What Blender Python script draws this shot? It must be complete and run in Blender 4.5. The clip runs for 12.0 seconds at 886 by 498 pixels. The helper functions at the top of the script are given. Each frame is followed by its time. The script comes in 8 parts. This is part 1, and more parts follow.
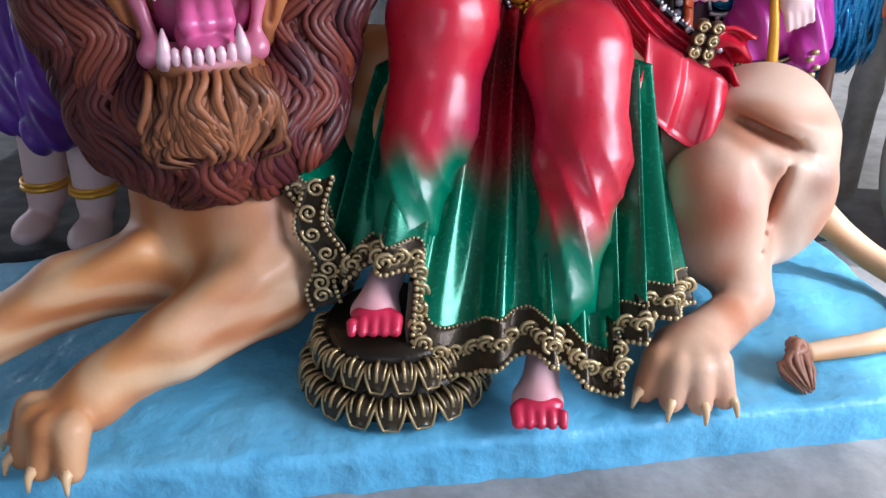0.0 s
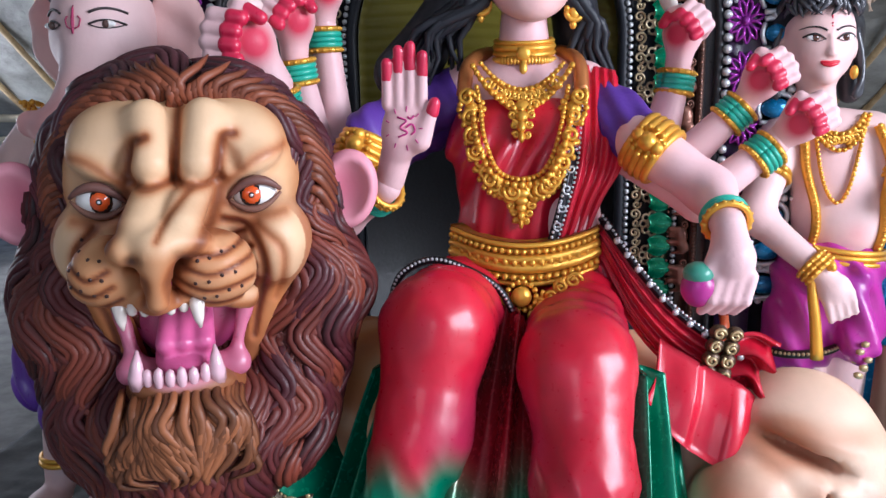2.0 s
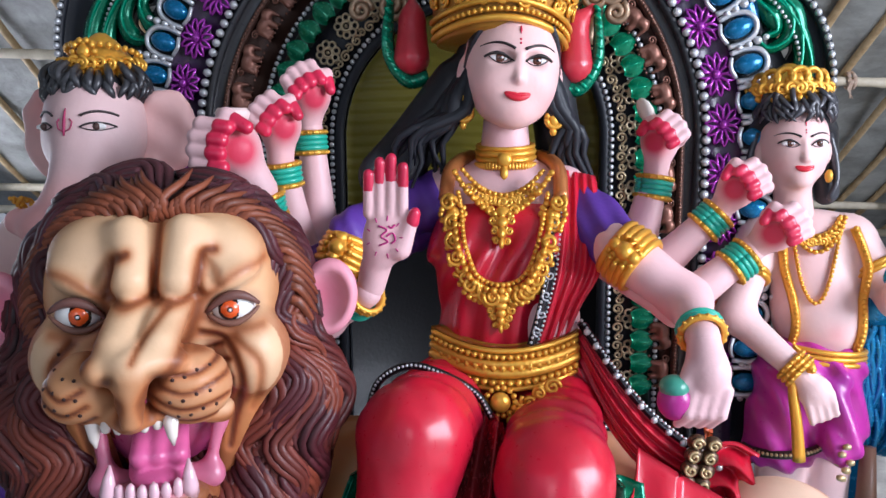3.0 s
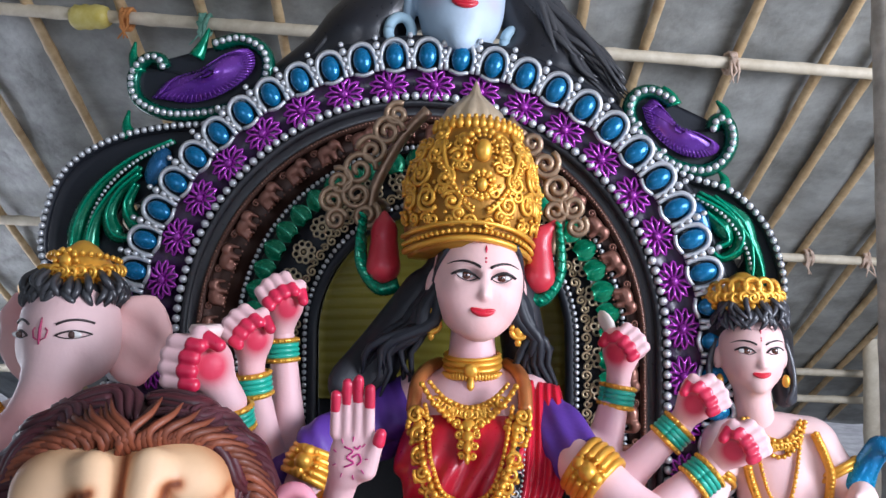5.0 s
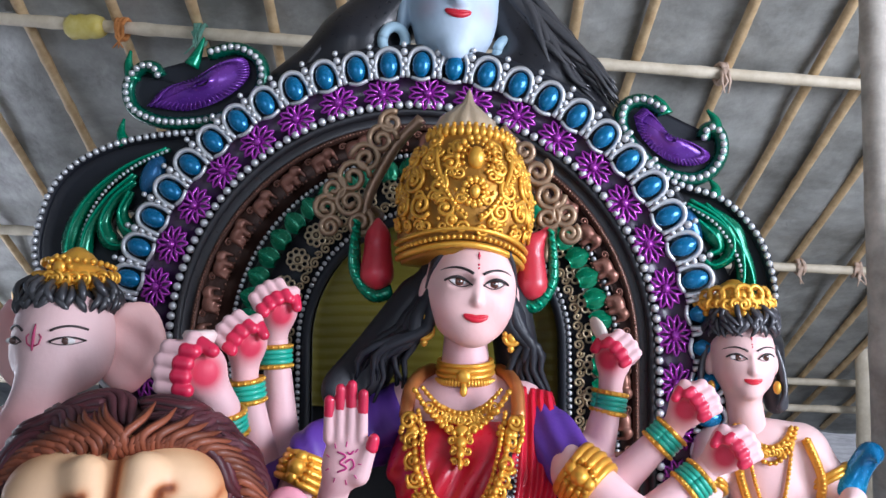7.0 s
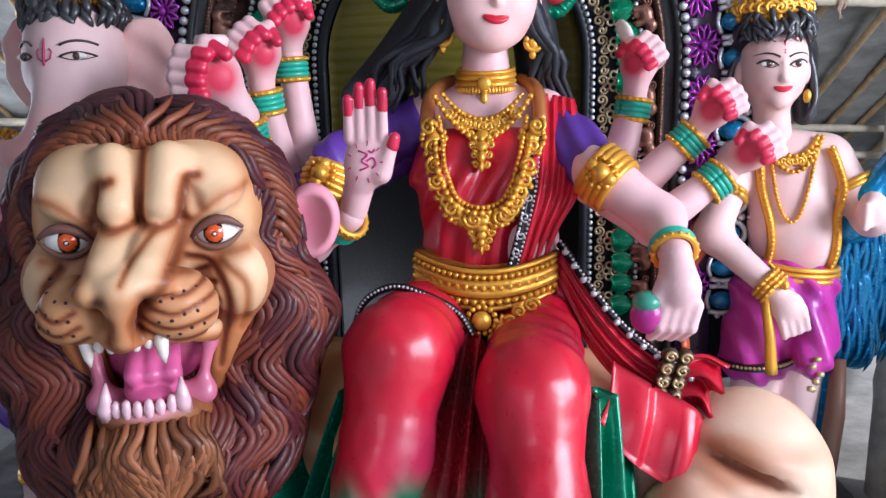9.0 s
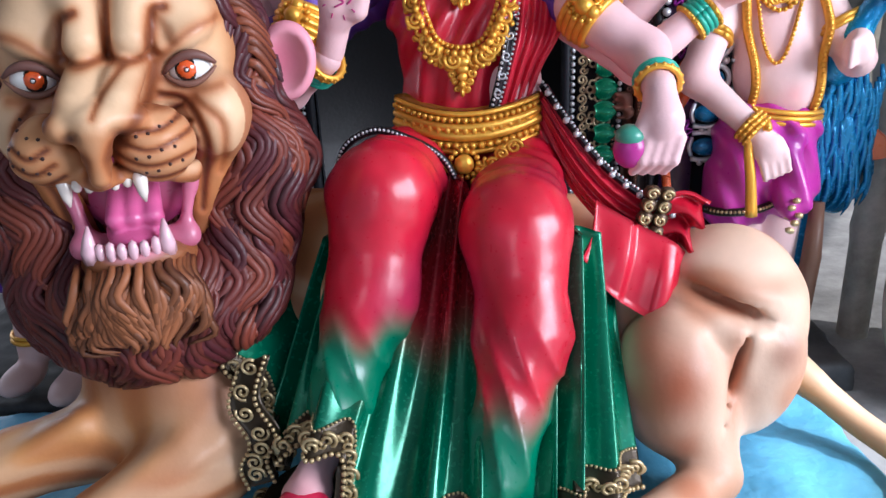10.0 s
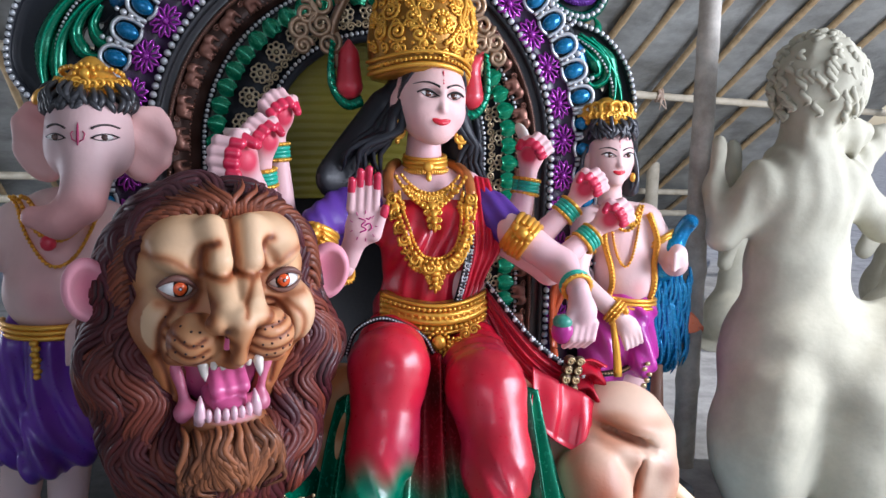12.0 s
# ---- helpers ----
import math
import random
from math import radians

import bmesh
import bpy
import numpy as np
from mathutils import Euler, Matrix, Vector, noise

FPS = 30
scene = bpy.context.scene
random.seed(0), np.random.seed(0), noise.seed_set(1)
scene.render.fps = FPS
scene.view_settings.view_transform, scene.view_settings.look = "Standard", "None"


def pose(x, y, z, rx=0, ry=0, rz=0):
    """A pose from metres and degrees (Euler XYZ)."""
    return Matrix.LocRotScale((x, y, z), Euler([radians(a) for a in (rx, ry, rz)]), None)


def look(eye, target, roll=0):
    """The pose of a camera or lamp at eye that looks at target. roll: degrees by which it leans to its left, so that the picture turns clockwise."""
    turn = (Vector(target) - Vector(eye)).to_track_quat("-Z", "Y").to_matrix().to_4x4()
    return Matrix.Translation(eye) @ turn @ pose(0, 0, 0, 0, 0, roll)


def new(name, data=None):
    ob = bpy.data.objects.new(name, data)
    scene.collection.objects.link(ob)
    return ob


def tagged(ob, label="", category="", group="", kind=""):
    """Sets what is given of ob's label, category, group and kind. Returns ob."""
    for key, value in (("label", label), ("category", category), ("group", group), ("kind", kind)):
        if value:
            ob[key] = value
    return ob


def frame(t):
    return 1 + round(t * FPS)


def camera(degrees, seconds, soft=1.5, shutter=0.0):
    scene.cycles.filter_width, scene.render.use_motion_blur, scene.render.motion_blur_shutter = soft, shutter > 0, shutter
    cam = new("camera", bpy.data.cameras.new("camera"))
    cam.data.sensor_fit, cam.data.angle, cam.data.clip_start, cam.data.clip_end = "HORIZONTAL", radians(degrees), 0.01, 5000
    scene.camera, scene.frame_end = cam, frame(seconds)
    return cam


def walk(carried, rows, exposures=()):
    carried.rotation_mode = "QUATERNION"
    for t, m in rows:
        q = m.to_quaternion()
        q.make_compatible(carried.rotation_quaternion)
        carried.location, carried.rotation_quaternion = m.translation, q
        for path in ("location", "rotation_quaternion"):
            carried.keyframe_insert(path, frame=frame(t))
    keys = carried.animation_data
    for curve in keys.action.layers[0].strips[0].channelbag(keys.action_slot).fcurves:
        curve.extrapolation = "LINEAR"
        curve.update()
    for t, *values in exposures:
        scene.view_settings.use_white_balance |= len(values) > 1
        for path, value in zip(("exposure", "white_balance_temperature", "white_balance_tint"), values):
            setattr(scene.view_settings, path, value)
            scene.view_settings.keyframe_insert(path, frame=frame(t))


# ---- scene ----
cam = camera(58.6, 12.0)
METRES, EYE, TILT, LEAN, TURN = 1.7, 1.12, -28.0, 0.0, 0.0
ROWS = [
    (0.0, 0.0, 0.0, 0.0, 0.0, 0.0, -0.0),
    (0.5, 0.0127, 0.0441, 0.0335, 1.03, 1.29, -0.83),
    (1.0, 0.0411, 0.0486, 0.0628, 3.27, 6.46, -0.63),
    (1.5, 0.0846, 0.0425, 0.0862, 7.19, 10.95, -1.75),
    (2.0, 0.1117, 0.0363, 0.1122, 6.52, 15.49, -2.17),
    (2.5, 0.1226, 0.027, 0.1392, 6.31, 18.32, -2.49),
    (4.5, 0.1437, -0.0365, 0.2141, 4.44, 25.72, -2.65),
    (5.0, 0.1456, -0.0526, 0.232, 4.25, 30.22, -2.49),
    (5.5, 0.1475, -0.0661, 0.2388, 4.1, 34.84, -2.2),
    (6.0, 0.1504, -0.0696, 0.2385, 3.34, 37.01, -1.82),
    (6.5, 0.1509, -0.0624, 0.2313, 3.52, 34.3, -1.85),
    (7.0, 0.1478, -0.0549, 0.2229, 3.89, 31.07, -2.29),
    (9.0, 0.1485, -0.0036, 0.1457, 5.85, 14.92, -1.67),
    (9.5, 0.1484, 0.0048, 0.1284, 5.63, 10.35, -1.09),
    (10.0, 0.1486, 0.0111, 0.098, 4.93, 6.54, 0.01),
    (10.5, 0.1216, -0.0081, 0.0795, 3.04, 7.8, 1.7),
    (11.0, -0.0175, -0.0862, 0.0556, -2.98, 11.87, 2.77),
    (11.5, -0.1033, -0.194, 0.0564, -8.34, 13.37, 3.83),
    (12.0, -0.139, -0.3227, 0.0474, -9.65, 18.23, 4.04),
]
walk(cam, [(t, pose(0, 0, EYE, TILT, LEAN, TURN) @ pose(METRES * x, METRES * y, METRES * z, 90 + pitch, roll, yaw)) for t, x, y, z, yaw, pitch, roll in ROWS], [(0.0, 0.0, 5800, 14.0), (12.0, 0.0, 5800, 14.0)])

# ---- world and light ----
world = bpy.data.worlds.new("world")
scene.world = world
world.use_nodes = True
wn = world.node_tree.nodes
sky = wn.new("ShaderNodeTexSky")
sky.sky_type = "NISHITA"
sky.sun_disc = False
sky.sun_elevation = radians(48)
sky.sun_rotation = radians(75)
wn["Background"].inputs["Strength"].default_value = 0.10
world.node_tree.links.new(sky.outputs["Color"], wn["Background"].inputs["Color"])

sun = new("sun", bpy.data.lights.new("sun", "SUN"))
sun.data.energy, sun.data.angle, sun.data.color = 3.0, radians(0.6), (1.0, 0.95, 0.86)
sun.matrix_world = look((6, 1, 7), (0, 2.5, 0))


def opening_light(name, eye, target, w, h, power, colour=(1, 1, 1)):
    lamp = new(name, bpy.data.lights.new(name, "AREA"))
    lamp.data.shape, lamp.data.size, lamp.data.size_y = "RECTANGLE", w, h
    lamp.data.energy, lamp.data.color = power, colour
    lamp.matrix_world = look(eye, target)
    return lamp


# daylight that comes in by the open front and the open side of the shed
opening_light("front_opening_light", (-0.6, -3.2, 2.5), (0.2, 2.0, 1.0), 1.5, 1.2, 19, (1.0, 0.99, 0.98))
opening_light("side_opening_light", (3.9, 0.0, 2.1), (0.0, 1.8, 0.8), 2.6, 1.8, 270, (0.97, 0.98, 1.0))

opening_light("rear_opening_light", (-3.9, 4.3, 1.1), (0.0, 4.0, 2.2), 2.4, 1.5, 36, (0.97, 0.98, 1.0))

# ---- materials ----


def node_material(name):
    m = bpy.data.materials.new(name)
    m.use_nodes = True
    return m, m.node_tree.nodes, m.node_tree.links, m.node_tree.nodes["Principled BSDF"]


def grain(nt, links, bsdf, scale, strength, detail=6, dist=0.003):
    tex = nt.new("ShaderNodeTexNoise")
    tex.inputs["Scale"].default_value, tex.inputs["Detail"].default_value = scale, detail
    co = nt.new("ShaderNodeTexCoord")
    links.new(co.outputs["Object"], tex.inputs["Vector"])
    b = nt.new("ShaderNodeBump")
    b.inputs["Strength"].default_value, b.inputs["Distance"].default_value = strength, dist
    links.new(tex.outputs["Fac"], b.inputs["Height"])
    links.new(b.outputs["Normal"], bsdf.inputs["Normal"])
    return tex, co


def painted(name, rough=0.4, metal=0.0, coat=0.0, bump=0.25, vary=0.12, scale=90):
    """Sprayed and brushed paint, its colour from the statue's own coat of paint."""
    m, nt, links, bsdf = node_material(name)
    at = nt.new("ShaderNodeAttribute")
    at.attribute_name = "paint"
    tex, co = grain(nt, links, bsdf, scale, bump)
    big = nt.new("ShaderNodeTexNoise")
    big.inputs["Scale"].default_value, big.inputs["Detail"].default_value = 9, 4
    links.new(co.outputs["Object"], big.inputs["Vector"])
    rng = nt.new("ShaderNodeMapRange")
    rng.inputs["From Min"].default_value, rng.inputs["From Max"].default_value = 0.3, 0.7
    rng.inputs["To Min"].default_value, rng.inputs["To Max"].default_value = 1 - vary, 1 + vary
    links.new(big.outputs["Fac"], rng.inputs["Value"])
    mul = nt.new("ShaderNodeVectorMath")
    mul.operation = "SCALE"
    links.new(at.outputs["Color"], mul.inputs[0])
    links.new(rng.outputs["Result"], mul.inputs["Scale"])
    links.new(mul.outputs["Vector"], bsdf.inputs["Base Color"])
    rr = nt.new("ShaderNodeMapRange")
    rr.inputs["From Min"].default_value, rr.inputs["From Max"].default_value = 0.3, 0.7
    rr.inputs["To Min"].default_value, rr.inputs["To Max"].default_value = max(rough - 0.08, 0.05), rough + 0.1
    links.new(tex.outputs["Fac"], rr.inputs["Value"])
    links.new(rr.outputs["Result"], bsdf.inputs["Roughness"])
    bsdf.inputs["Metallic"].default_value = metal
    bsdf.inputs["Coat Weight"].default_value = coat
    bsdf.inputs["Coat Roughness"].default_value = 0.15
    return m


def plain(name, colour, colour2, rough=0.6, metal=0.0, scale=12, bump=0.3, bscale=60, coat=0.0, stretch=(1, 1, 1), dist=0.003):
    m, nt, links, bsdf = node_material(name)
    tex, co = grain(nt, links, bsdf, bscale, bump, dist=dist)
    mp = nt.new("ShaderNodeMapping")
    mp.inputs["Scale"].default_value = stretch
    links.new(co.outputs["Object"], mp.inputs["Vector"])
    big = nt.new("ShaderNodeTexNoise")
    big.inputs["Scale"].default_value, big.inputs["Detail"].default_value, big.inputs["Roughness"].default_value = scale, 8, 0.65
    links.new(mp.outputs["Vector"], big.inputs["Vector"])
    ramp = nt.new("ShaderNodeValToRGB")
    ramp.color_ramp.elements[0].position, ramp.color_ramp.elements[1].position = 0.35, 0.65
    ramp.color_ramp.elements[0].color, ramp.color_ramp.elements[1].color = (*colour, 1), (*colour2, 1)
    links.new(big.outputs["Fac"], ramp.inputs["Fac"])
    links.new(ramp.outputs["Color"], bsdf.inputs["Base Color"])
    bsdf.inputs["Roughness"].default_value, bsdf.inputs["Metallic"].default_value = rough, metal
    bsdf.inputs["Coat Weight"].default_value = coat
    return m


MATTE = painted("matte_paint", 0.5, 0.0, 0.05, 0.2, 0.07)
MATTE.node_tree.nodes["Principled BSDF"].inputs["Specular IOR Level"].default_value = 0.35
SATIN = painted("satin_cloth_paint", 0.34, 0.0, 0.22, 0.10, 0.18)
PEARL = painted("pearl_cloth_paint", 0.22, 0.40, 0.25, 0.0, 0.10)
METAL = painted("metallic_ornament_paint", 0.36, 0.55, 0.1, 0.3, 0.15, 160)
GLOSS = painted("gloss_paint", 0.12, 0.0, 0.8, 0.03, 0.03)
PAINTS = [MATTE, SATIN, PEARL, METAL, GLOSS]
MA, SA, PE, ME, GL = range(5)

SKIN = (0.78, 0.50, 0.51)
RED = (0.54, 0.008, 0.030)
GREEN = (0.0, 0.17, 0.088)
PURPLE = (0.10, 0.035, 0.28)
GOLD = (0.80, 0.41, 0.05)
TEAL = (0.03, 0.42, 0.30)
CRIMSON = (0.62, 0.02, 0.07)
BLACK = (0.012, 0.012, 0.016)
WHITE = (0.8, 0.79, 0.76)
SILVER = (0.62, 0.63, 0.65)
ANTIQUE = (0.55, 0.42, 0.22)
TAN = (0.60, 0.27, 0.095)
CREAM = (0.80, 0.57, 0.37)
RUST = (0.20, 0.045, 0.014)

# ---- modelling tools ----


def V(*p):
    return np.array(p, float)


def unit(a):
    a = np.asarray(a, float)
    return a / max(np.linalg.norm(a), 1e-9)


def spline(points, n):
    """Smooth curve through the points, n samples."""
    p = np.asarray(points, float)
    p = np.vstack([2 * p[0] - p[1], p, 2 * p[-1] - p[-2]])
    t = np.linspace(0, len(p) - 3 - 1e-6, n)
    i = t.astype(int)
    t = (t - i)[:, None]
    a, b, c, d = p[i], p[i + 1], p[i + 2], p[i + 3]
    return 0.5 * (2 * b + (c - a) * t + (2 * a - 5 * b + 4 * c - d) * t ** 2 + (3 * b - a - 3 * c + d) * t ** 3)


def cone(a, b, ra, rb, k=0.02, sign=1):
    return ("c", V(*a), V(*b), ra, rb, k, sign)


def egg(c, r, turn=(0, 0, 0), k=0.02, sign=1):
    m = np.array(Euler([radians(x) for x in turn]).to_matrix())
    r = V(*r) if hasattr(r, "__len__") else V(r, r, r)
    return ("e", V(*c), r, m, 0, k, sign)


class Solid:
    """A rounded body blended from cones and eggs, turned into a smooth skin of quads."""

    def __init__(self, prims, h=0.008, warp=None):
        lo, hi = [], []
        for p in prims:
            if p[0] == "c":
                lo.append(np.minimum(p[1] - p[3], p[2] - p[4])), hi.append(np.maximum(p[1] + p[3], p[2] + p[4]))
            else:
                e = np.sqrt(((p[3] * p[2]) ** 2).sum(1))
                lo.append(p[1] - e), hi.append(p[1] + e)
        keep = [i for i, p in enumerate(prims) if p[6] > 0]
        self.h, self.o = h, np.min([lo[i] for i in keep], 0) - 4 * h
        n = np.ceil((np.max([hi[i] for i in keep], 0) + 4 * h - self.o) / h).astype(int) + 1
        f = np.full(n, 0.2, np.float32)
        for i, p in enumerate(prims):
            m = 2.0 * p[5] + 4 * h
            a = np.clip(np.floor((lo[i] - m - self.o) / h).astype(int), 0, n)
            b = np.clip(np.ceil((hi[i] + m - self.o) / h).astype(int) + 1, 0, n)
            if (b <= a).any():
                continue
            g = [(self.o[q] + h * np.arange(a[q], b[q])).astype(np.float32) for q in range(3)]
            x, y, z = g[0][:, None, None], g[1][None, :, None], g[2][None, None, :]
            if p[0] == "c":
                d = p[2] - p[1]
                t = np.clip(((x - p[1][0]) * d[0] + (y - p[1][1]) * d[1] + (z - p[1][2]) * d[2]) / max(d @ d, 1e-9), 0, 1)
                s = np.sqrt((x - p[1][0] - t * d[0]) ** 2 + (y - p[1][1] - t * d[1]) ** 2 + (z - p[1][2] - t * d[2]) ** 2) - (p[3] + t * (p[4] - p[3]))
            else:
                dx, dy, dz = x - p[1][0], y - p[1][1], z - p[1][2]
                k0 = k1 = 0
                for q in range(3):
                    w = dx * p[3][0, q] + dy * p[3][1, q] + dz * p[3][2, q]
                    k0, k1 = k0 + (w / p[2][q]) ** 2, k1 + (w / p[2][q] ** 2) ** 2
                k0, k1 = np.sqrt(k0), np.sqrt(k1)
                s = np.where(k1 > 1e-6, k0 * (k0 - 1) / np.maximum(k1, 1e-6), -p[2].min())
            box = f[a[0]:b[0], a[1]:b[1], a[2]:b[2]]
            k = max(p[5], 1e-4)
            if p[6] > 0:
                e = np.maximum(k - np.abs(box - s), 0) / k
                box[...] = np.minimum(box, s) - e * e * k * 0.25
            else:
                e = np.maximum(k - np.abs(box + s), 0) / k
                box[...] = np.maximum(box, -s) + e * e * k * 0.25
        if warp:
            near = np.nonzero(np.abs(f) < 0.035)
            f[near] += warp(np.stack(near, 1) * h + self.o).astype(np.float32)
        for q in range(3):
            edge = [slice(None)] * 3
            for s in (0, -1):
                edge[q] = s
                f[tuple(edge)] = np.maximum(f[tuple(edge)], h)
        self.f = f
        neg = f < 0
        ids, pos, quads = [], [], []
        n = np.array(f.shape)
        flat = V(n[1] * n[2], n[2], 1).astype(int)
        for q in range(3):
            lo_s, hi_s = [slice(None)] * 3, [slice(None)] * 3
            lo_s[q], hi_s[q] = slice(0, -1), slice(1, None)
            c = np.stack(np.nonzero(neg[tuple(lo_s)] != neg[tuple(hi_s)]), 1)
            u, w = (q + 1) % 3, (q + 2) % 3
            c = c[(c[:, u] > 0) & (c[:, w] > 0)]
            d = c.copy()
            d[:, q] += 1
            fa, fb = f[tuple(c.T)], f[tuple(d.T)]
            p = c.astype(float)
            p[:, q] += fa / (fa - fb)
            base = c @ flat
            four = [base - flat[u] - flat[w], base - flat[w], base, base - flat[u]]
            quad = np.stack(four, 1)
            quad[fa > 0] = quad[fa > 0][:, ::-1]
            quads.append(quad)
            ids += four
            pos += [p] * 4
        ids, pos, quads = np.concatenate(ids), np.concatenate(pos), np.concatenate(quads)
        cells, inv = np.unique(ids, return_inverse=True)
        count = np.bincount(inv)
        self.v = np.stack([np.bincount(inv, pos[:, q]) / count for q in range(3)], 1) * h + self.o
        self.q = np.searchsorted(cells, quads)

    def front(self, x, z, miss=None):
        """y of the skin as met from the front (from -y) at x, z."""
        x, z = np.atleast_1d(x).astype(float), np.atleast_1d(z).astype(float)
        out = np.full(len(x), np.nan)
        for n in range(len(x)):
            i, k = (x[n] - self.o[0]) / self.h, (z[n] - self.o[2]) / self.h
            if 0 <= i < self.f.shape[0] - 1 and 0 <= k < self.f.shape[2] - 1:
                i0, k0 = int(i), int(k)
                a, b = i - i0, k - k0
                col = (self.f[i0, :, k0] * (1 - a) + self.f[i0 + 1, :, k0] * a) * (1 - b) + (self.f[i0, :, k0 + 1] * (1 - a) + self.f[i0 + 1, :, k0 + 1] * a) * b
                hit = np.nonzero(col < 0)[0]
                if len(hit) and hit[0] > 0:
                    j = hit[0]
                    out[n] = self.o[1] + self.h * (j - 1 + col[j - 1] / (col[j - 1] - col[j]))
        if miss is not None:
            out = np.where(np.isnan(out), miss, out)
        return out


class Sculpt:
    """Collects pieces of one mesh, each with its own coat of paint."""

    def __init__(self):
        self.v, self.c, self.f, self.n = [], [], [], 0
        self.m = None

    def add(self, v, f, colour, mat=MA):
        v = np.asarray(v, float)
        if self.m is not None:
            v = v @ self.m[:3, :3].T + self.m[:3, 3]
        col = np.empty((len(v), 3))
        col[:] = colour
        self.v.append(v), self.c.append(col)
        self.f.append((np.asarray(f, int) + self.n, mat))
        self.n += len(v)

    def solid(self, body, colour, mat=MA):
        self.add(body.v, body.q, colour(body.v) if callable(colour) else colour, mat)

    def tube(self, path, r, colour, mat=MA, sides=6, crest=None, out=None):
        """A round bar along path; r one radius or one for each point. crest: second colour for the side that faces out."""
        path = np.asarray(path, float)
        n = len(path)
        r = np.broadcast_to(np.asarray(r, float), (n,))
        tan = np.gradient(path, axis=0)
        tan /= np.maximum(np.linalg.norm(tan, axis=1), 1e-9)[:, None]
        ref = V(0, -1, 0.02) if out is None else np.asarray(out, float)
        side = np.cross(tan, ref)
        side /= np.maximum(np.linalg.norm(side, axis=1), 1e-6)[:, None]
        top = np.cross(side, tan)
        ang = np.linspace(0, 2 * math.pi, sides, endpoint=False)
        v = path[:, None] + r[:, None, None] * (np.cos(ang)[None, :, None] * side[:, None] + np.sin(ang)[None, :, None] * top[:, None])
        i = np.arange(n - 1)[:, None] * sides
        j = np.arange(sides)[None]
        f = np.stack([i + j, i + sides + j, i + sides + (j + 1) % sides, i + (j + 1) % sides], -1).reshape(-1, 4)
        v = v.reshape(-1, 3)
        v = np.vstack([v, path[0], path[-1]])
        if crest is None:
            col = np.broadcast_to(colour, (len(v), 3))
        else:
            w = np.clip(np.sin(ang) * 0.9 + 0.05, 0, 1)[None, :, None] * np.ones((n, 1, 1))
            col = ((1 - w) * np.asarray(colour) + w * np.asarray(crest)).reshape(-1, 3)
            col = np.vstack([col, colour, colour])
        a, b = len(v) - 2, len(v) - 1
        j = np.arange(sides)
        caps = np.vstack([np.stack([0 * j + a, j, (j + 1) % sides, 0 * j + a], 1), np.stack([0 * j + b, (n - 1) * sides + (j + 1) % sides, (n - 1) * sides + j, 0 * j + b], 1)])
        self.add(v, f, col, mat)
        self.f.append((caps[:, :3] + self.n - len(v), mat))

    def ball(self, c, r, colour, mat=MA, seg=10, turn=None):
        r = V(*r) if hasattr(r, "__len__") else V(r, r, r)
        rings = max(seg // 2, 3)
        th = np.linspace(0, math.pi, rings + 1)[1:-1, None]
        ph = np.linspace(0, 2 * math.pi, seg, endpoint=False)[None]
        v = np.stack([np.sin(th) * np.cos(ph), np.sin(th) * np.sin(ph), np.cos(th) + 0 * ph], -1).reshape(-1, 3)
        v = np.vstack([v, [0, 0, 1], [0, 0, -1]]) * r
        if turn is not None:
            v = v @ np.array(Euler([radians(x) for x in turn]).to_matrix()).T
        i = np.arange(rings - 2)[:, None] * seg
        j = np.arange(seg)[None]
        f = np.stack([i + j, i + seg + j, i + seg + (j + 1) % seg, i + (j + 1) % seg], -1).reshape(-1, 4)
        a, b, last = len(v) - 2, len(v) - 1, (rings - 2) * seg
        j = j[0]
        caps = np.vstack([np.stack([0 * j + a, j, (j + 1) % seg], 1), np.stack([0 * j + b, last + (j + 1) % seg, last + j], 1)])
        self.add(v + V(*c), f, colour, mat)
        self.f.append((caps + self.n - len(v), mat))

    def beads(self, path, r, gap, colour, mat=ME, seg=6):
        path = np.asarray(path, float)
        s = np.r_[0, np.cumsum(np.linalg.norm(np.diff(path, axis=0), axis=1))]
        for d in np.arange(0, s[-1], gap):
            self.ball([np.interp(d, s, path[:, q]) for q in range(3)], r, colour, mat, seg)

    def ring(self, c, axis, r, tube, colour, mat=MA, n=20, r2=None, sides=6):
        axis = unit(axis)
        a = unit(np.cross(axis, V(0, 0.31, 0.95)))
        b = np.cross(axis, a)
        t = np.linspace(0, 2 * math.pi, n + 1)[:, None]
        self.tube(V(*c) + r * np.cos(t) * a + (r2 or r) * np.sin(t) * b, tube, colour, mat, sides, out=axis + 0.01)

    def sheet(self, grid, colour, mat=MA, thick=0.006, away=None):
        """A cloth through a grid of points, with a back and closed rims."""
        g = np.asarray(grid, float)
        nu, nv = g.shape[:2]
        du, dv = np.gradient(g, axis=0), np.gradient(g, axis=1)
        nrm = np.cross(du, dv)
        nrm /= np.maximum(np.linalg.norm(nrm, axis=2), 1e-9)[..., None]
        if away is not None:
            thick = -abs(thick) if nrm.reshape(-1, 3).mean(0) @ V(*away) > 0 else abs(thick)
        v = np.vstack([g.reshape(-1, 3), (g - thick * nrm).reshape(-1, 3)])
        idx = np.arange(nu * nv).reshape(nu, nv)
        q = np.stack([idx[:-1, :-1], idx[1:, :-1], idx[1:, 1:], idx[:-1, 1:]], -1).reshape(-1, 4)
        rim = np.concatenate([idx[:, 0], idx[-1, 1:], idx[-2::-1, -1], idx[0, -2::-1]])
        e = np.stack([rim[:-1], rim[1:], rim[1:] + nu * nv, rim[:-1] + nu * nv], 1)
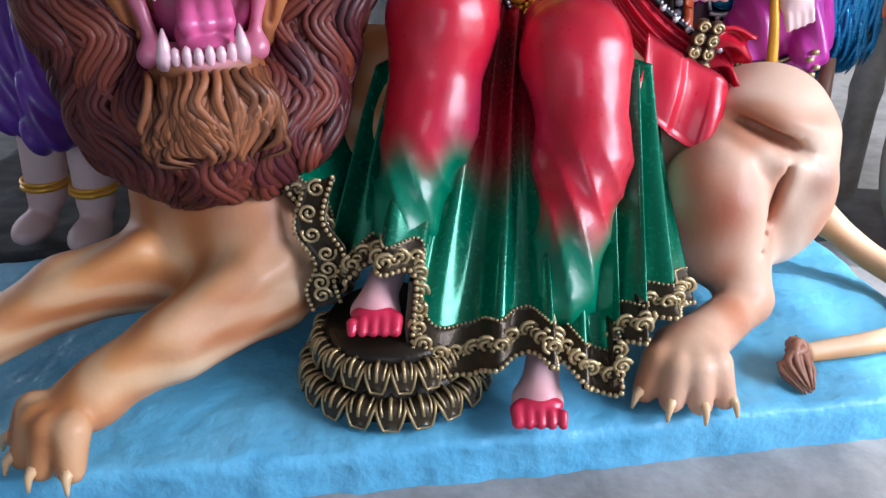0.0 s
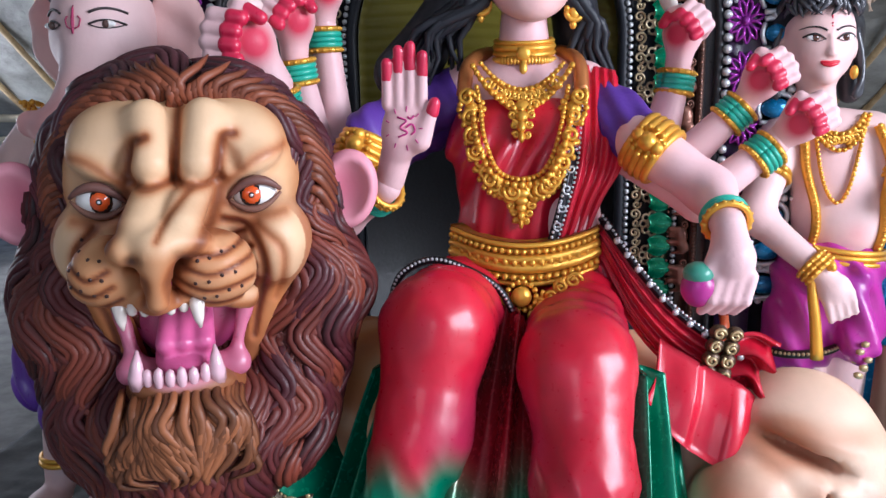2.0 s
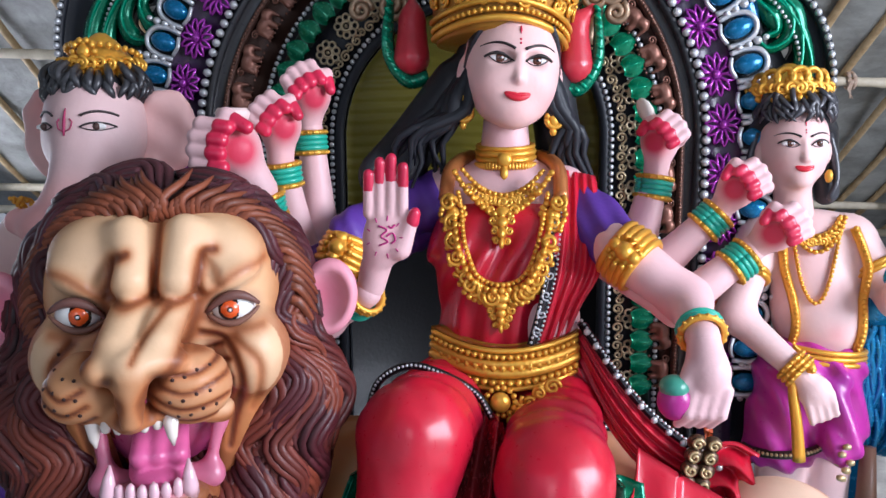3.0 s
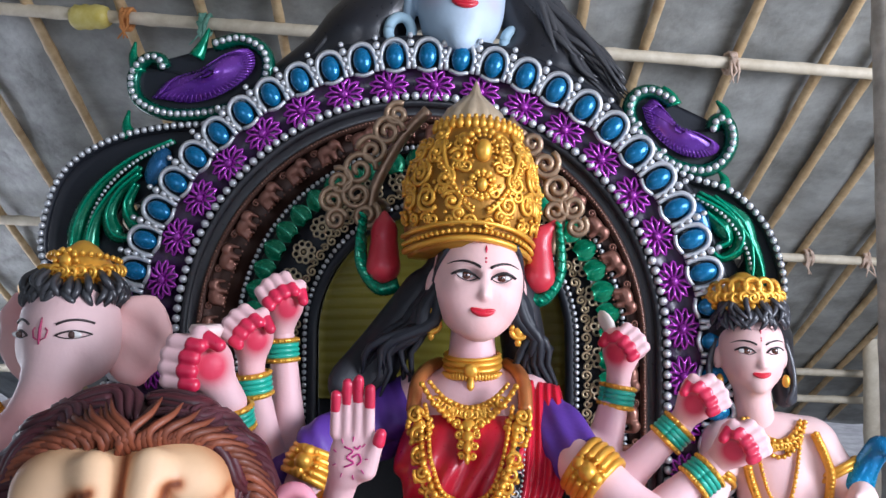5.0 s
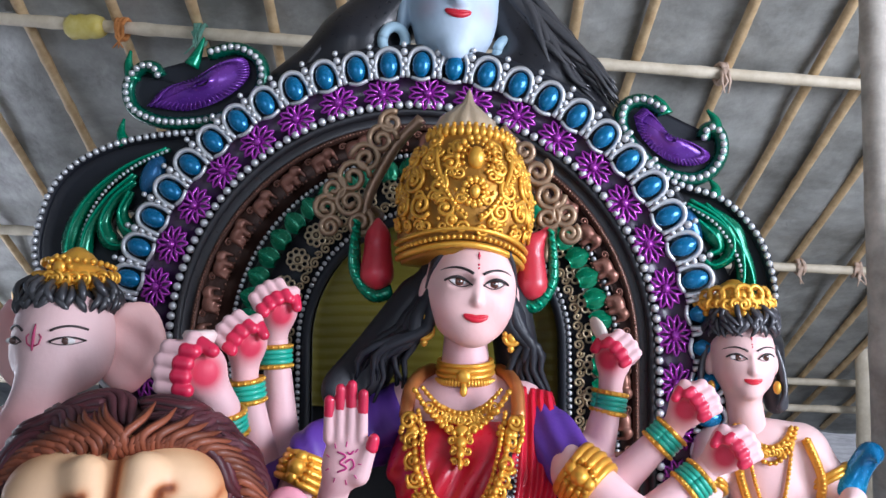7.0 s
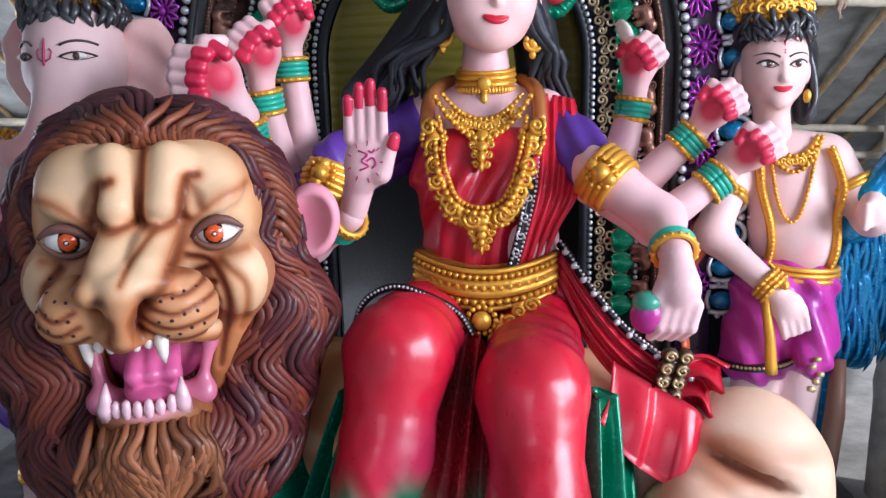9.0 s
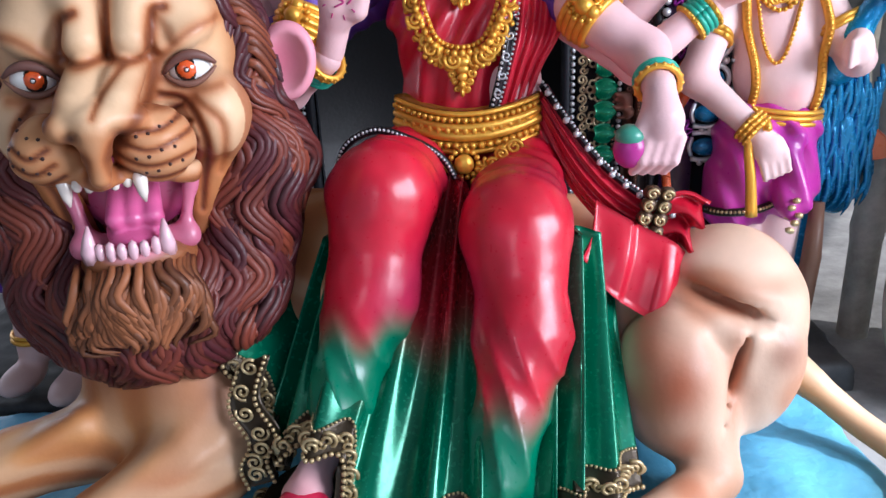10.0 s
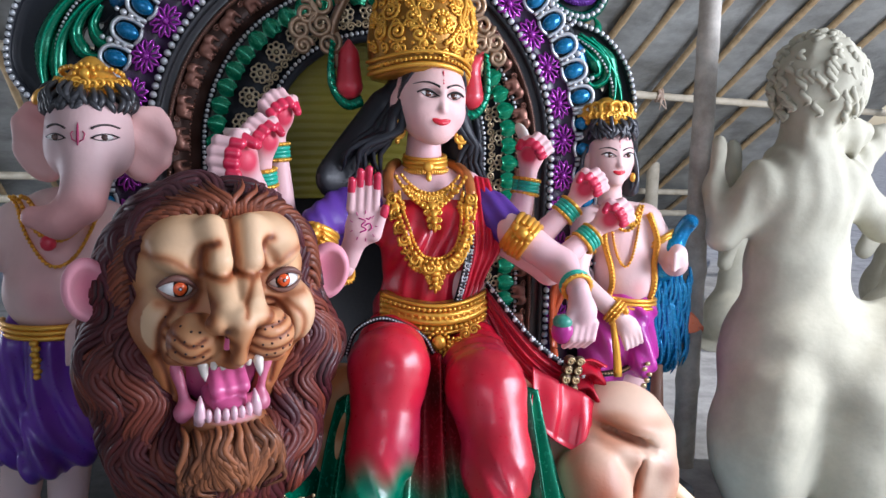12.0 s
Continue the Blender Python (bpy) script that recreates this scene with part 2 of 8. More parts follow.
        col = colour(v) if callable(colour) else colour
        self.add(v, np.vstack([q, q[:, ::-1] + nu * nv, e]), col, mat)

    def lathe(self, c, profile, colour, mat=MA, seg=40, flute=0.0, waves=10, squash=1.0):
        prof = np.asarray(profile, float)
        a = np.linspace(0, 2 * math.pi, seg, endpoint=False)
        k = 1 + flute * np.abs(np.sin(a * waves / 2))
        v = np.stack([prof[:, None, 0] * np.cos(a) * k, prof[:, None, 0] * np.sin(a) * k * squash, prof[:, None, 1] + 0 * a], -1).reshape(-1, 3) + V(*c)
        n = len(prof)
        i = np.arange(n - 1)[:, None] * seg
        j = np.arange(seg)[None]
        f = np.stack([i + j, i + (j + 1) % seg, i + seg + (j + 1) % seg, i + seg + j], -1).reshape(-1, 4)
        self.add(v, f, colour(v) if callable(colour) else colour, mat)

    def mesh(self, name, mats):
        me = bpy.data.meshes.new(name)
        v, c = np.vstack(self.v), np.vstack(self.c)
        sizes = np.concatenate([np.full(len(f), f.shape[1]) for f, _ in self.f])
        loops = np.concatenate([f.ravel() for f, _ in self.f])
        mat = np.concatenate([np.full(len(f), m) for f, m in self.f])
        me.vertices.add(len(v)), me.loops.add(len(loops)), me.polygons.add(len(sizes))
        me.vertices.foreach_set("co", v.astype(np.float32).ravel())
        me.loops.foreach_set("vertex_index", loops.astype(np.int32))
        me.polygons.foreach_set("loop_start", np.r_[0, np.cumsum(sizes)[:-1]].astype(np.int32))
        for m in mats:
            me.materials.append(m)
        me.polygons.foreach_set("material_index", mat.astype(np.int32))
        me.update(calc_edges=True)
        me.validate()
        me.polygons.foreach_set("use_smooth", np.ones(len(me.polygons), bool))
        at = me.color_attributes.new("paint", "FLOAT_COLOR", "POINT")
        at.data.foreach_set("color", np.c_[np.clip(c, 0, 1), np.ones(len(c))].astype(np.float32).ravel())
        return me

    def object(self, name, parent=None, mats=None):
        ob = new(name, self.mesh(name, mats or PAINTS))
        if parent:
            ob.parent = parent
        return ob


def scroll(c, r, turns=1.6, start=0.0, hand=1, n=22):
    """A flat spiral in the x-z plane."""
    t = np.linspace(0, 1, n)
    a = start + hand * t * turns * 2 * math.pi
    rr = r * (1 - 0.85 * t)
    return np.stack([c[0] + rr * np.cos(a), np.full(n, float(c[1])), c[2] + rr * np.sin(a)], 1)


def mix(a, b, w):
    w = np.clip(w, 0, 1)[:, None]
    return (1 - w) * np.asarray(a) + w * np.asarray(b)


def soft(x, a, b):
    t = np.clip((x - a) / (b - a), 0, 1)
    return t * t * (3 - 2 * t)


def blotch(p, s, seed=0.0):
    """Cheap smooth unevenness from -1 to 1."""
    x, y, z = (p * s + seed).T
    return (np.sin(x * 1.3 + 1.7 * np.sin(y * 0.9 + seed)) + np.sin(y * 1.1 + 1.3 * np.sin(z * 1.2)) + np.sin(z * 0.9 + 1.5 * np.sin(x * 0.8))) / 3

# ---- structure: ground, roof, walls ----
CONCRETE = plain("rough_concrete", (0.22, 0.215, 0.21), (0.38, 0.37, 0.36), 0.85, scale=7, bump=0.6, bscale=45)
TARP = plain("grey_tarpaulin", (0.19, 0.19, 0.175), (0.40, 0.405, 0.385), 0.40, scale=2.6, bump=0.7, bscale=6, stretch=(1, 1.6, 1), dist=0.03)
BAMBOO = plain("dry_bamboo", (0.42, 0.28, 0.14), (0.62, 0.46, 0.26), 0.55, scale=14, bump=0.2, bscale=120)
PALE = plain("pale_bamboo", (0.55, 0.47, 0.34), (0.72, 0.64, 0.50), 0.6, scale=10, bump=0.3, bscale=80)
GREYPOLE = plain("weathered_pole", (0.30, 0.27, 0.23), (0.50, 0.46, 0.40), 0.7, scale=12, bump=0.4, bscale=60)
PLASTER = plain("cream_plaster", (0.36, 0.34, 0.26), (0.46, 0.435, 0.335), 0.8, scale=6, bump=0.35, bscale=50)
BLUE = plain("sky_blue_base_paint", (0.12, 0.44, 0.69), (0.18, 0.55, 0.80), 0.42, scale=7, bump=0.8, bscale=38, dist=0.006)
DARKBASE = plain("dark_base_paint", (0.03, 0.03, 0.032), (0.07, 0.07, 0.07), 0.7, scale=9, bump=0.5, bscale=40)
ROPE = plain("rag_tie", (0.45, 0.30, 0.22), (0.62, 0.48, 0.38), 0.9, scale=30, bump=0.5, bscale=120)
YELLOW = plain("yellow_tape", (0.62, 0.50, 0.10), (0.72, 0.62, 0.22), 0.4, scale=20, bump=0.3, bscale=60)
ORANGE = plain("orange_rag", (0.55, 0.20, 0.05), (0.66, 0.30, 0.10), 0.8, scale=20, bump=0.4, bscale=90)
GREENRAG = plain("green_rag", (0.10, 0.30, 0.22), (0.22, 0.42, 0.34), 0.8, scale=20, bump=0.4, bscale=90)


def mesh_object(name, verts, faces, mat, parent=None, smooth=False):
    me = bpy.data.meshes.new(name)
    me.from_pydata([tuple(map(float, v)) for v in verts], [], [tuple(map(int, f)) for f in faces])
    me.materials.append(mat)
    if smooth:
        me.polygons.foreach_set("use_smooth", np.ones(len(me.polygons), bool))
    me.update()
    ob = new(name, me)
    if parent:
        ob.parent = parent
    return ob


def sheet_object(name, fn, nu, nv, mat, thick=0.01):
    g = np.array([[fn(u, w) for w in np.linspace(0, 1, nv)] for u in np.linspace(0, 1, nu)])
    s = Sculpt()
    s.sheet(g, (0.5, 0.5, 0.5), 0, thick)
    return s.object(name, mats=[mat])


def pole(name, a, b, r, mat, nodes=0.35, bend=0.01, seed=0, sides=10):
    """A bamboo pole with its swollen joints."""
    rng = random.Random(seed)
    a, b = V(*a), V(*b)
    length = np.linalg.norm(b - a)
    t = np.linspace(0, 1, max(int(length / 0.05), 8))
    p = a + (b - a) * t[:, None]
    off = V(rng.uniform(-1, 1), rng.uniform(-1, 1), rng.uniform(-1, 1)) * bend
    p = p + np.sin(t * math.pi * 1.6 + rng.uniform(0, 3))[:, None] * off
    d = t * length / nodes + rng.uniform(0, 1)
    rr = r * (1 + 0.16 * np.exp(-((d - np.round(d)) * nodes / 0.018) ** 2)) * (1 - 0.15 * t)
    s = Sculpt()
    s.tube(p, rr, (0.5, 0.5, 0.5), 0, sides, out=V(0.13, -0.77, 0.6))
    return s.object(name, mats=[mat])


ground = sheet_object("ground", lambda u, w: (-60 + 120 * u, 60 - 120 * w, -0.002 + 0.004 * math.sin(u * 90) * math.sin(w * 70)), 61, 61, CONCRETE, 0.05)
tagged(ground, "rough grey concrete yard floor with dust", "ground", kind="structure")

SLOPE = 0.66


def roof_z(y):
    return 2.56 - SLOPE * (y - 3.6) if y > 1.2 else 2.56 + SLOPE * 2.4 - 0.05 * (1.2 - y)


def sag(x, y):
    return 0.015 * math.sin(x * 7.3 + y * 2) + 0.012 * math.sin(x * 3.1 - y * 6) + 0.012 * noise.noise(Vector((x * 4, y * 4, 0)))


roof = sheet_object("ceiling", lambda u, w: (-4.2 + 8.45 * u, -3.6 + 10.5 * w, roof_z(-3.6 + 10.5 * w) + sag(-4.2 + 8.45 * u, -3.6 + 10.5 * w)), 120, 150, TARP, 0.01)
tagged(roof, "sagging grey tarpaulin roof over bamboo rafters", "ceiling", kind="structure")
# added out of view: keeps sky light off the statues' left sides
wall_left = sheet_object("wall_left", lambda u, w: (-4.0 + 0.03 * math.sin(u * 40), -3.6 + 5.6 * u, 4.2 * w), 60, 12, TARP, 0.01)
tagged(wall_left, "grey tarpaulin side wall", "wall", kind="structure")
# rafters run down the slope, purlins across it
n = 0
RAFTERS = ((-3.45, -3.6), (-3.0, -3.2), (-2.6, -2.8), (-2.19, -2.38), (-1.76, -1.98), (-1.35, -1.56), (-1.03, -1.19), (-0.66, -0.90), (-0.39, -0.54), (0.03, -0.18), (0.40, 0.12), (0.62, 0.42),
           (1.0, 0.60), (1.37, 1.04), (1.77, 1.41), (2.01, 1.64), (2.28, 1.90), (2.51, 2.25), (2.80, 2.51), (3.12, 2.76), (3.41, 3.06), (3.75, 3.4))
for xa, xb in RAFTERS:
    k = (xb - xa) / 2.5
    ob = pole("rafter", (xa - 1.2 * k, 1.3, roof_z(1.3) - 0.045), (xb + 1.8 * k, 6.8, roof_z(6.8) - 0.045), 0.024, BAMBOO, 0.3, 0.012, n)
    tagged(ob, "thin split bamboo rafter under the tarpaulin", "rafter", "roof rafters")
    n += 1
for ya, yb in ((3.08, 3.92), (4.44, 4.98)):
    ob = pole("purlin", (-4.0, ya, roof_z(ya) - 0.1), (4.4, yb, roof_z(yb) - 0.1), 0.029, PALE, 0.4, 0.012, n)
    tagged(ob, "pale bamboo purlin lashed across the rafters", "purlin", "roof purlins")
    n += 1
for z in (0.88, 0.70):
    ob = pole("rail", (-3.9, 5.75, z + 0.14), (4.5, 6.1, z - 0.06), 0.03, PALE, 0.4, 0.02, n)
    tagged(ob, "pale horizontal bamboo rail at the eaves", "rail", "eaves rails")
    n += 1


def lashing(name, c, mat, label, r=0.045):
    s = Sculpt()
    rng = random.Random(round(c[0] * 97))
    for i in range(4):
        s.ring((c[0] + 0.008 * i - 0.012, c[1], c[2]), (1, rng.uniform(-0.4, 0.4), rng.uniform(-0.3, 0.3)), r, 0.009, (0.5, 0.5, 0.5), 0, 12)
    for i in range(3):
        q = V(c[0] + rng.uniform(-0.02, 0.02), c[1] - r, c[2])
        s.tube([q, q + V(rng.uniform(-0.03, 0.03), -0.015, -0.05), q + V(rng.uniform(-0.04, 0.04), -0.01, -0.10)], [0.008, 0.006, 0.003], (0.5, 0.5, 0.5), 0, 5)
    return tagged(s.object(name, mats=[mat]), label, "lashing", "rag lashings")


for x, y, m, w in ((-1.40, 3.34, ORANGE, "orange rag knotted round the bamboo purlin"), (-1.07, 3.373, GREENRAG, "green rag knotted round the bamboo purlin"),
                   (1.20, 3.60, ROPE, "brown rag knotted round the bamboo purlin"), (1.95, 4.822, ROPE, "brown rag knotted round the bamboo purlin"),
                   (2.28, 4.844, ROPE, "brown rag knotted round the bamboo purlin")):
    lashing("lashing", (x, y, roof_z(y) - 0.1), m, w)
s = Sculpt()
s.tube(np.stack([np.linspace(-1.64, -1.48, 8), np.full(8, 3.325), np.full(8, roof_z(3.325) - 0.1)], 1), [0.04, 0.055, 0.05, 0.056, 0.05, 0.054, 0.05, 0.04], (0.5, 0.5, 0.5), 0, 12)
tagged(s.object("tape_wrap", mats=[YELLOW]), "yellow plastic tape wrapped round the purlin", "tape")

post_a = pole("post", (1.325, 2.41, 0.0), (1.322, 2.46, roof_z(2.46) - 0.02), 0.046, GREYPOLE, 0.45, 0.008, 4, 14)
tagged(post_a, "weathered grey bamboo post with drips of paint", "post", "shed posts")
post_c = pole("post", (2.72, 5.8, 0.0), (2.72, 5.8, 1.18), 0.06, PALE, 0.5, 0.01, 9, 12)
tagged(post_c, "short pale post with a cloth-wrapped head", "post", "shed posts")
for i, x in enumerate((4.1, -3.6)):
    ob = pole("post", (x, 4.6, 0), (x, 4.6, roof_z(4.6)), 0.05, PALE, 0.5, 0.02, 20 + i)
    tagged(ob, "pale bamboo post holding the roof", "post", "shed posts")

# ---- the blue base ----


def base_fn(p):
    return 0.005 * blotch(p, 26) + 0.004 * blotch(p, 70, 3.0) - 0.010 * np.clip(blotch(p, 48, 7.0) - 0.55, 0, 1)


def rough_slab(name, corners, z0, z1, mat, round_r=0.02, cell=0.02, amp=1.0):
    """A hand-cast slab over a four-cornered plan, with rounded and uneven rims."""
    c = np.array(corners, float)
    nu, nv = int(np.linalg.norm(c[1] - c[0]) / cell), int(np.linalg.norm(c[3] - c[0]) / cell)
    u, w = np.meshgrid(np.linspace(0, 1, nu), np.linspace(0, 1, nv), indexing="ij")
    xy = ((1 - u) * (1 - w))[..., None] * c[0] + (u * (1 - w))[..., None] * c[1] + (u * w)[..., None] * c[2] + ((1 - u) * w)[..., None] * c[3]
    top = np.dstack([xy, np.full(u.shape, z1)])
    s = Sculpt()
    idx = np.arange(nu * nv).reshape(nu, nv)
    q = np.stack([idx[:-1, :-1], idx[1:, :-1], idx[1:, 1:], idx[:-1, 1:]], -1).reshape(-1, 4)
    flat = top.reshape(-1, 3)
    flat[:, 2] += amp * base_fn(flat)
    rim = np.concatenate([idx[:, 0], idx[-1, 1:], idx[-2::-1, -1], idx[0, -2::-1]])
    mid = flat.mean(0)
    verts, faces, prev = [flat], [q], rim
    steps = [(0.6, -0.35), (0.95, -1.0)] + [(1.0, t) for t in np.linspace(-1.6, -(z1 - z0) / round_r, 6)]
    count = len(flat)
    out = unit_rows((flat[rim] - mid) * V(1, 1, 0))
    for o, d in steps:
        ring = flat[rim] + out * round_r * o
        ring[:, 2] = z1 + d * round_r
        ring += out * (amp * 1.5 * base_fn(ring * V(1, 1, 1.5)))[:, None]
        verts.append(ring)
        cur = count + np.arange(len(rim))
        faces.append(np.stack([prev[:-1], cur[:-1], cur[1:], prev[1:]], 1))
        prev, count = cur, count + len(rim)
    s.add(np.vstack(verts), np.vstack(faces), (0.5, 0.5, 0.5), 0)
    return s.object(name, mats=[mat])


def unit_rows(a):
    return a / np.maximum(np.linalg.norm(a, axis=1), 1e-9)[:, None]


base = rough_slab("statue_base", [(-1.15, 0.955), (1.10, 1.25), (0.98, 2.05), (-1.28, 1.75)], -0.004, 0.14, BLUE)
tagged(base, "sky-blue painted plaster base slab with chipped rims", "statue base")
ledge = rough_slab("rear_plinth", [(-1.5, 1.80), (1.17, 2.07), (1.15, 2.75), (-1.5, 2.65)], -0.004, 0.13, DARKBASE)
tagged(ledge, "dark unpainted rear plinth behind the blue base", "statue base")

# ---- the lion ----
lion = Sculpt()


def lion_coat(p):
    c = mix(TAN, CREAM, soft(blotch(p, 9.0), -0.5, 0.7) * 0.8)
    c = mix(c, (0.46, 0.15, 0.045), soft(blotch(p * V(1, 1, 1.6), 12.0, 4.0), -0.1, 0.7) * 0.8)
    streak = np.sin((p[:, 0] * 0.66 - p[:, 1] * 0.72) * 62 + p[:, 2] * 55 + 2.0 * np.sin(p[:, 2] * 21))
    left = soft(p[:, 0], 0.1, -0.2)
    c = mix(c, (0.82, 0.58, 0.36), soft(streak, 0.4, -0.9) * 0.4 * left)
    c = mix(c, (0.36, 0.10, 0.03), soft(streak, 0.2, 1.0) * 0.35 * left)
    return c


def lion_body_coat(p):
    c = lion_coat(p)
    # cream-pink haunch paint, made paler still to carry the highlights there
    c = mix(c, (0.84, 0.61, 0.46), soft(p[:, 0], 0.35, 0.5) * (0.70 + 0.25 * blotch(p, 11.0, 2.0)))
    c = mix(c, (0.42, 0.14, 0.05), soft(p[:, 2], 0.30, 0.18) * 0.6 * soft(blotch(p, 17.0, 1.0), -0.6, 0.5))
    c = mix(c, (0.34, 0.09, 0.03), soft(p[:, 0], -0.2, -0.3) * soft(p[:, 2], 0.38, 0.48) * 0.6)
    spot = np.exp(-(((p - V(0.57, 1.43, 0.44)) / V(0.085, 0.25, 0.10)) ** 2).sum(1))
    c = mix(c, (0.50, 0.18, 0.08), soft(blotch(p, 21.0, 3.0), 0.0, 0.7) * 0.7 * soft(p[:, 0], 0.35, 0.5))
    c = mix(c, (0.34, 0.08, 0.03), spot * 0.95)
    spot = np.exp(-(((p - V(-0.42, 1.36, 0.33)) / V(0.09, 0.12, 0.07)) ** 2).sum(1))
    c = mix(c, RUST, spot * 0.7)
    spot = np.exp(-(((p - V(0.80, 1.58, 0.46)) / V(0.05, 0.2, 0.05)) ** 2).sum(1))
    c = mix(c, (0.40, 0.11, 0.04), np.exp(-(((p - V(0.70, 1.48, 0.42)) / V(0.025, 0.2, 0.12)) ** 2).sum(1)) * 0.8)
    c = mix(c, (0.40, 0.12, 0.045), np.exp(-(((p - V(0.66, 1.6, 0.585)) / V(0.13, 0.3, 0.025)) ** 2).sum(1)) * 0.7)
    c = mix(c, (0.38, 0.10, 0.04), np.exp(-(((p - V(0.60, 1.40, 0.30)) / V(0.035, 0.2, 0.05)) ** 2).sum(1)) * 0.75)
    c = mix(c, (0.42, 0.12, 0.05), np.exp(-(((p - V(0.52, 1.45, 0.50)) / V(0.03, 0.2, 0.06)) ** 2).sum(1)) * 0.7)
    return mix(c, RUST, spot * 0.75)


body = [egg((-0.46, 1.56, 0.46), (0.2, 0.2, 0.3), k=0.06), cone((-0.3, 1.78, 0.5), (0.5, 1.88, 0.46), 0.24, 0.22, 0.08),
        egg((0.69, 1.70, 0.44), (0.195, 0.19, 0.235), (0, 20, 0), 0.05), egg((0.585, 1.56, 0.38), (0.12, 0.13, 0.165), (0, -8, 0), 0.016),
        egg((0.765, 1.60, 0.38), (0.09, 0.09, 0.15), (0, 18, 0), 0.014),
        egg((0.695, 1.48, 0.40), (0.010, 0.10, 0.15), (0, 14, 0), 0.02, -1), egg((0.66, 1.50, 0.565), (0.12, 0.10, 0.010), (0, 24, 0), 0.02, -1), cone((0.64, 1.55, 0.30), (0.665, 1.48, 0.215), 0.085, 0.055, 0.04), cone((0.665, 1.48, 0.20), (0.52, 1.32, 0.21), 0.05, 0.055, 0.03),
        # front legs
        egg((-0.385, 1.44, 0.36), (0.12, 0.12, 0.17), (0, 0, 30), 0.05), cone((-0.36, 1.38, 0.31), (-0.50, 1.22, 0.275), 0.105, 0.070, 0.05),
        cone((-0.50, 1.22, 0.275), (-0.605, 1.135, 0.245), 0.066, 0.058, 0.03), egg((-0.635, 1.105, 0.225), (0.068, 0.066, 0.048), k=0.03),
        egg((-0.50, 1.50, 0.36), (0.13, 0.13, 0.16), k=0.05), cone((-0.52, 1.46, 0.33), (-0.74, 1.34, 0.315), 0.095, 0.07, 0.05),
        cone((-0.74, 1.34, 0.315), (-0.90, 1.20, 0.26), 0.066, 0.055, 0.03), egg((-0.94, 1.16, 0.23), (0.062, 0.062, 0.045), k=0.03),
        # wrist bone and sinews
        cone((-0.37, 1.31, 0.37), (-0.58, 1.13, 0.28), 0.035, 0.022, 0.03), cone((-0.60, 1.36, 0.39), (-0.86, 1.20, 0.29), 0.035, 0.022, 0.03)]
for cx, cy, ax in ((-0.635, 1.105, 236), (-0.94, 1.16, 232), (0.47, 1.28, 262)):
    for i in range(4):
        a = radians(ax + (i - 1.5) * 27)
        o, sd = V(math.cos(a), math.sin(a), 0), V(-math.sin(a), math.cos(a), 0)
        k = V(cx, cy, 0.215) + o * 0.035
        body += [cone(k + V(0, 0, 0.015), k + o * 0.042 + V(0, 0, 0.012), 0.028, 0.033, 0.005), cone(k + o * 0.046 + V(0, 0, 0.010), k + o * 0.078 + V(0, 0, -0.042), 0.033, 0.024, 0.006)]
        q = k + o * 0.088 + V(0, 0, -0.035)
        lion.tube(spline([q, q + o * 0.016 + V(0, 0, -0.004), q + o * 0.026 + V(0, 0, -0.030)], 7), np.linspace(0.014, 0.003, 7), (0.72, 0.46, 0.24), SA, 7)
body.append(egg((0.48, 1.27, 0.215), (0.075, 0.075, 0.055), k=0.03))


def lion_wrinkles(p):
    w = np.exp(-(((p - V(0.70, 1.55, 0.56)) / V(0.14, 0.2, 0.07)) ** 2).sum(1))
    d = 0.010 * w * np.sin((p[:, 2] + 0.35 * p[:, 0]) * 65)
    w = np.exp(-(((p - V(-0.36, 1.36, 0.3)) / V(0.2, 0.2, 0.12)) ** 2).sum(1))
    d += 0.004 * w * np.sin((p[:, 2] * 1.5 - p[:, 0]) * 55)
    return d


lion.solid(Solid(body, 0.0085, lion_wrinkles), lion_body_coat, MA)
tail = spline([(0.84, 1.76, 0.34), (0.93, 1.74, 0.28), (1.02, 1.68, 0.215), (1.10, 1.56, 0.18), (1.06, 1.44, 0.172), (0.93, 1.38, 0.17), (0.82, 1.35, 0.17), (0.74, 1.33, 0.17)], 44)
lion.tube(tail, np.interp(np.linspace(0, 1, 44), [0, 0.2, 1], [0.06, 0.034, 0.02]), TAN, MA, 12, crest=CREAM, out=(0, 0, 1))
for i in range(22):
    a = i * 2.4
    q = V(0.745, 1.33, 0.175)
    w = 0.034 * math.sqrt((i + 0.5) / 22)
    o = V(0, math.cos(a), 0.8 * math.sin(a))
    tip = V(0.715, 1.235, 0.15) + 0.35 * w * V(math.cos(a), 0, math.sin(a))
    lion.tube(spline([q, q + V(-0.03, -0.015, 0.005) + o * w * 1.2, q + V(-0.045, -0.05, 0) + V(math.cos(a), 0, 0.6 * math.sin(a)) * w, tip], 9), [0.008, 0.010, 0.011, 0.011, 0.010, 0.009, 0.007, 0.004, 0.002], (0.16, 0.05, 0.03), MA, 5, crest=(0.42, 0.2, 0.12), out=(-0.5, -0.5, 0.7))

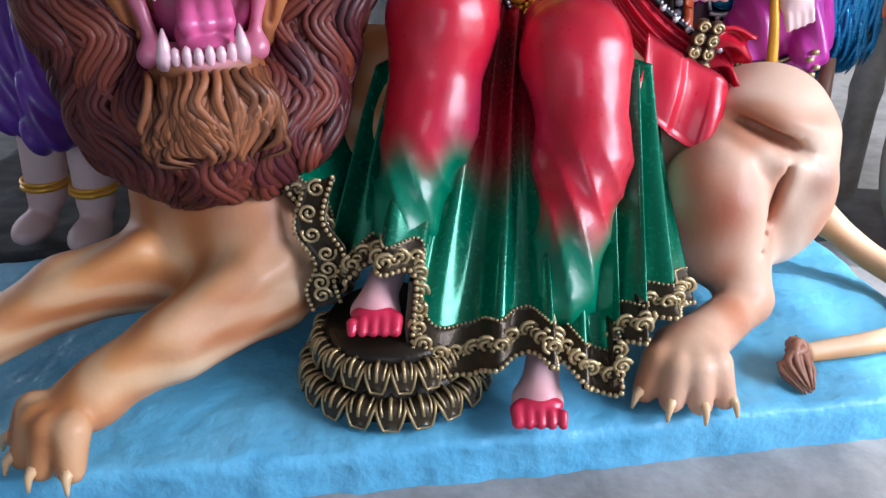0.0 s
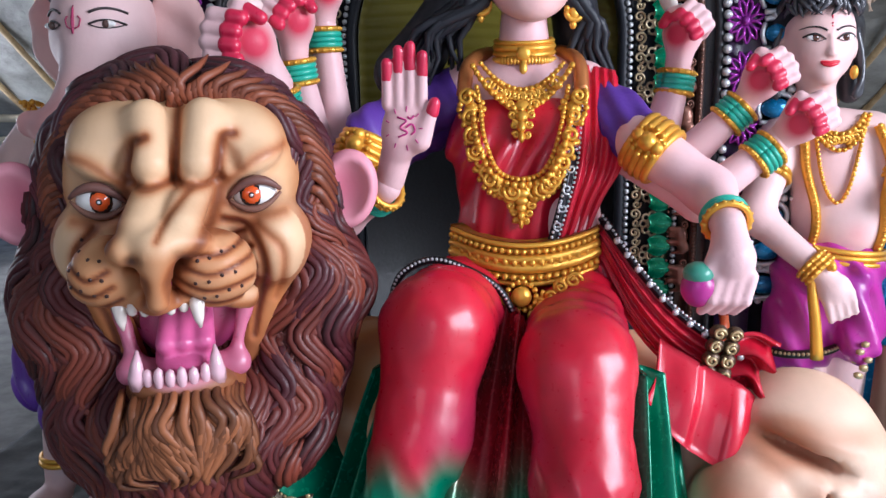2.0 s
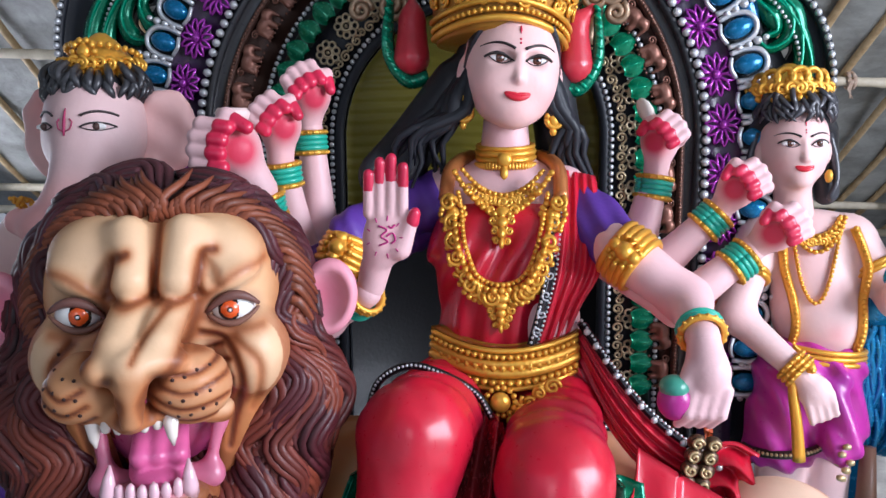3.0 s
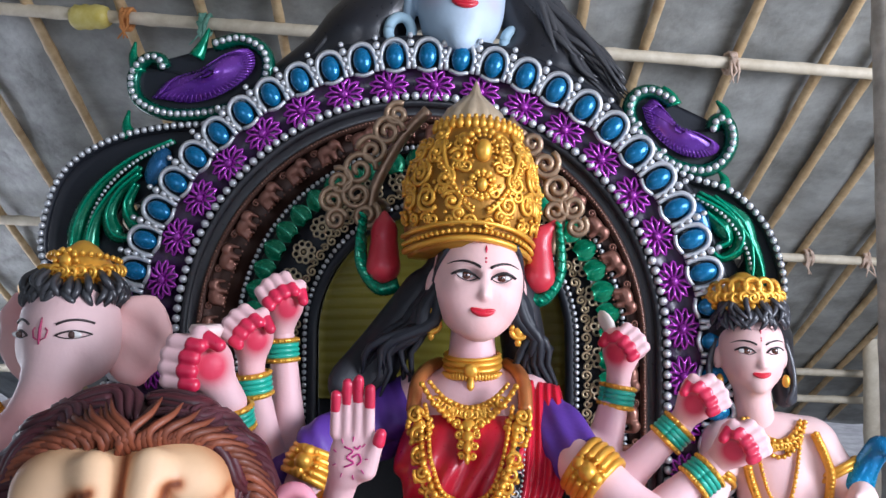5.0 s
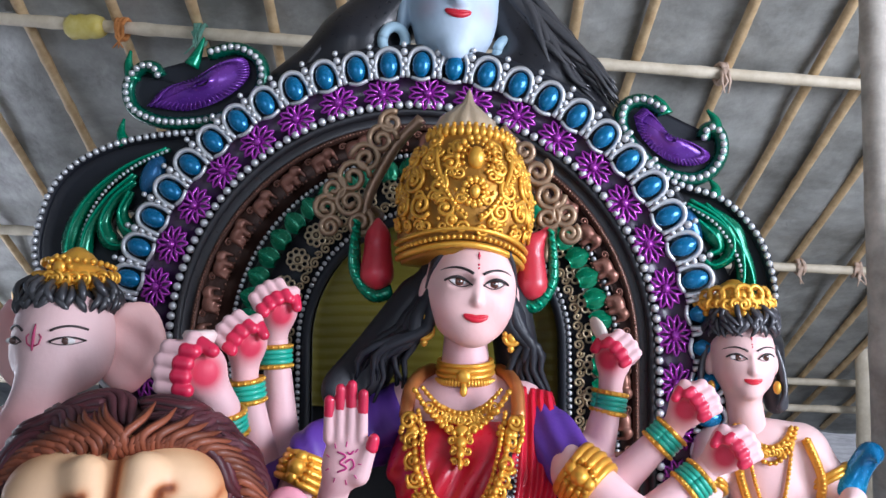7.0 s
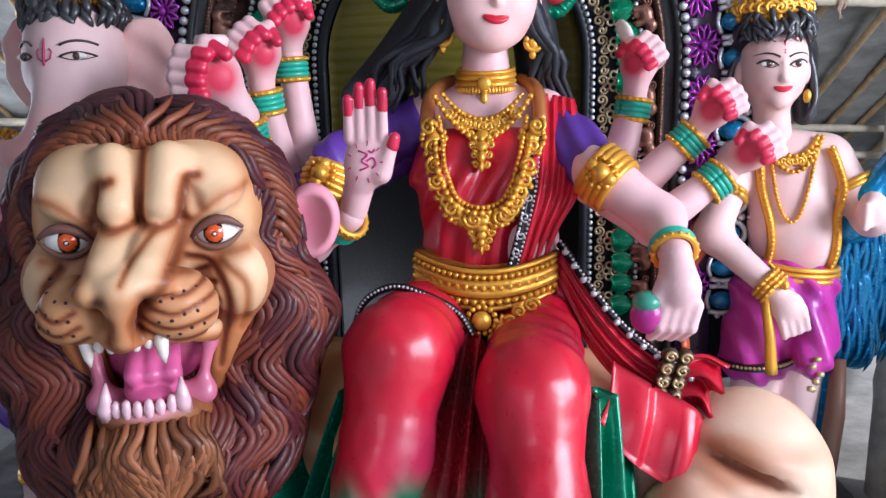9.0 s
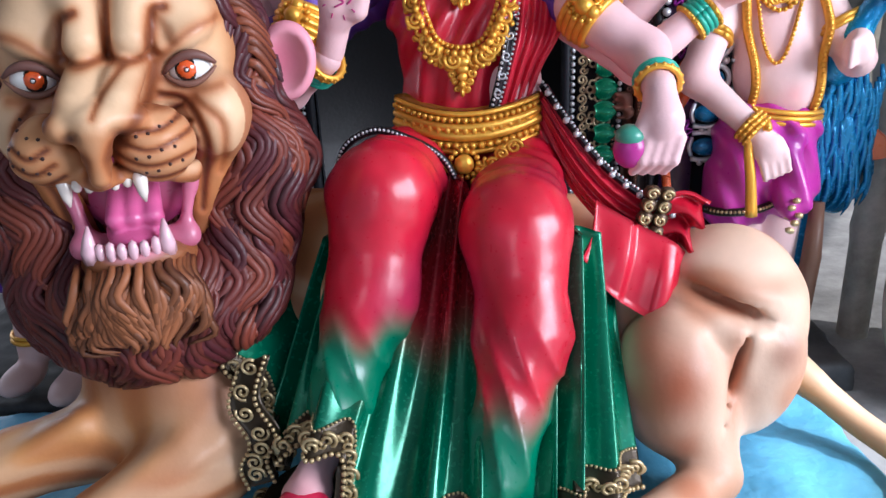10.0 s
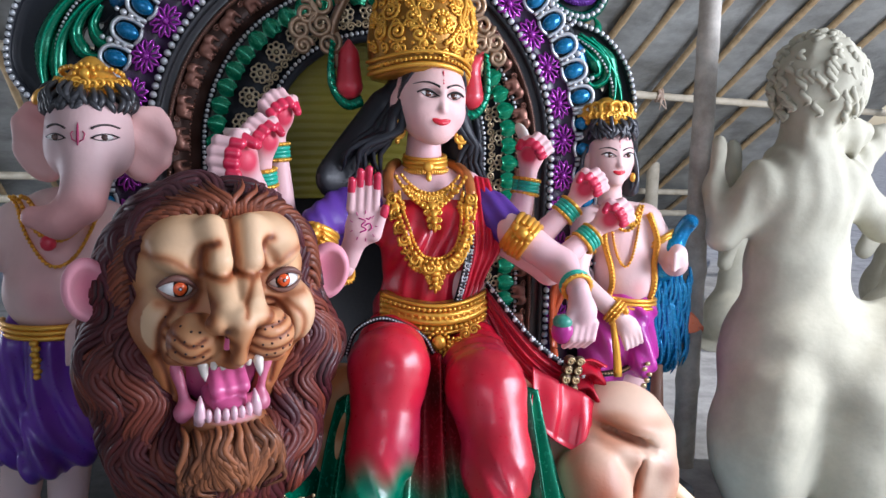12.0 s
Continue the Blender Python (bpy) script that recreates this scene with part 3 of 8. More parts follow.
# head, modelled about the point between its eyes, x across, y into it
HEAD = np.array([[0.948, -0.319, 0, -0.384], [0.319, 0.948, 0, 1.342], [0, 0, 1, 1.080], [0, 0, 0, 1]])
lion.m = HEAD
face = [egg((0, 0.13, 0.02), (0.203, 0.155, 0.158), k=0.03),
        # broad flat bridge, nose and lip
        cone((-0.026, -0.012, 0.020), (-0.045, -0.128, -0.030), 0.034, 0.030, 0.02), cone((0.026, -0.012, 0.020), (0.013, -0.122, -0.030), 0.034, 0.030, 0.012),
        egg((-0.017, -0.145, -0.045), (0.052, 0.034, 0.026), k=0.014), egg((-0.062, -0.143, -0.056), (0.030, 0.031, 0.023), (0, 20, 0), 0.01), egg((0.030, -0.130, -0.052), (0.030, 0.031, 0.023), (0, -20, 0), 0.01),
        cone((-0.019, -0.158, -0.060), (-0.024, -0.146, -0.130), 0.031, 0.019, 0.012),
        # muzzle pads, the one on +x drawn up in a snarl
        egg((-0.098, -0.078, -0.098), (0.064, 0.068, 0.055), (0, -12, -16), 0.014), egg((0.050, -0.076, -0.102), (0.068, 0.066, 0.063), (0, 24, 14), 0.014),
        cone((-0.142, -0.015, -0.148), (-0.030, -0.118, -0.142), 0.020, 0.019, 0.016), cone((-0.030, -0.118, -0.142), (0.098, -0.020, -0.168), 0.019, 0.020, 0.016),
        # cheeks and jaw
        egg((0.146, 0.035, -0.085), (0.058, 0.070, 0.078), k=0.025), egg((-0.150, 0.040, -0.080), (0.056, 0.070, 0.075), k=0.025),
        cone((0.160, 0.065, -0.085), (0.088, 0.085, -0.290), 0.044, 0.028, 0.03), cone((-0.165, 0.07, -0.085), (-0.116, 0.09, -0.290), 0.044, 0.028, 0.03),
        egg((-0.018, 0.035, -0.330), (0.100, 0.085, 0.042), k=0.03), egg((-0.018, -0.015, -0.312), (0.082, 0.045, 0.028), k=0.015),
        egg((-0.014, -0.02, -0.217), (0.094, 0.150, 0.074), k=0.016, sign=-1)]
for sg in (-1, 1):
    face += [cone((sg * 0.042 + 0.005, 0.006, 0.125), (sg * 0.036 + 0.003, -0.036, 0.056), 0.030, 0.031, 0.010),
             egg((sg * 0.115, 0.006, 0.052), (0.054, 0.036, 0.024), (0, sg * -22, sg * 22), 0.022), egg((sg * 0.092, 0.058, 0.092), (0.074, 0.064, 0.054), k=0.04),
             egg((sg * 0.122, 0.022, -0.043), (0.060, 0.030, 0.020), (0, sg * 12, sg * 10), 0.018),
             egg((sg * 0.119, -0.034, 0.0), (0.042, 0.036, 0.030), (0, sg * -6, 0), 0.012, -1),
             egg((sg * 0.078 + 0.004, -0.048, 0.070), (0.013, 0.042, 0.036), (0, sg * -24, 0), 0.014, -1),
             egg((sg * 0.034 - 0.017, -0.180, -0.066), (0.013, 0.018, 0.009), (0, sg * 18, 0), 0.007, -1)]
face += [egg((0.004, -0.05, 0.09), (0.005, 0.03, 0.075), k=0.010, sign=-1)]

# carved and airbrushed lines of the face: weight, half width, depth, points (x, z)
LINES = [
    (0.9, 0.007, 0.003, ((0.009, 0.150), (0.006, 0.09), (0.0, 0.035))),
    (1.0, 0.010, 0.002, ((-0.036, 0.098), (-0.060, 0.085), (-0.070, 0.040))), (1.0, 0.010, 0.002, ((0.094, 0.098), (0.076, 0.092), (0.066, 0.040))),
    (0.9, 0.008, 0.004, ((-0.070, 0.030), (-0.034, 0.024), (0.0, 0.030), (0.040, 0.024), (0.070, 0.030))),
    (0.7, 0.010, 0.001, ((-0.178, 0.070), (-0.130, 0.062), (-0.078, 0.026))), (0.7, 0.010, 0.001, ((0.170, 0.075), (0.125, 0.058), (0.078, 0.022))),
    (0.7, 0.012, 0.0, ((-0.160, -0.030), (-0.120, -0.034), (-0.075, -0.012))), (0.7, 0.012, 0.0, ((0.165, -0.030), (0.120, -0.034), (0.075, -0.012))),
    (0.8, 0.006, 0.003, ((0.026, 0.020), (0.0, -0.010), (-0.014, -0.038))),
    (0.9, 0.012, 0.002, ((-0.075, 0.010), (-0.080, -0.030), (-0.088, -0.050))), (0.9, 0.012, 0.002, ((0.066, 0.012), (0.052, -0.030), (0.040, -0.055), (0.010, -0.085))),
    (1.0, 0.009, 0.006, ((0.066, -0.040), (0.102, -0.050), (0.124, -0.090), (0.128, -0.140), (0.112, -0.200), (0.100, -0.26))),
    (0.7, 0.010, 0.004, ((0.118, -0.048), (0.156, -0.085), (0.158, -0.130), (0.142, -0.190))),
    (1.0, 0.009, 0.006, ((-0.130, -0.045), (-0.158, -0.080), (-0.160, -0.140), (-0.140, -0.200), (-0.125, -0.26))),
    (0.9, 0.010, 0.003, ((-0.060, -0.082), (-0.036, -0.100), (-0.046, -0.140))), (0.9, 0.010, 0.003, ((0.008, -0.080), (-0.006, -0.105), (-0.002, -0.140))),
    (1.0, 0.0055, 0.0035, ((0.0, -0.127), (0.05, -0.150), (0.107, -0.144))), (1.0, 0.0055, 0.0035, ((-0.002, -0.104), (0.045, -0.126), (0.110, -0.116))),
    (1.0, 0.0055, 0.0035, ((0.015, -0.090), (0.055, -0.100), (0.108, -0.084))), (1.0, 0.0055, 0.0035, ((0.035, -0.070), (0.068, -0.072), (0.098, -0.060))),
    (1.0, 0.0055, 0.0035, ((-0.085, -0.109), (-0.122, -0.124), (-0.153, -0.10))), (1.0, 0.0055, 0.0035, ((-0.078, -0.132), (-0.120, -0.150), (-0.148, -0.138))),
    (1.0, 0.0055, 0.0035, ((-0.090, -0.085), (-0.122, -0.098), (-0.150, -0.072))),
    (0.7, 0.012, 0.0, ((-0.165, -0.158), (-0.100, -0.160), (-0.030, -0.158), (0.040, -0.166), (0.110, -0.180)))]


def line_weights(p, carve):
    """Paint (or carving depth) that the lines of the face leave at the points."""
    x, z = p[:, 0], p[:, 2]
    out = np.zeros(len(p))
    for weight, half, depth, pts in LINES:
        if carve and not depth:
            continue
        q = spline([(a, 0, b) for a, b in pts], 4 * len(pts))
        best = np.full(len(p), 9.0)
        for a, b in zip(q[:-1], q[1:]):
            dx, dz = b[0] - a[0], b[2] - a[2]
            t = np.clip(((x - a[0]) * dx + (z - a[2]) * dz) / (dx * dx + dz * dz + 1e-12), 0, 1)
            best = np.minimum(best, (x - a[0] - t * dx) ** 2 + (z - a[2] - t * dz) ** 2)
        s = half * (0.7 if carve else 1.15)
        w = np.exp(-best / (s * s))
        out = out + depth * w if carve else 1 - (1 - out) * (1 - weight * w)
    return out * (p[:, 1] < 0.13)


def face_coat(p):
    x, y, z = p.T
    ax = np.abs(x)
    c = mix((0.66, 0.33, 0.13), (0.76, 0.52, 0.32), soft(y, 0.12, -0.03) * 0.9)
    c = mix(c, (0.74, 0.42, 0.20), soft(blotch(p, 15, 2.0), -0.1, 0.8) * 0.55)
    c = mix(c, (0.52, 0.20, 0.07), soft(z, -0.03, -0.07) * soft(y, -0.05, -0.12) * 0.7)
    rim = soft(np.sqrt((x / 0.205) ** 2 + ((z - 0.02) / 0.20) ** 2), 0.80, 1.02)
    c = mix(c, (0.34, 0.085, 0.025), rim * 0.75 * (y > 0.0))
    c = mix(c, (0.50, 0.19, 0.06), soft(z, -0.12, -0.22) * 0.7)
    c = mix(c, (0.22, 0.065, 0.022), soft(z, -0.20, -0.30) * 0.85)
    w = line_weights(p, False)
    c = mix(c, (0.48, 0.15, 0.045), np.clip(w * 1.2, 0, 0.95))
    c = mix(c, (0.11, 0.025, 0.012), np.clip((w - 0.55) * 1.9, 0, 0.85))
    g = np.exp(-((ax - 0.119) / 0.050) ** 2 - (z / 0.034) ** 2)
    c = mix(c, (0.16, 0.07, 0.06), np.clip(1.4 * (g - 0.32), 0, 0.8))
    c = mix(c, (0.07, 0.02, 0.015), np.exp(-((np.abs(x + 0.017) - 0.034) / 0.012) ** 2 - ((z + 0.068) / 0.008) ** 2) * (y < -0.12) * 0.9)
    r = np.sqrt((((p - V(-0.014, -0.02, -0.217)) / V(0.097, 0.153, 0.077)) ** 2).sum(1))
    c = mix(c, (0.66, 0.13, 0.28), soft(r, 1.06, 0.98))
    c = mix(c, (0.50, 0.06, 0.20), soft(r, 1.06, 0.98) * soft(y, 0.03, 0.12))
    c = mix(c, (0.70, 0.30, 0.36), soft(r, 1.30, 1.08) * soft(z, -0.25, -0.28) * 0.85)
    return mix(c, (0.40, 0.15, 0.05), soft(blotch(p, 34), 0.4, 1.0) * 0.2)


head = Solid(face, 0.0043, lambda p: line_weights(p, True))
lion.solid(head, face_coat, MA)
# tongue and ridged palate
lion.solid(Solid([egg((-0.015, 0.035, -0.268), (0.050, 0.085, 0.020), (14, 0, 0), 0.01), cone((-0.036, 0.09, -0.165), (-0.040, -0.005, -0.245), 0.013, 0.018, 0.012), cone((-0.012, 0.09, -0.160), (-0.012, -0.005, -0.245), 0.013, 0.016, 0.008), cone((0.018, 0.09, -0.165), (0.020, 0.0, -0.245), 0.013, 0.018, 0.012)], 0.005), (0.72, 0.13, 0.32), SA)
IVORY, GUM = (0.84, 0.74, 0.66), (0.80, 0.50, 0.56)
for x, y in ((-0.088, -0.098), (0.026, -0.112)):
    lion.tube([(x, y + 0.012, -0.132), (x, y, -0.152), (x + 0.002, y - 0.004, -0.172), (x + 0.003, y - 0.002, -0.187)], [0.012, 0.012, 0.008, 0.002], IVORY, GL, 9)
for i, x in enumerate(np.linspace(-0.068, 0.006, 5)):
    lion.ball((x, -0.116 + 0.004 * abs(i - 2), -0.152), (0.0085, 0.008, 0.012 + 0.002 * (i % 2)), IVORY, GL, 9)
for x in (-0.086, 0.040):
    lion.tube([(x, -0.030, -0.305), (x, -0.038, -0.285), (x * 0.98, -0.036, -0.262), (x * 0.96, -0.030, -0.243)], [0.014, 0.014, 0.009, 0.002], GUM, GL, 9)
for i, x in enumerate(np.linspace(-0.068, 0.022, 6)):
    lion.ball((x, -0.052 + 0.0015 * (i - 2.5) ** 2, -0.288), (0.0092, 0.009, 0.017 + 0.003 * (i % 2)), GUM, GL, 9)
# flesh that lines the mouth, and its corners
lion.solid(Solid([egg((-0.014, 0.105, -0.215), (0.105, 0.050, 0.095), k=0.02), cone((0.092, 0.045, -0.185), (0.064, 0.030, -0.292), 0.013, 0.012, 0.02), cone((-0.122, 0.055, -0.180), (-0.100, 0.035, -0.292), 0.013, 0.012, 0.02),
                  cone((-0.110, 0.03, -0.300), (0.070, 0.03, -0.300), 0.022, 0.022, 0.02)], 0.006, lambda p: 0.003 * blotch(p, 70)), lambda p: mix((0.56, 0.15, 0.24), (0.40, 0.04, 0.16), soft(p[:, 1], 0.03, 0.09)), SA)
for sg in (-1, 1):
    c = V(sg * 0.119, 0.004, 0.0)
    lion.ball(c, (0.037, 0.027, 0.027), (0.85, 0.82, 0.78), GL, 20)
    lion.ball(c + V(sg * -0.004, -0.0155, 0), (0.0205, 0.0145, 0.0205), (0.02, 0.015, 0.012), GL, 20)
    lion.ball(c + V(sg * -0.004, -0.0172, 0), (0.0182, 0.0142, 0.0182), (0.75, 0.10, 0.015), GL, 20)
    lion.ball(c + V(sg * -0.004, -0.0235, 0), (0.0072, 0.0098, 0.007), (0.01, 0.01, 0.01), GL, 14)
    lion.ball(c + V(sg * -0.004, -0.0325, 0.0), (0.0028, 0.0025, 0.0028), (0.8, 0.8, 0.8), GL, 8)
    q = np.linspace(-0.042, 0.042, 11)
    lid = np.stack([c[0] + q, c[1] - 0.025 + 5.5 * q ** 2, c[2] + 0.023 - 13 * q ** 2 + sg * 0.14 * q], 1)
    lion.tube(lid, 0.0085 * np.sin(np.pi * np.linspace(0.12, 0.88, 11)), (0.17, 0.075, 0.06), MA, 6)
    lid = np.stack([c[0] + q, c[1] - 0.022 + 5.5 * q ** 2, c[2] - 0.024 + 12 * q ** 2 + sg * 0.10 * q], 1)
    lion.tube(lid, 0.006 * np.sin(np.pi * np.linspace(0.12, 0.88, 11)), (0.22, 0.10, 0.07), MA, 6)
# whisker dots
for x0, z0, dx in ((0.035, -0.078, 0.017), (0.030, -0.112, 0.019), (0.040, -0.137, 0.018), (-0.100, -0.070, -0.016), (-0.098, -0.097, -0.016), (-0.095, -0.122, -0.017)):
    for q in range(4):
        x, z = x0 + dx * q, z0 + 0.005 * q - 0.003 * (q % 2)
        lion.ball((x, head.front(x, z, -0.1)[0], z), (0.0034, 0.002, 0.0034), (0.05, 0.02, 0.015), MA, 6)
# ears
for sg in (-1, 1):
    ex, ey, ez = sg * 0.282, 0.150, -0.022
    ear = Solid([egg((ex, ey, ez), (0.058, 0.032, 0.076), (0, sg * 14, sg * -20), 0.01), cone((ex - sg * 0.03, ey + 0.02, ez - 0.01), (ex - sg * 0.09, ey + 0.06, ez - 0.02), 0.03, 0.03, 0.02), egg((ex - sg * 0.006, ey - 0.034, ez), (0.044, 0.038, 0.060), (0, sg * 14, sg * -20), 0.01, -1)], 0.005)
    lion.solid(ear, lambda p: mix((0.80, 0.33, 0.40), (0.76, 0.16, 0.25), soft(p[:, 1], ey - 0.02, ey + 0.02)), MA)

# mane: an underbody, and carved locks of three strands that lie on it
under = Solid([egg((0, 0.19, 0.06), (0.205, 0.16, 0.148), k=0.05), cone((0.17, 0.20, 0.02), (0.205, 0.165, -0.20), 0.07, 0.08, 0.05), cone((-0.17, 0.20, 0.02), (-0.205, 0.165, -0.20), 0.07, 0.08, 0.05),
               cone((0.205, 0.165, -0.20), (0.13, 0.12, -0.45), 0.08, 0.085, 0.05), cone((-0.205, 0.165, -0.20), (-0.16, 0.12, -0.42), 0.08, 0.085, 0.05),
               egg((-0.02, 0.095, -0.46), (0.18, 0.115, 0.125), k=0.06), egg((0, 0.24, -0.15), (0.25, 0.14, 0.3), k=0.05)], 0.010)
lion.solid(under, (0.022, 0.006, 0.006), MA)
rng = random.Random(5)


def skin_of(body, p):
    """Nearest skin points of a body, with the outward ways there."""
    for _ in range(4):
        i = np.clip(((p - body.o) / body.h).astype(int), 1, np.array(body.f.shape) - 3)
        w = (p - body.o) / body.h - i
        at = lambda a, b, c: body.f[i[:, 0] + a, i[:, 1] + b, i[:, 2] + c]
        f = 0
        for a in (0, 1):
            for b in (0, 1):
                for c in (0, 1):
                    f = f + at(a, b, c) * abs(1 - a - w[:, 0]) * abs(1 - b - w[:, 1]) * abs(1 - c - w[:, 2])
        n = unit_rows(np.stack([at(2, 0, 0) - at(-1, 0, 0), at(0, 2, 0) - at(0, -1, 0), at(0, 0, 2) - at(0, 0, -1)], 1).astype(float))
        p = p - n * np.clip(f, -0.03, 0.03)[:, None]
    return p, n


def mane_way(p):
    x, y, z = p.T
    s = np.sign(x - 0.008)
    top = soft(z, 0.02, 0.14) * soft(np.abs(x), 0.23, 0.10)
    rise = np.stack([s * 0.9, 0.55 + 0 * x, 0.55 * soft(np.abs(x), 0.14, 0.0)], 1)
    fall = np.stack([s * 0.30 * soft(z, -0.20, 0.05) - 0.35 * s * soft(z, -0.20, -0.42) * soft(np.abs(x), 0.05, 0.16), 0.05 + 0 * x, -1 + 0 * x], 1)
    return rise * top[:, None] + fall * (1 - top)[:, None]


roots = []
for q in sorted(under.v.tolist(), key=lambda q: rng.random()):
    if q[1] < 0.27 and len(roots) < 330 and all((q[0] - r[0]) ** 2 + (q[1] - r[1]) ** 2 + 0.5 * (q[2] - r[2]) ** 2 > 0.030 ** 2 for r in roots):
        roots.append(q)
roots = np.array(sorted(roots, key=lambda q: q[2]))
steps, count = 20, len(roots)
length = np.array([rng.uniform(0.20, 0.32) for _ in range(count)]) * np.where(roots[:, 2] < -0.42, 0.6, 1.0)
phase = np.array([rng.uniform(-0.7, 0.7) for _ in range(count)]) + np.where(roots[:, 0] > 0, 0.0, math.pi)
p, locks, outs = roots.copy(), [], []
for i in range(steps):
    p, n = skin_of(under, p)
    locks.append(p), outs.append(n)
    d = mane_way(p)
    d = unit_rows(d - n * (d * n).sum(1)[:, None])
    side = np.cross(d, n)
    run = length * i / steps
    ang = phase + 36 * run - 30 * roots[:, 2]
    curl = 0.95 * np.sin(ang) + 1.6 * np.sign(np.sin(ang)) * max(0, i / steps - 0.75)
    p = p + (d + side * curl[:, None]) * (length / steps * 0.85)[:, None]
locks, outs = np.array(locks).transpose(1, 0, 2), np.array(outs).transpose(1, 0, 2)
t = np.linspace(0, 1, steps)
shape = np.sin(np.pi * (0.14 + 0.83 * t)) ** 0.8
for q, n, z in zip(locks, outs, roots[:, 2]):
    r = rng.uniform(0.017, 0.025)
    lift = rng.uniform(0.006, 0.022)
    side = np.cross(np.gradient(q, axis=0), n)
    side /= np.maximum(np.linalg.norm(side, axis=1), 1e-6)[:, None]
    warm = rng.random() ** 1.6
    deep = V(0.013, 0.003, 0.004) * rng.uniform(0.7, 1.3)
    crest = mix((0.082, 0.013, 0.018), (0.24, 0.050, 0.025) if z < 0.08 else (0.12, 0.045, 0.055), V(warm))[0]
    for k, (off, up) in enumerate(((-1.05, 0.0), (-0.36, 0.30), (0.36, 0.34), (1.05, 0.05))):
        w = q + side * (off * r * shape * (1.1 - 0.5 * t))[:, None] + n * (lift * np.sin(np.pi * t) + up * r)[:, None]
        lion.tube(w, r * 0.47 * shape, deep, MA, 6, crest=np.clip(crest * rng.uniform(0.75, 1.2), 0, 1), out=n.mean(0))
# short locks that frame the face, combed back from its rim
for sg in (-1, 1):
    for a in np.linspace(0.02, 2.35, 24):
        x, z = sg * 0.196 * math.sin(a) ** 0.8 + 0.006, 0.0 + (0.150 if a < 1.57 else 0.27) * math.cos(a)
        q = V(x, 0.040 + 0.075 * math.sin(a), z)
        o = V(math.sin(a) * sg, 0, math.cos(a))
        w = V(o[2], 0, -o[0]) * sg * (0.020 if a < 1.2 else 0.012)
        down = V(0, 0, -0.05) * math.sin(a)
        for k in range(3):
            e = V(0, 0, 0.006 * (k - 1)) + V(o[2], 0, -o[0]) * 0.008 * (k - 1)
            path = spline([q - o * 0.014 + e, q + o * 0.022 + V(0, -0.016, 0) - w * 0.5 + e, q + o * 0.050 + V(0, 0.012, 0) + w + down * 0.5 + e, q + o * 0.070 + V(0, 0.060, 0) + w * 1.6 + down * 1.3 + e], 12)
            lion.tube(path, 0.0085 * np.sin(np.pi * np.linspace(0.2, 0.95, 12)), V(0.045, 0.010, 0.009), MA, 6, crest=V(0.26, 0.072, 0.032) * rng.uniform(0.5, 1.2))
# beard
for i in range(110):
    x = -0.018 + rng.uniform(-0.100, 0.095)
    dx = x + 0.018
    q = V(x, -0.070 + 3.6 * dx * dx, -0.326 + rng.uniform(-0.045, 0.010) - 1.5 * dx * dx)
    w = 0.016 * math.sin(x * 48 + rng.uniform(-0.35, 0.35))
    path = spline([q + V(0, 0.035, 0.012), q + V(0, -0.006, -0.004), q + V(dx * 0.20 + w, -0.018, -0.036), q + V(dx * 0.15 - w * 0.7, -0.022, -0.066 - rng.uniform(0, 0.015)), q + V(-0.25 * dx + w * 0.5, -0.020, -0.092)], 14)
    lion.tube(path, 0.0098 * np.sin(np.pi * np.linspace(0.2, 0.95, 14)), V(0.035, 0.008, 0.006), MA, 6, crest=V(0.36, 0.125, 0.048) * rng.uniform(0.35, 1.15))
lion.m = None
lion_ob = lion.object("lion_statue")
tagged(lion_ob, "painted plaster roaring lion statue with brown carved mane", "statue")

# ---- the seated figure ----
fig = Sculpt()


def rouge(spots, base=SKIN):
    def fn(p):
        c = mix(base, (0.74, 0.40, 0.40), soft(blotch(p, 16), 0.1, 0.9) * 0.35)
        for s, r, w in spots:
            c = mix(c, (0.72, 0.25, 0.27), np.exp(-(((p - V(*s)) / r) ** 2).sum(1)) * w)
        return c
    return fn


def jewel_line(s, path, r, gap, colour=GOLD, mat=ME):
    s.tube(path, r * 0.7, colour, mat, 6)
    s.beads(path + V(0, -r * 0.9, 0), r, gap, colour, mat)


def bangles(s, c, axis, r, colours=(GOLD, TEAL, TEAL, TEAL, GOLD), step=0.0115, tube=0.0065):
    axis = unit(axis)
    n = len(colours)
    for i, col in enumerate(colours):
        q = V(*c) + axis * (i - (n - 1) / 2) * step
        s.ring(q, axis, r, tube, col, ME if col is GOLD else SA, 22)
        if col is GOLD:
            a = unit(np.cross(axis, V(0.2, 0.31, 0.95)))
            b = np.cross(axis, a)
            for t in np.linspace(0, 6.28, 18, endpoint=False):
                s.ball(q + (r + tube * 0.6) * (math.cos(t) * a + math.sin(t) * b), tube * 0.75, col, ME, 6)


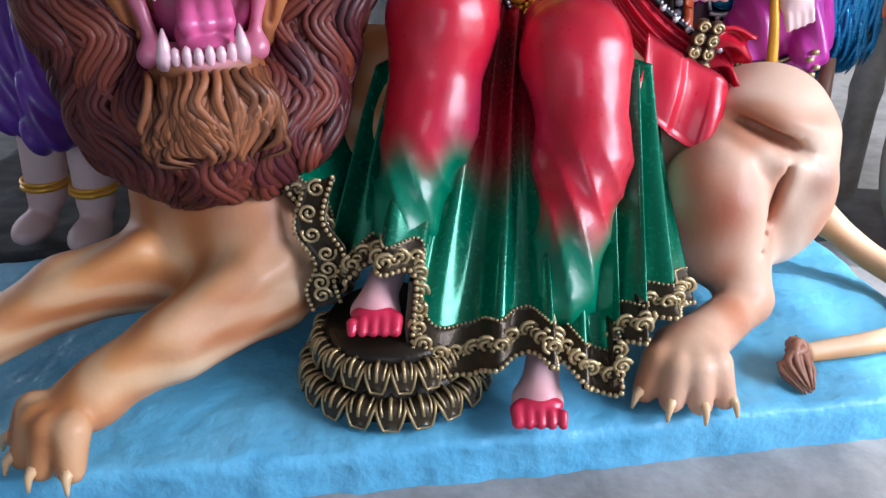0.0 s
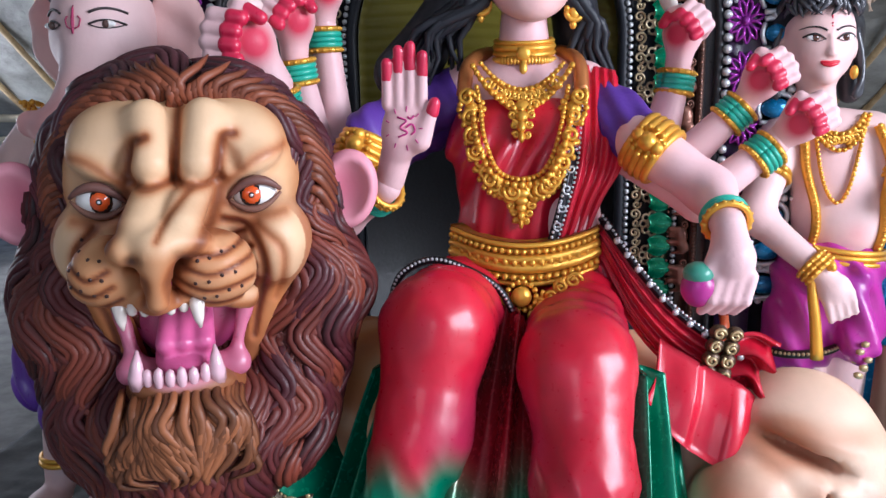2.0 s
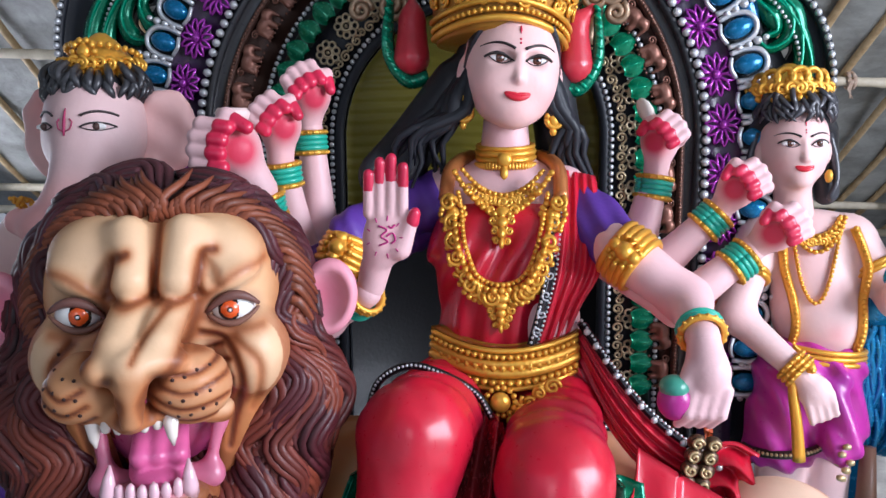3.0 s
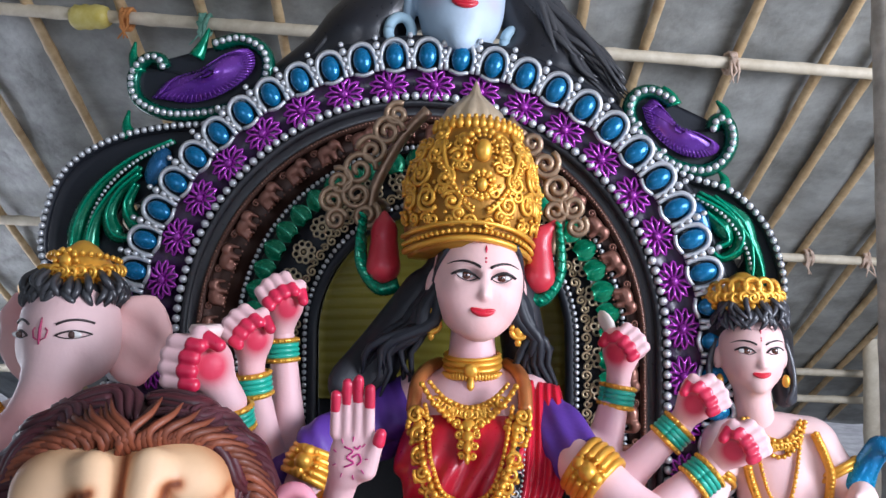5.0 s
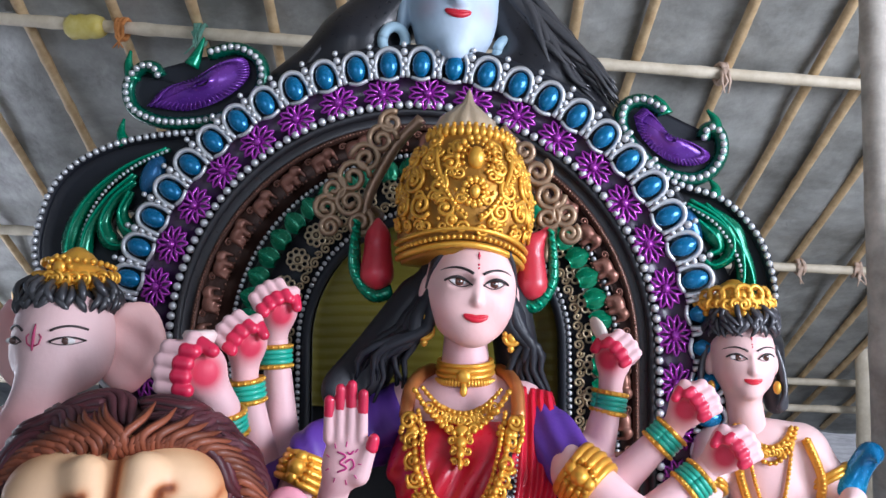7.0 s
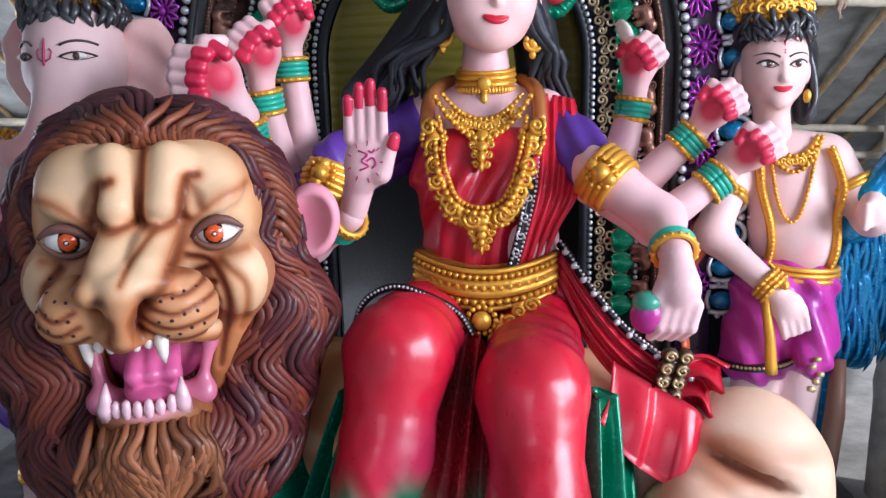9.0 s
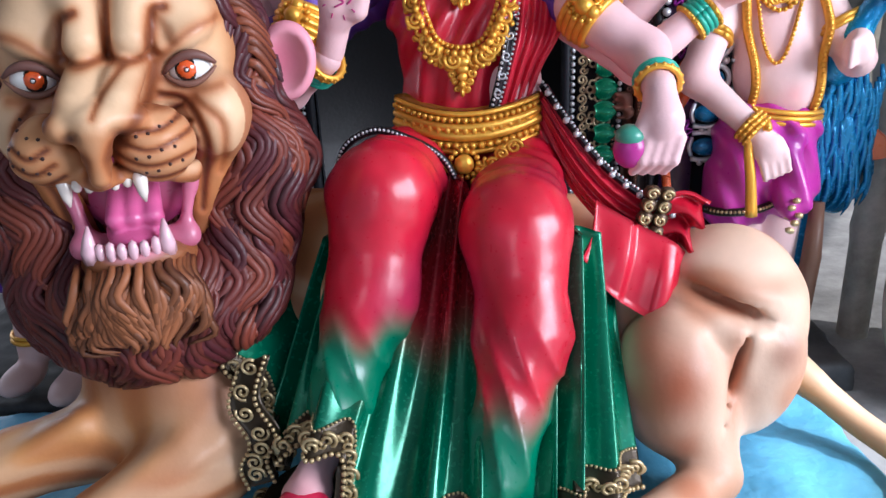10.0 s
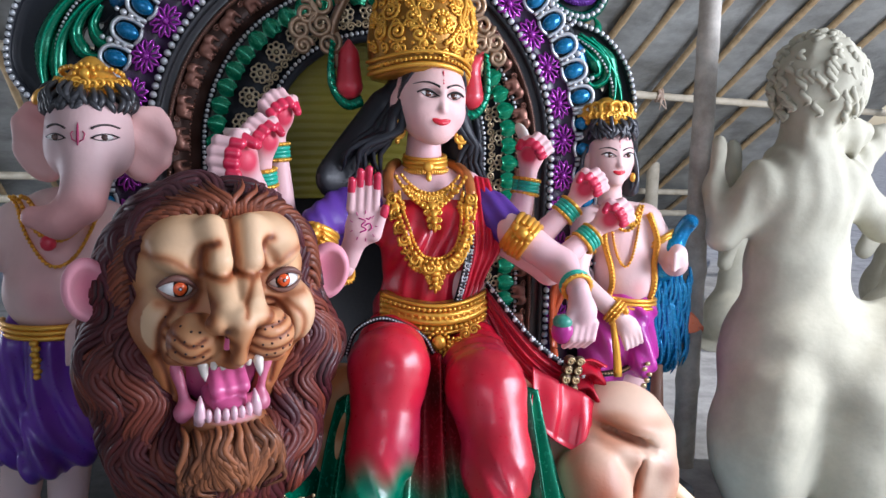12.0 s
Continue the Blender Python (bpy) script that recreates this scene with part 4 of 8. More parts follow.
def grip_hand(s, wrist, c, toward, up, size=1.0, thumb=-1, nails=CRIMSON):
    """A half-closed hand: palm, four bent fingers with dyed tips, and a thumb. toward: where the palm faces."""
    wrist, c = V(*wrist), V(*c)
    up, f = unit(up), unit(toward)
    side = np.cross(up, f)
    palm = [cone(wrist, c, 0.026 * size, 0.03 * size, 0.02), egg(c, (0.040 * size, 0.040 * size, 0.042 * size), k=0.02)]
    tips = []
    for i in range(4):
        k = c + up * (0.035 - 0.006 * abs(i - 1.5)) * size + side * (i - 1.5) * 0.0190 * size
        m = k + f * 0.036 * size + up * 0.022 * size
        e = m + f * 0.014 * size - up * 0.036 * size
        palm += [cone(k, m, 0.0130 * size, 0.0122 * size, 0.004), cone(m, e, 0.0120 * size, 0.0105 * size, 0.003)]
        tips += [cone(m + (e - m) * 0.66 + f * 0.001, e + f * 0.0005, 0.0118 * size, 0.0108 * size, 0.003)]
    k = c + thumb * side * 0.035 * size + up * 0.005
    m = k + thumb * side * 0.010 * size + f * 0.034 * size + up * 0.012 * size
    e = m + f * 0.010 * size - up * 0.030 * size - thumb * side * 0.012 * size
    palm += [cone(k, m, 0.016 * size, 0.013 * size, 0.012), cone(m, e, 0.012 * size, 0.009 * size, 0.004)]
    tips += [cone(m + (e - m) * 0.35, e + f * 0.002, 0.0118 * size, 0.0102 * size, 0.003)]
    def skin_dye(p):
        dye = np.exp(-(((p - c - f * 0.036 * size + up * 0.010 * size) / (0.026 * size)) ** 2).sum(1))
        return mix(rouge([(c, 0.04, 0.35)])(p), nails, np.clip(dye * 1.5, 0, 0.95))
    s.solid(Solid(palm, 0.0042), skin_dye, MA)
    s.solid(Solid(tips, 0.0042), nails, SA)


# torso, neck and arms
skin = [cone((0.155, 1.925, 1.42), (0.155, 1.920, 1.26), 0.049, 0.064, 0.03), cone((0.02, 1.92, 1.235), (0.29, 1.92, 1.235), 0.055, 0.055, 0.05), egg((0.155, 1.88, 1.20), (0.13, 0.07, 0.09), k=0.04),
        egg((0.235, 1.87, 0.955), (0.09, 0.085, 0.1), k=0.03),
        cone((0.40, 1.79, 1.12), (0.525, 1.735, 1.03), 0.056, 0.045, 0.03), cone((0.525, 1.735, 1.03), (0.532, 1.60, 0.985), 0.045, 0.031, 0.03),
        cone((-0.16, 1.85, 1.15), (-0.225, 1.78, 0.97), 0.054, 0.045, 0.03), cone((-0.225, 1.78, 0.97), (-0.112, 1.69, 1.045), 0.043, 0.03, 0.02),
        cone((0.36, 1.98, 1.15), (0.46, 2.0, 1.09), 0.05, 0.042, 0.03), cone((0.46, 2.0, 1.09), (0.503, 2.03, 1.26), 0.042, 0.029, 0.02),
        cone((0.38, 1.95, 1.12), (0.50, 1.95, 1.05), 0.05, 0.042, 0.03), cone((0.50, 1.95, 1.06), (0.63, 1.95, 1.19), 0.042, 0.03, 0.02),
        cone((0.40, 1.9, 1.08), (0.53, 1.86, 0.99), 0.05, 0.042, 0.03), cone((0.53, 1.86, 0.99), (0.69, 1.9, 1.11), 0.042, 0.03, 0.02),
        cone((-0.05, 1.96, 1.15), (-0.30, 1.86, 1.04), 0.05, 0.045, 0.03), cone((-0.33, 1.83, 1.04), (-0.352, 1.755, 1.245), 0.046, 0.031, 0.02),
        cone((-0.30, 1.90, 1.06), (-0.335, 1.85, 1.31), 0.042, 0.029, 0.02), cone((-0.27, 1.96, 1.08), (-0.296, 1.95, 1.39), 0.042, 0.029, 0.02)]
fig.solid(Solid(skin, 0.007), rouge([((0.50, 1.74, 1.02), 0.05, 0.5), ((-0.2, 1.78, 1.0), 0.06, 0.4), ((0.155, 1.85, 1.3), 0.05, 0.3), ((0.50, 1.95, 1.05), 0.05, 0.4)]), MA)


def blouse_folds(p):
    return 0.0055 * np.sin((p[:, 0] * 1.2 - p[:, 2] * 0.35) * 85 + 2 * np.sin(p[:, 2] * 14)) * soft(p[:, 2], 1.22, 1.1)


blouse = Solid([egg((0.155, 1.885, 1.12), (0.165, 0.105, 0.13), k=0.04), egg((0.08, 1.835, 1.10), (0.075, 0.065, 0.075), k=0.05), egg((0.235, 1.835, 1.10), (0.075, 0.065, 0.075), k=0.05),
                egg((0.155, 1.88, 0.95), (0.138, 0.105, 0.15), k=0.06), egg((0.16, 1.95, 0.86), (0.165, 0.14, 0.10), k=0.06)], 0.006, blouse_folds)
fig.solid(blouse, lambda p: mix(RED, (0.22, 0.005, 0.015), soft(blotch(p, 18), 0.2, 1.0) * 0.5), SA)
for a, b, c in (((0.0, 1.93, 1.215), (-0.11, 1.885, 1.17), (-0.17, 1.84, 1.145)), ((0.31, 1.92, 1.2), (0.36, 1.86, 1.16), (0.415, 1.785, 1.11)), ((-0.05, 1.95, 1.16), (-0.15, 1.92, 1.11), (-0.26, 1.88, 1.06))):
    fig.solid(Solid([cone(a, b, 0.066, 0.062, 0.02), cone(b, c, 0.062, 0.058, 0.02)], 0.007, lambda p: 0.003 * np.sin(p[:, 0] * 130 + p[:, 2] * 60)), PURPLE, MA)

# sari end over the shoulder, in pleats, with its dark border
t = np.linspace(0, 1, 34)
rows = []
for k in np.linspace(0, 1, 40):
    path = spline([(0.30 + 0.075 * k, 2.0, 1.22), (0.275 + 0.085 * k, 1.90, 1.285 - 0.02 * k), (0.262 + 0.105 * k, 1.815 + 0.03 * k, 1.20 - 0.02 * k), (0.25 + 0.115 * k, 1.775 + 0.03 * k, 1.09 - 0.01 * k), (0.235 + 0.09 * k, 1.765 + 0.05 * k, 1.0), (0.215 + 0.08 * k, 1.762 + 0.06 * k, 0.92)], 34)
    path[:, 1] -= 0.007 * math.sin(k * 30) * soft(t, 0, 0.2) + 0.006
    rows.append(path)
g = np.array(rows)
fig.sheet(g[5:], RED, SA, -0.012)
fig.sheet(g[:8] - V(0, 0.003, 0), BLACK, SA, -0.014)
for i in range(3, 33, 3):
    q = g[3][i] + V(0, -0.006, 0)
    fig.tube(scroll(q, 0.011, 1.2, i, 1 if i % 2 else -1, 14), 0.0021, SILVER, ME, 5)
fig.beads(g[0] + V(0, -0.006, 0), 0.004, 0.011, SILVER, ME)
fig.beads(g[7] + V(0, -0.008, 0), 0.0035, 0.010, SILVER, ME)

# legs under the red cloth


def cloth_fade(p):
    line = np.where(p[:, 0] < 0.12, 0.585, np.where(p[:, 0] < 0.2, 0.50, 0.47)) + 0.02 * np.sin(p[:, 0] * 60)
    c = mix(RED, (0.30, 0.03, 0.11), soft(blotch(p, 12), 0.0, 0.9) * 0.45)
    c = mix(c, GREEN, soft(p[:, 2], line + 0.035, line - 0.055))
    return c


def leg_folds(p):
    k = soft(p[:, 2], 0.80, 0.60)
    low = soft(p[:, 2], 0.66, 0.48)
    run = p[:, 0] - np.where(p[:, 0] < 0.13, -0.10, 0.18) + 0.28 * (p[:, 2] - 0.5)
    d = 0.009 * low * np.abs(np.sin(run * 62 + 1.2 * np.sin(p[:, 2] * 11))) ** 0.7 - 0.004 * low
    d += 0.0035 * blotch(p, 26, 1.0) + 0.0022 * blotch(p, 55, 4.0)
    return d + 0.004 * (1 - k) * soft(p[:, 1], 1.52, 1.66) * np.sin((p[:, 1] * 1.2 + p[:, 2] * 0.5) * 85)


legs = Solid([cone((0.045, 1.86, 0.78), (0.0, 1.575, 0.795), 0.10, 0.1, 0.02), cone((0.0, 1.57, 0.79), (-0.025, 1.505, 0.60), 0.096, 0.086, 0.05), cone((-0.025, 1.505, 0.60), (-0.08, 1.395, 0.42), 0.086, 0.072, 0.05),
              cone((0.275, 1.86, 0.765), (0.266, 1.565, 0.725), 0.095, 0.102, 0.02), cone((0.262, 1.56, 0.72), (0.275, 1.445, 0.54), 0.102, 0.084, 0.05), cone((0.275, 1.445, 0.54), (0.225, 1.29, 0.33), 0.084, 0.066, 0.05), cone((0.30, 1.43, 0.54), (0.295, 1.36, 0.455), 0.06, 0.012, 0.02),
              egg((0.155, 1.93, 0.78), (0.19, 0.13, 0.09), k=0.03)], 0.007, leg_folds)
fig.solid(legs, cloth_fade, SA)
# hanging fold below each knee
for pts, w in ((((0.315, 1.50, 0.70), (0.335, 1.44, 0.58), (0.305, 1.375, 0.47)), 0.03), (((0.215, 1.47, 0.62), (0.245, 1.40, 0.53), (0.292, 1.355, 0.455)), 0.018)):
    fig.tube(spline(pts, 14), w * np.sin(np.pi * np.linspace(0.15, 0.97, 14)), np.array(cloth_fade(spline(pts, 14))).mean(0), SA, 10)
# pleated skirt down to the hem
top_c = spline([(-0.15, 1.66, 0.66), (-0.11, 1.62, 0.70), (-0.06, 1.60, 0.70), (0.07, 1.66, 0.78), (0.12, 1.67, 0.80), (0.16, 1.67, 0.79), (0.20, 1.63, 0.72), (0.33, 1.58, 0.70), (0.40, 1.62, 0.70), (0.47, 1.70, 0.66)], 420)
hem_c = spline([(-0.285, 1.40, 0.52), (-0.222, 1.345, 0.315), (-0.175, 1.30, 0.375), (-0.122, 1.285, 0.405), (-0.055, 1.24, 0.395), (-0.05, 1.215, 0.255), (0.045, 1.155, 0.232), (0.10, 1.175, 0.262), (0.175, 1.165, 0.285), (0.235, 1.165, 0.25), (0.305, 1.15, 0.212), (0.35, 1.21, 0.29), (0.42, 1.255, 0.315), (0.50, 1.315, 0.30)], 420)
vv = np.linspace(0, 1, 60)
u = np.linspace(0, 1, 420)
wave = (2 * (0.5 + 0.5 * np.cos(64 * u + 3.2 * np.sin(u * 8))) ** 1.7 - 1) * (0.85 + 0.30 * np.sin(u * 31))
outward = np.stack([0.55 * np.sin((u - 0.45) * 2.2), -np.cos((u - 0.45) * 1.6), 0 * u], 1)
grid = []
for k in vv:
    p = top_c * (1 - k) + hem_c * k
    p[:, 1] += 0.045 * math.sin(math.pi * k) * (1 - 0.45 * k)
    p += outward * (wave * (0.010 + 0.030 * math.sin(math.pi * min(1, 0.2 + k * 0.60))))[:, None]
    p[:, 2] += 0.006 * math.sin(k * 9) * np.sin(u * 40)
    grid.append(p)
grid = np.array(grid).transpose(1, 0, 2)


def skirt_fade(p):
    line = 0.52 + 0.03 * np.sin(p[:, 0] * 50) + 0.12 * np.exp(-((p[:, 0] - 0.15) / 0.05) ** 2) * 0
    line = np.where(p[:, 0] < -0.05, 0.9, line)
    line = np.where(p[:, 0] > 0.36, 0.9, line)
    c = mix((0.30, 0.008, 0.02), GREEN, soft(p[:, 2], line + 0.06, line - 0.06))
    return mix(c, (0.0, 0.06, 0.045), soft(blotch(p, 20), 0.2, 1) * 0.55)


fig.sheet(grid[:, :54], skirt_fade, PE, -0.008)
# gold and black border along the hem
edge = grid[:, -8:]
fig.sheet(edge - V(0, 0.006, 0), (0.05, 0.035, 0.02), ME, -0.016)
low, high = edge[:, -1] - V(0, 0.008, 0), edge[:, 0] - V(0, 0.010, 0)
fig.beads(low, 0.0055, 0.0125, ANTIQUE, ME)
fig.beads(high, 0.0035, 0.009, ANTIQUE, ME)
mid = 0.5 * (low + high) - V(0, 0.003, 0)
d = np.r_[0, np.cumsum(np.linalg.norm(np.diff(mid, axis=0), axis=1))]
for n, q in enumerate(np.arange(0.02, d[-1], 0.034)):
    c = [np.interp(q, d, mid[:, k]) for k in range(3)]
    fig.tube(scroll(c, 0.0185, 1.6, n * 1.3, 1 if n % 2 else -1, 20), 0.0042, ANTIQUE, ME, 5)
    c2 = [np.interp(q + 0.017, d, mid[:, k]) for k in range(3)]
    fig.tube(scroll(c2, 0.011, 1.1, n * 2.1, -1 if n % 2 else 1, 14), 0.0034, ANTIQUE, ME, 5)
# wide border strip that falls beside the lion's chest
strip = spline([(-0.235, 1.375, 0.535), (-0.255, 1.345, 0.46), (-0.215, 1.32, 0.40), (-0.235, 1.31, 0.35), (-0.225, 1.31, 0.30)], 30)
sg = np.array([strip + V(0.028 * k, -0.004 * k, 0.012 * k) for k in np.linspace(-1, 1, 5)])
fig.sheet(sg, (0.05, 0.035, 0.02), ME, -0.014)
for k in (0, -1):
    fig.beads(sg[k] + V(0, -0.008, 0), 0.005, 0.0115, ANTIQUE, ME)
for n in range(1, 29, 4):
    fig.tube(scroll(sg[2][n] + V(0, -0.009, 0), 0.019, 1.5, n, 1 if n % 8 == 1 else -1, 18), 0.0034, ANTIQUE, ME, 5)
# edge of the red cloth over the knee
knee = np.array([(x, y, z) for x, y, z in spline([(-0.11, 1.66, 0.80), (-0.085, 1.66, 0.87), (-0.02, 1.655, 0.905), (0.05, 1.66, 0.885), (0.11, 1.685, 0.84), (0.14, 1.69, 0.79)], 30)])
fig.tube(knee, 0.008, BLACK, ME, 7)
fig.beads(knee + V(0, -0.007, 0.003), 0.0035, 0.009, SILVER, ME)

# feet
for c, sgn in (((0.175, 1.16, 0.20), 1), ((-0.128, 1.268, 0.325), -1)):
    c = V(*c)
    fig.solid(Solid([cone(c + V(0.02, 0.09, 0.020), c, 0.034, 0.034, 0.03), egg(c + V(0, 0, -0.012), (0.048, 0.05, 0.024), k=0.02)], 0.005), rouge([(c + V(0, -0.02, 0), 0.035, 0.8)]), MA)
    toes = [egg(c + V(0, -0.025, -0.005), (0.045, 0.022, 0.02), k=0.01)]
    for i in range(5):
        q = c + V((i - 2) * 0.02 * sgn, -0.034 - 0.004 * i, -0.008)
        toes.append(cone(q, q + V(0, -0.022 + 0.002 * i, -0.012), 0.0145 - 0.001 * i, 0.012 - 0.001 * i, 0.005))
    fig.solid(Solid(toes, 0.0042), CRIMSON, SA)

# belt
for z, r, w in ((0.940, 0.0058, 0), (0.928, 0.0072, 1), (0.912, 0.010, 0), (0.893, 0.012, 0), (0.874, 0.0085, 1), (0.86, 0.006, 0)):
    xs = np.linspace(0.005, 0.315, 46)
    k = (xs - 0.16) / 0.16
    zz = z - 0.022 * (1 - k * k)
    y = 1.735 + 0.085 * k * k - 0.006
    path = np.stack([xs, y, zz], 1)
    (jewel_line(fig, path, r, r * 2.1) if w else fig.tube(path, r, GOLD, ME, 8))
xs = np.linspace(0.0, 0.32, 30)
k = (xs - 0.16) / 0.16
fig.sheet(np.array([np.stack([xs, 1.738 + 0.09 * k * k, zz0 - 0.022 * (1 - k * k)], 1) for zz0 in np.linspace(0.85, 0.945, 5)]).transpose(1, 0, 2), V(0.45, 0.22, 0.03), ME, 0.03)
for n, x in enumerate(np.linspace(0.03, 0.29, 15)):
    kx = (x - 0.16) / 0.16
    fig.ball((x, 1.722 + 0.085 * kx * kx, 0.905 - 0.022 * (1 - kx * kx)), (0.007, 0.005, 0.009), GOLD, ME, 8)
for sx in (-1, 1):
    for n in range(4):
        w = 0.105 - 0.024 * n
        fig.tube(scroll((0.157 + sx * w, 1.712 + 0.35 * w * w, 0.85 - 0.016 * n), 0.017, 1.5, 1.2 * n, sx, 20), 0.0045, GOLD, ME, 6)
        fig.tube(scroll((0.157 + sx * w * 0.75, 1.708, 0.838 - 0.02 * n), 0.012, 1.3, 2 + n, -sx, 16), 0.004, GOLD, ME, 6)
fig.ball((0.157, 1.702, 0.818), (0.021, 0.015, 0.022), GOLD, ME, 16)
for t in np.linspace(0, 6.28, 14, endpoint=False):
    fig.ball((0.157 + 0.03 * math.cos(t), 1.707, 0.818 + 0.03 * math.sin(t)), 0.0065, GOLD, ME, 8)
fig.tube([(0.150, 1.70, 0.79), (0.148, 1.69, 0.765), (0.146, 1.675, 0.735), (0.146, 1.665, 0.70)], [0.006, 0.006, 0.014, 0.004], (0.45, 0.10, 0.05), ME, 8)

# necklaces, laid over the chest
def on_chest(x, z, lift=0.006):
    y = blouse.front(x, z)
    y = np.where(np.isnan(y), 1.80, y)
    y = np.minimum(y, 1.815)
    return np.stack([x, y - lift, z], 1)


t = np.linspace(-1, 1, 60)
for dx, dz, z0, r in ((0.088, 0.0, 1.285, 0.006), (0.105, 0.035, 1.28, 0.0075)):
    p = on_chest(0.155 + dx * t, z0 - 0.0 - (0.055 + dz) * (1 - t * t), 0.012)
    jewel_line(fig, p, r, r * 2.1)
for n in range(13):
    a = -1 + n / 6
    p = on_chest(np.array([0.155 + 0.072 * a]), np.array([1.215 + 0.03 * a * a]), 0.014)[0]
    fig.tube(scroll(p, 0.014, 1.5, n, 1 if n % 2 else -1, 18), 0.004, GOLD, ME, 6)
    fig.ball(p + V(0, -0.004, -0.02 + 0.012 * a * a), 0.0065, GOLD, ME, 8)
for n in range(4):
    p = on_chest(np.array([0.155]), np.array([1.195 - 0.02 * n]), 0.016)[0]
    fig.ball(p, (0.017 - 0.0035 * n, 0.010, 0.013), GOLD, ME, 12)
    for sx in (-1, 1):
        fig.tube(scroll(p + V(sx * (0.024 - 0.004 * n), 0.002, 0.004), 0.011 - 0.0012 * n, 1.4, n, sx, 16), 0.0036, GOLD, ME, 6)
# long haram
for w, r in ((1.0, 0.0085), (0.86, 0.006)):
    x = 0.155 + 0.112 * w * np.sign(t) * np.abs(t) ** 0.8
    z = 1.04 + 0.012 * (1 - w) / 0.14 + 0.185 * np.abs(t) ** 2.6
    jewel_line(fig, on_chest(x, z, 0.016), r, r * 2.0)
for n in range(23):
    a = -1 + n / 11
    x = 0.155 + 0.118 * math.copysign(abs(a) ** 0.8, a)
    z = 1.025 + 0.19 * abs(a) ** 2.6
    p = on_chest(np.array([x]), np.array([z]), 0.018)[0]
    fig.tube(scroll(p, 0.0185, 1.6, n * 0.9, 1 if a < 0 else -1, 20), 0.0048, GOLD, ME, 6)
    p = on_chest(np.array([x + 0.013 * np.sign(a)]), np.array([z - 0.014]), 0.018)[0]
    fig.ball(p, 0.007, GOLD, ME, 8)
for sx in (-1, 1):
    p = on_chest(np.array([0.155 + sx * 0.108]), np.array([1.19]), 0.022)[0]
    fig.ball(p, (0.016, 0.010, 0.016), GOLD, ME, 14)
    for q in np.linspace(0, 6.28, 12, endpoint=False):
        fig.ball(p + V(0.026 * math.cos(q), 0.002, 0.026 * math.sin(q)), 0.0072, GOLD, ME, 8)
    fig.tube(np.vstack([spline([(0.155 + sx * 0.125, 1.80, 1.22), (0.155 + sx * 0.122, 1.835, 1.275), (0.155 + sx * 0.105, 1.90, 1.30), (0.155 + sx * 0.08, 1.95, 1.31)], 14)]), 0.0165, (0.55, 0.20, 0.06), ME, 8)
for n in range(5):
    p = on_chest(np.array([0.155]), np.array([1.022 - 0.016 * n]), 0.018)[0]
    fig.ball(p, (0.018 - 0.0032 * n, 0.010, 0.011), GOLD, ME, 12)
    for sx in (-1, 1):
        fig.tube(scroll(p + V(sx * (0.034 - 0.006 * n), 0.004, 0.006), 0.013 - 0.0018 * n, 1.4, n, sx, 16), 0.004, GOLD, ME, 6)

# choker
for z, r in ((1.335, 0.0055), (1.323, 0.008), (1.309, 0.008), (1.297, 0.0055)):
    fig.ring((0.156, 1.905, z), (0.0, -0.12, 1), 0.064, r, GOLD, ME, 40)
for n in range(24):
    a = radians(200 + n * 140 / 23)
    q = V(0.156 + 0.072 * math.cos(a), 1.905 + 0.072 * math.sin(a), 1.29)
    fig.ball(q, (0.0045, 0.004, 0.010), GOLD, ME, 7)
fig.ball((0.156, 1.832, 1.305), (0.017, 0.009, 0.017), GOLD, ME, 12)
fig.ball((0.156, 1.83, 1.275), (0.009, 0.007, 0.018), GOLD, ME, 10)

# head
FX, FZ = 0.168, 1.518
head_from = len(fig.v)
face_s = Solid([egg((FX, 1.90, 1.53), (0.101, 0.105, 0.118), k=0.03), egg((FX, 1.868, 1.470), (0.084, 0.080, 0.080), k=0.05), egg((FX, 1.856, 1.432), (0.066, 0.060, 0.044), k=0.03), egg((FX, 1.824, 1.410), (0.034, 0.025, 0.026), k=0.035),
                egg((FX - 0.046, 1.826, 1.466), (0.032, 0.028, 0.03), k=0.03), egg((FX + 0.046, 1.826, 1.466), (0.032, 0.028, 0.03), k=0.03),
                cone((FX, 1.802, 1.535), (FX, 1.783, 1.480), 0.008, 0.0105, 0.008), egg((FX, 1.789, 1.476), (0.013, 0.012, 0.010), k=0.008),
                egg((FX - 0.012, 1.796, 1.473), (0.0085, 0.010, 0.007), k=0.006), egg((FX + 0.012, 1.796, 1.473), (0.0085, 0.010, 0.007), k=0.006),
                egg((FX - 0.038, 1.795, 1.520), (0.027, 0.014, 0.014), k=0.012, sign=-1), egg((FX + 0.038, 1.795, 1.520), (0.027, 0.014, 0.014), k=0.012, sign=-1),
                egg((FX, 1.815, 1.447), (0.03, 0.016, 0.018), k=0.02),
                egg((FX - 0.1, 1.905, 1.485), (0.016, 0.026, 0.042), k=0.01), egg((FX + 0.1, 1.905, 1.485), (0.016, 0.026, 0.042), k=0.01)], 0.0036)
fig.solid(face_s, rouge([((FX - 0.055, 1.82, 1.465), 0.03, 0.3), ((FX + 0.055, 1.82, 1.465), 0.03, 0.3), ((FX, 1.80, 1.41), 0.02, 0.2)], (0.82, 0.53, 0.50)), MA)


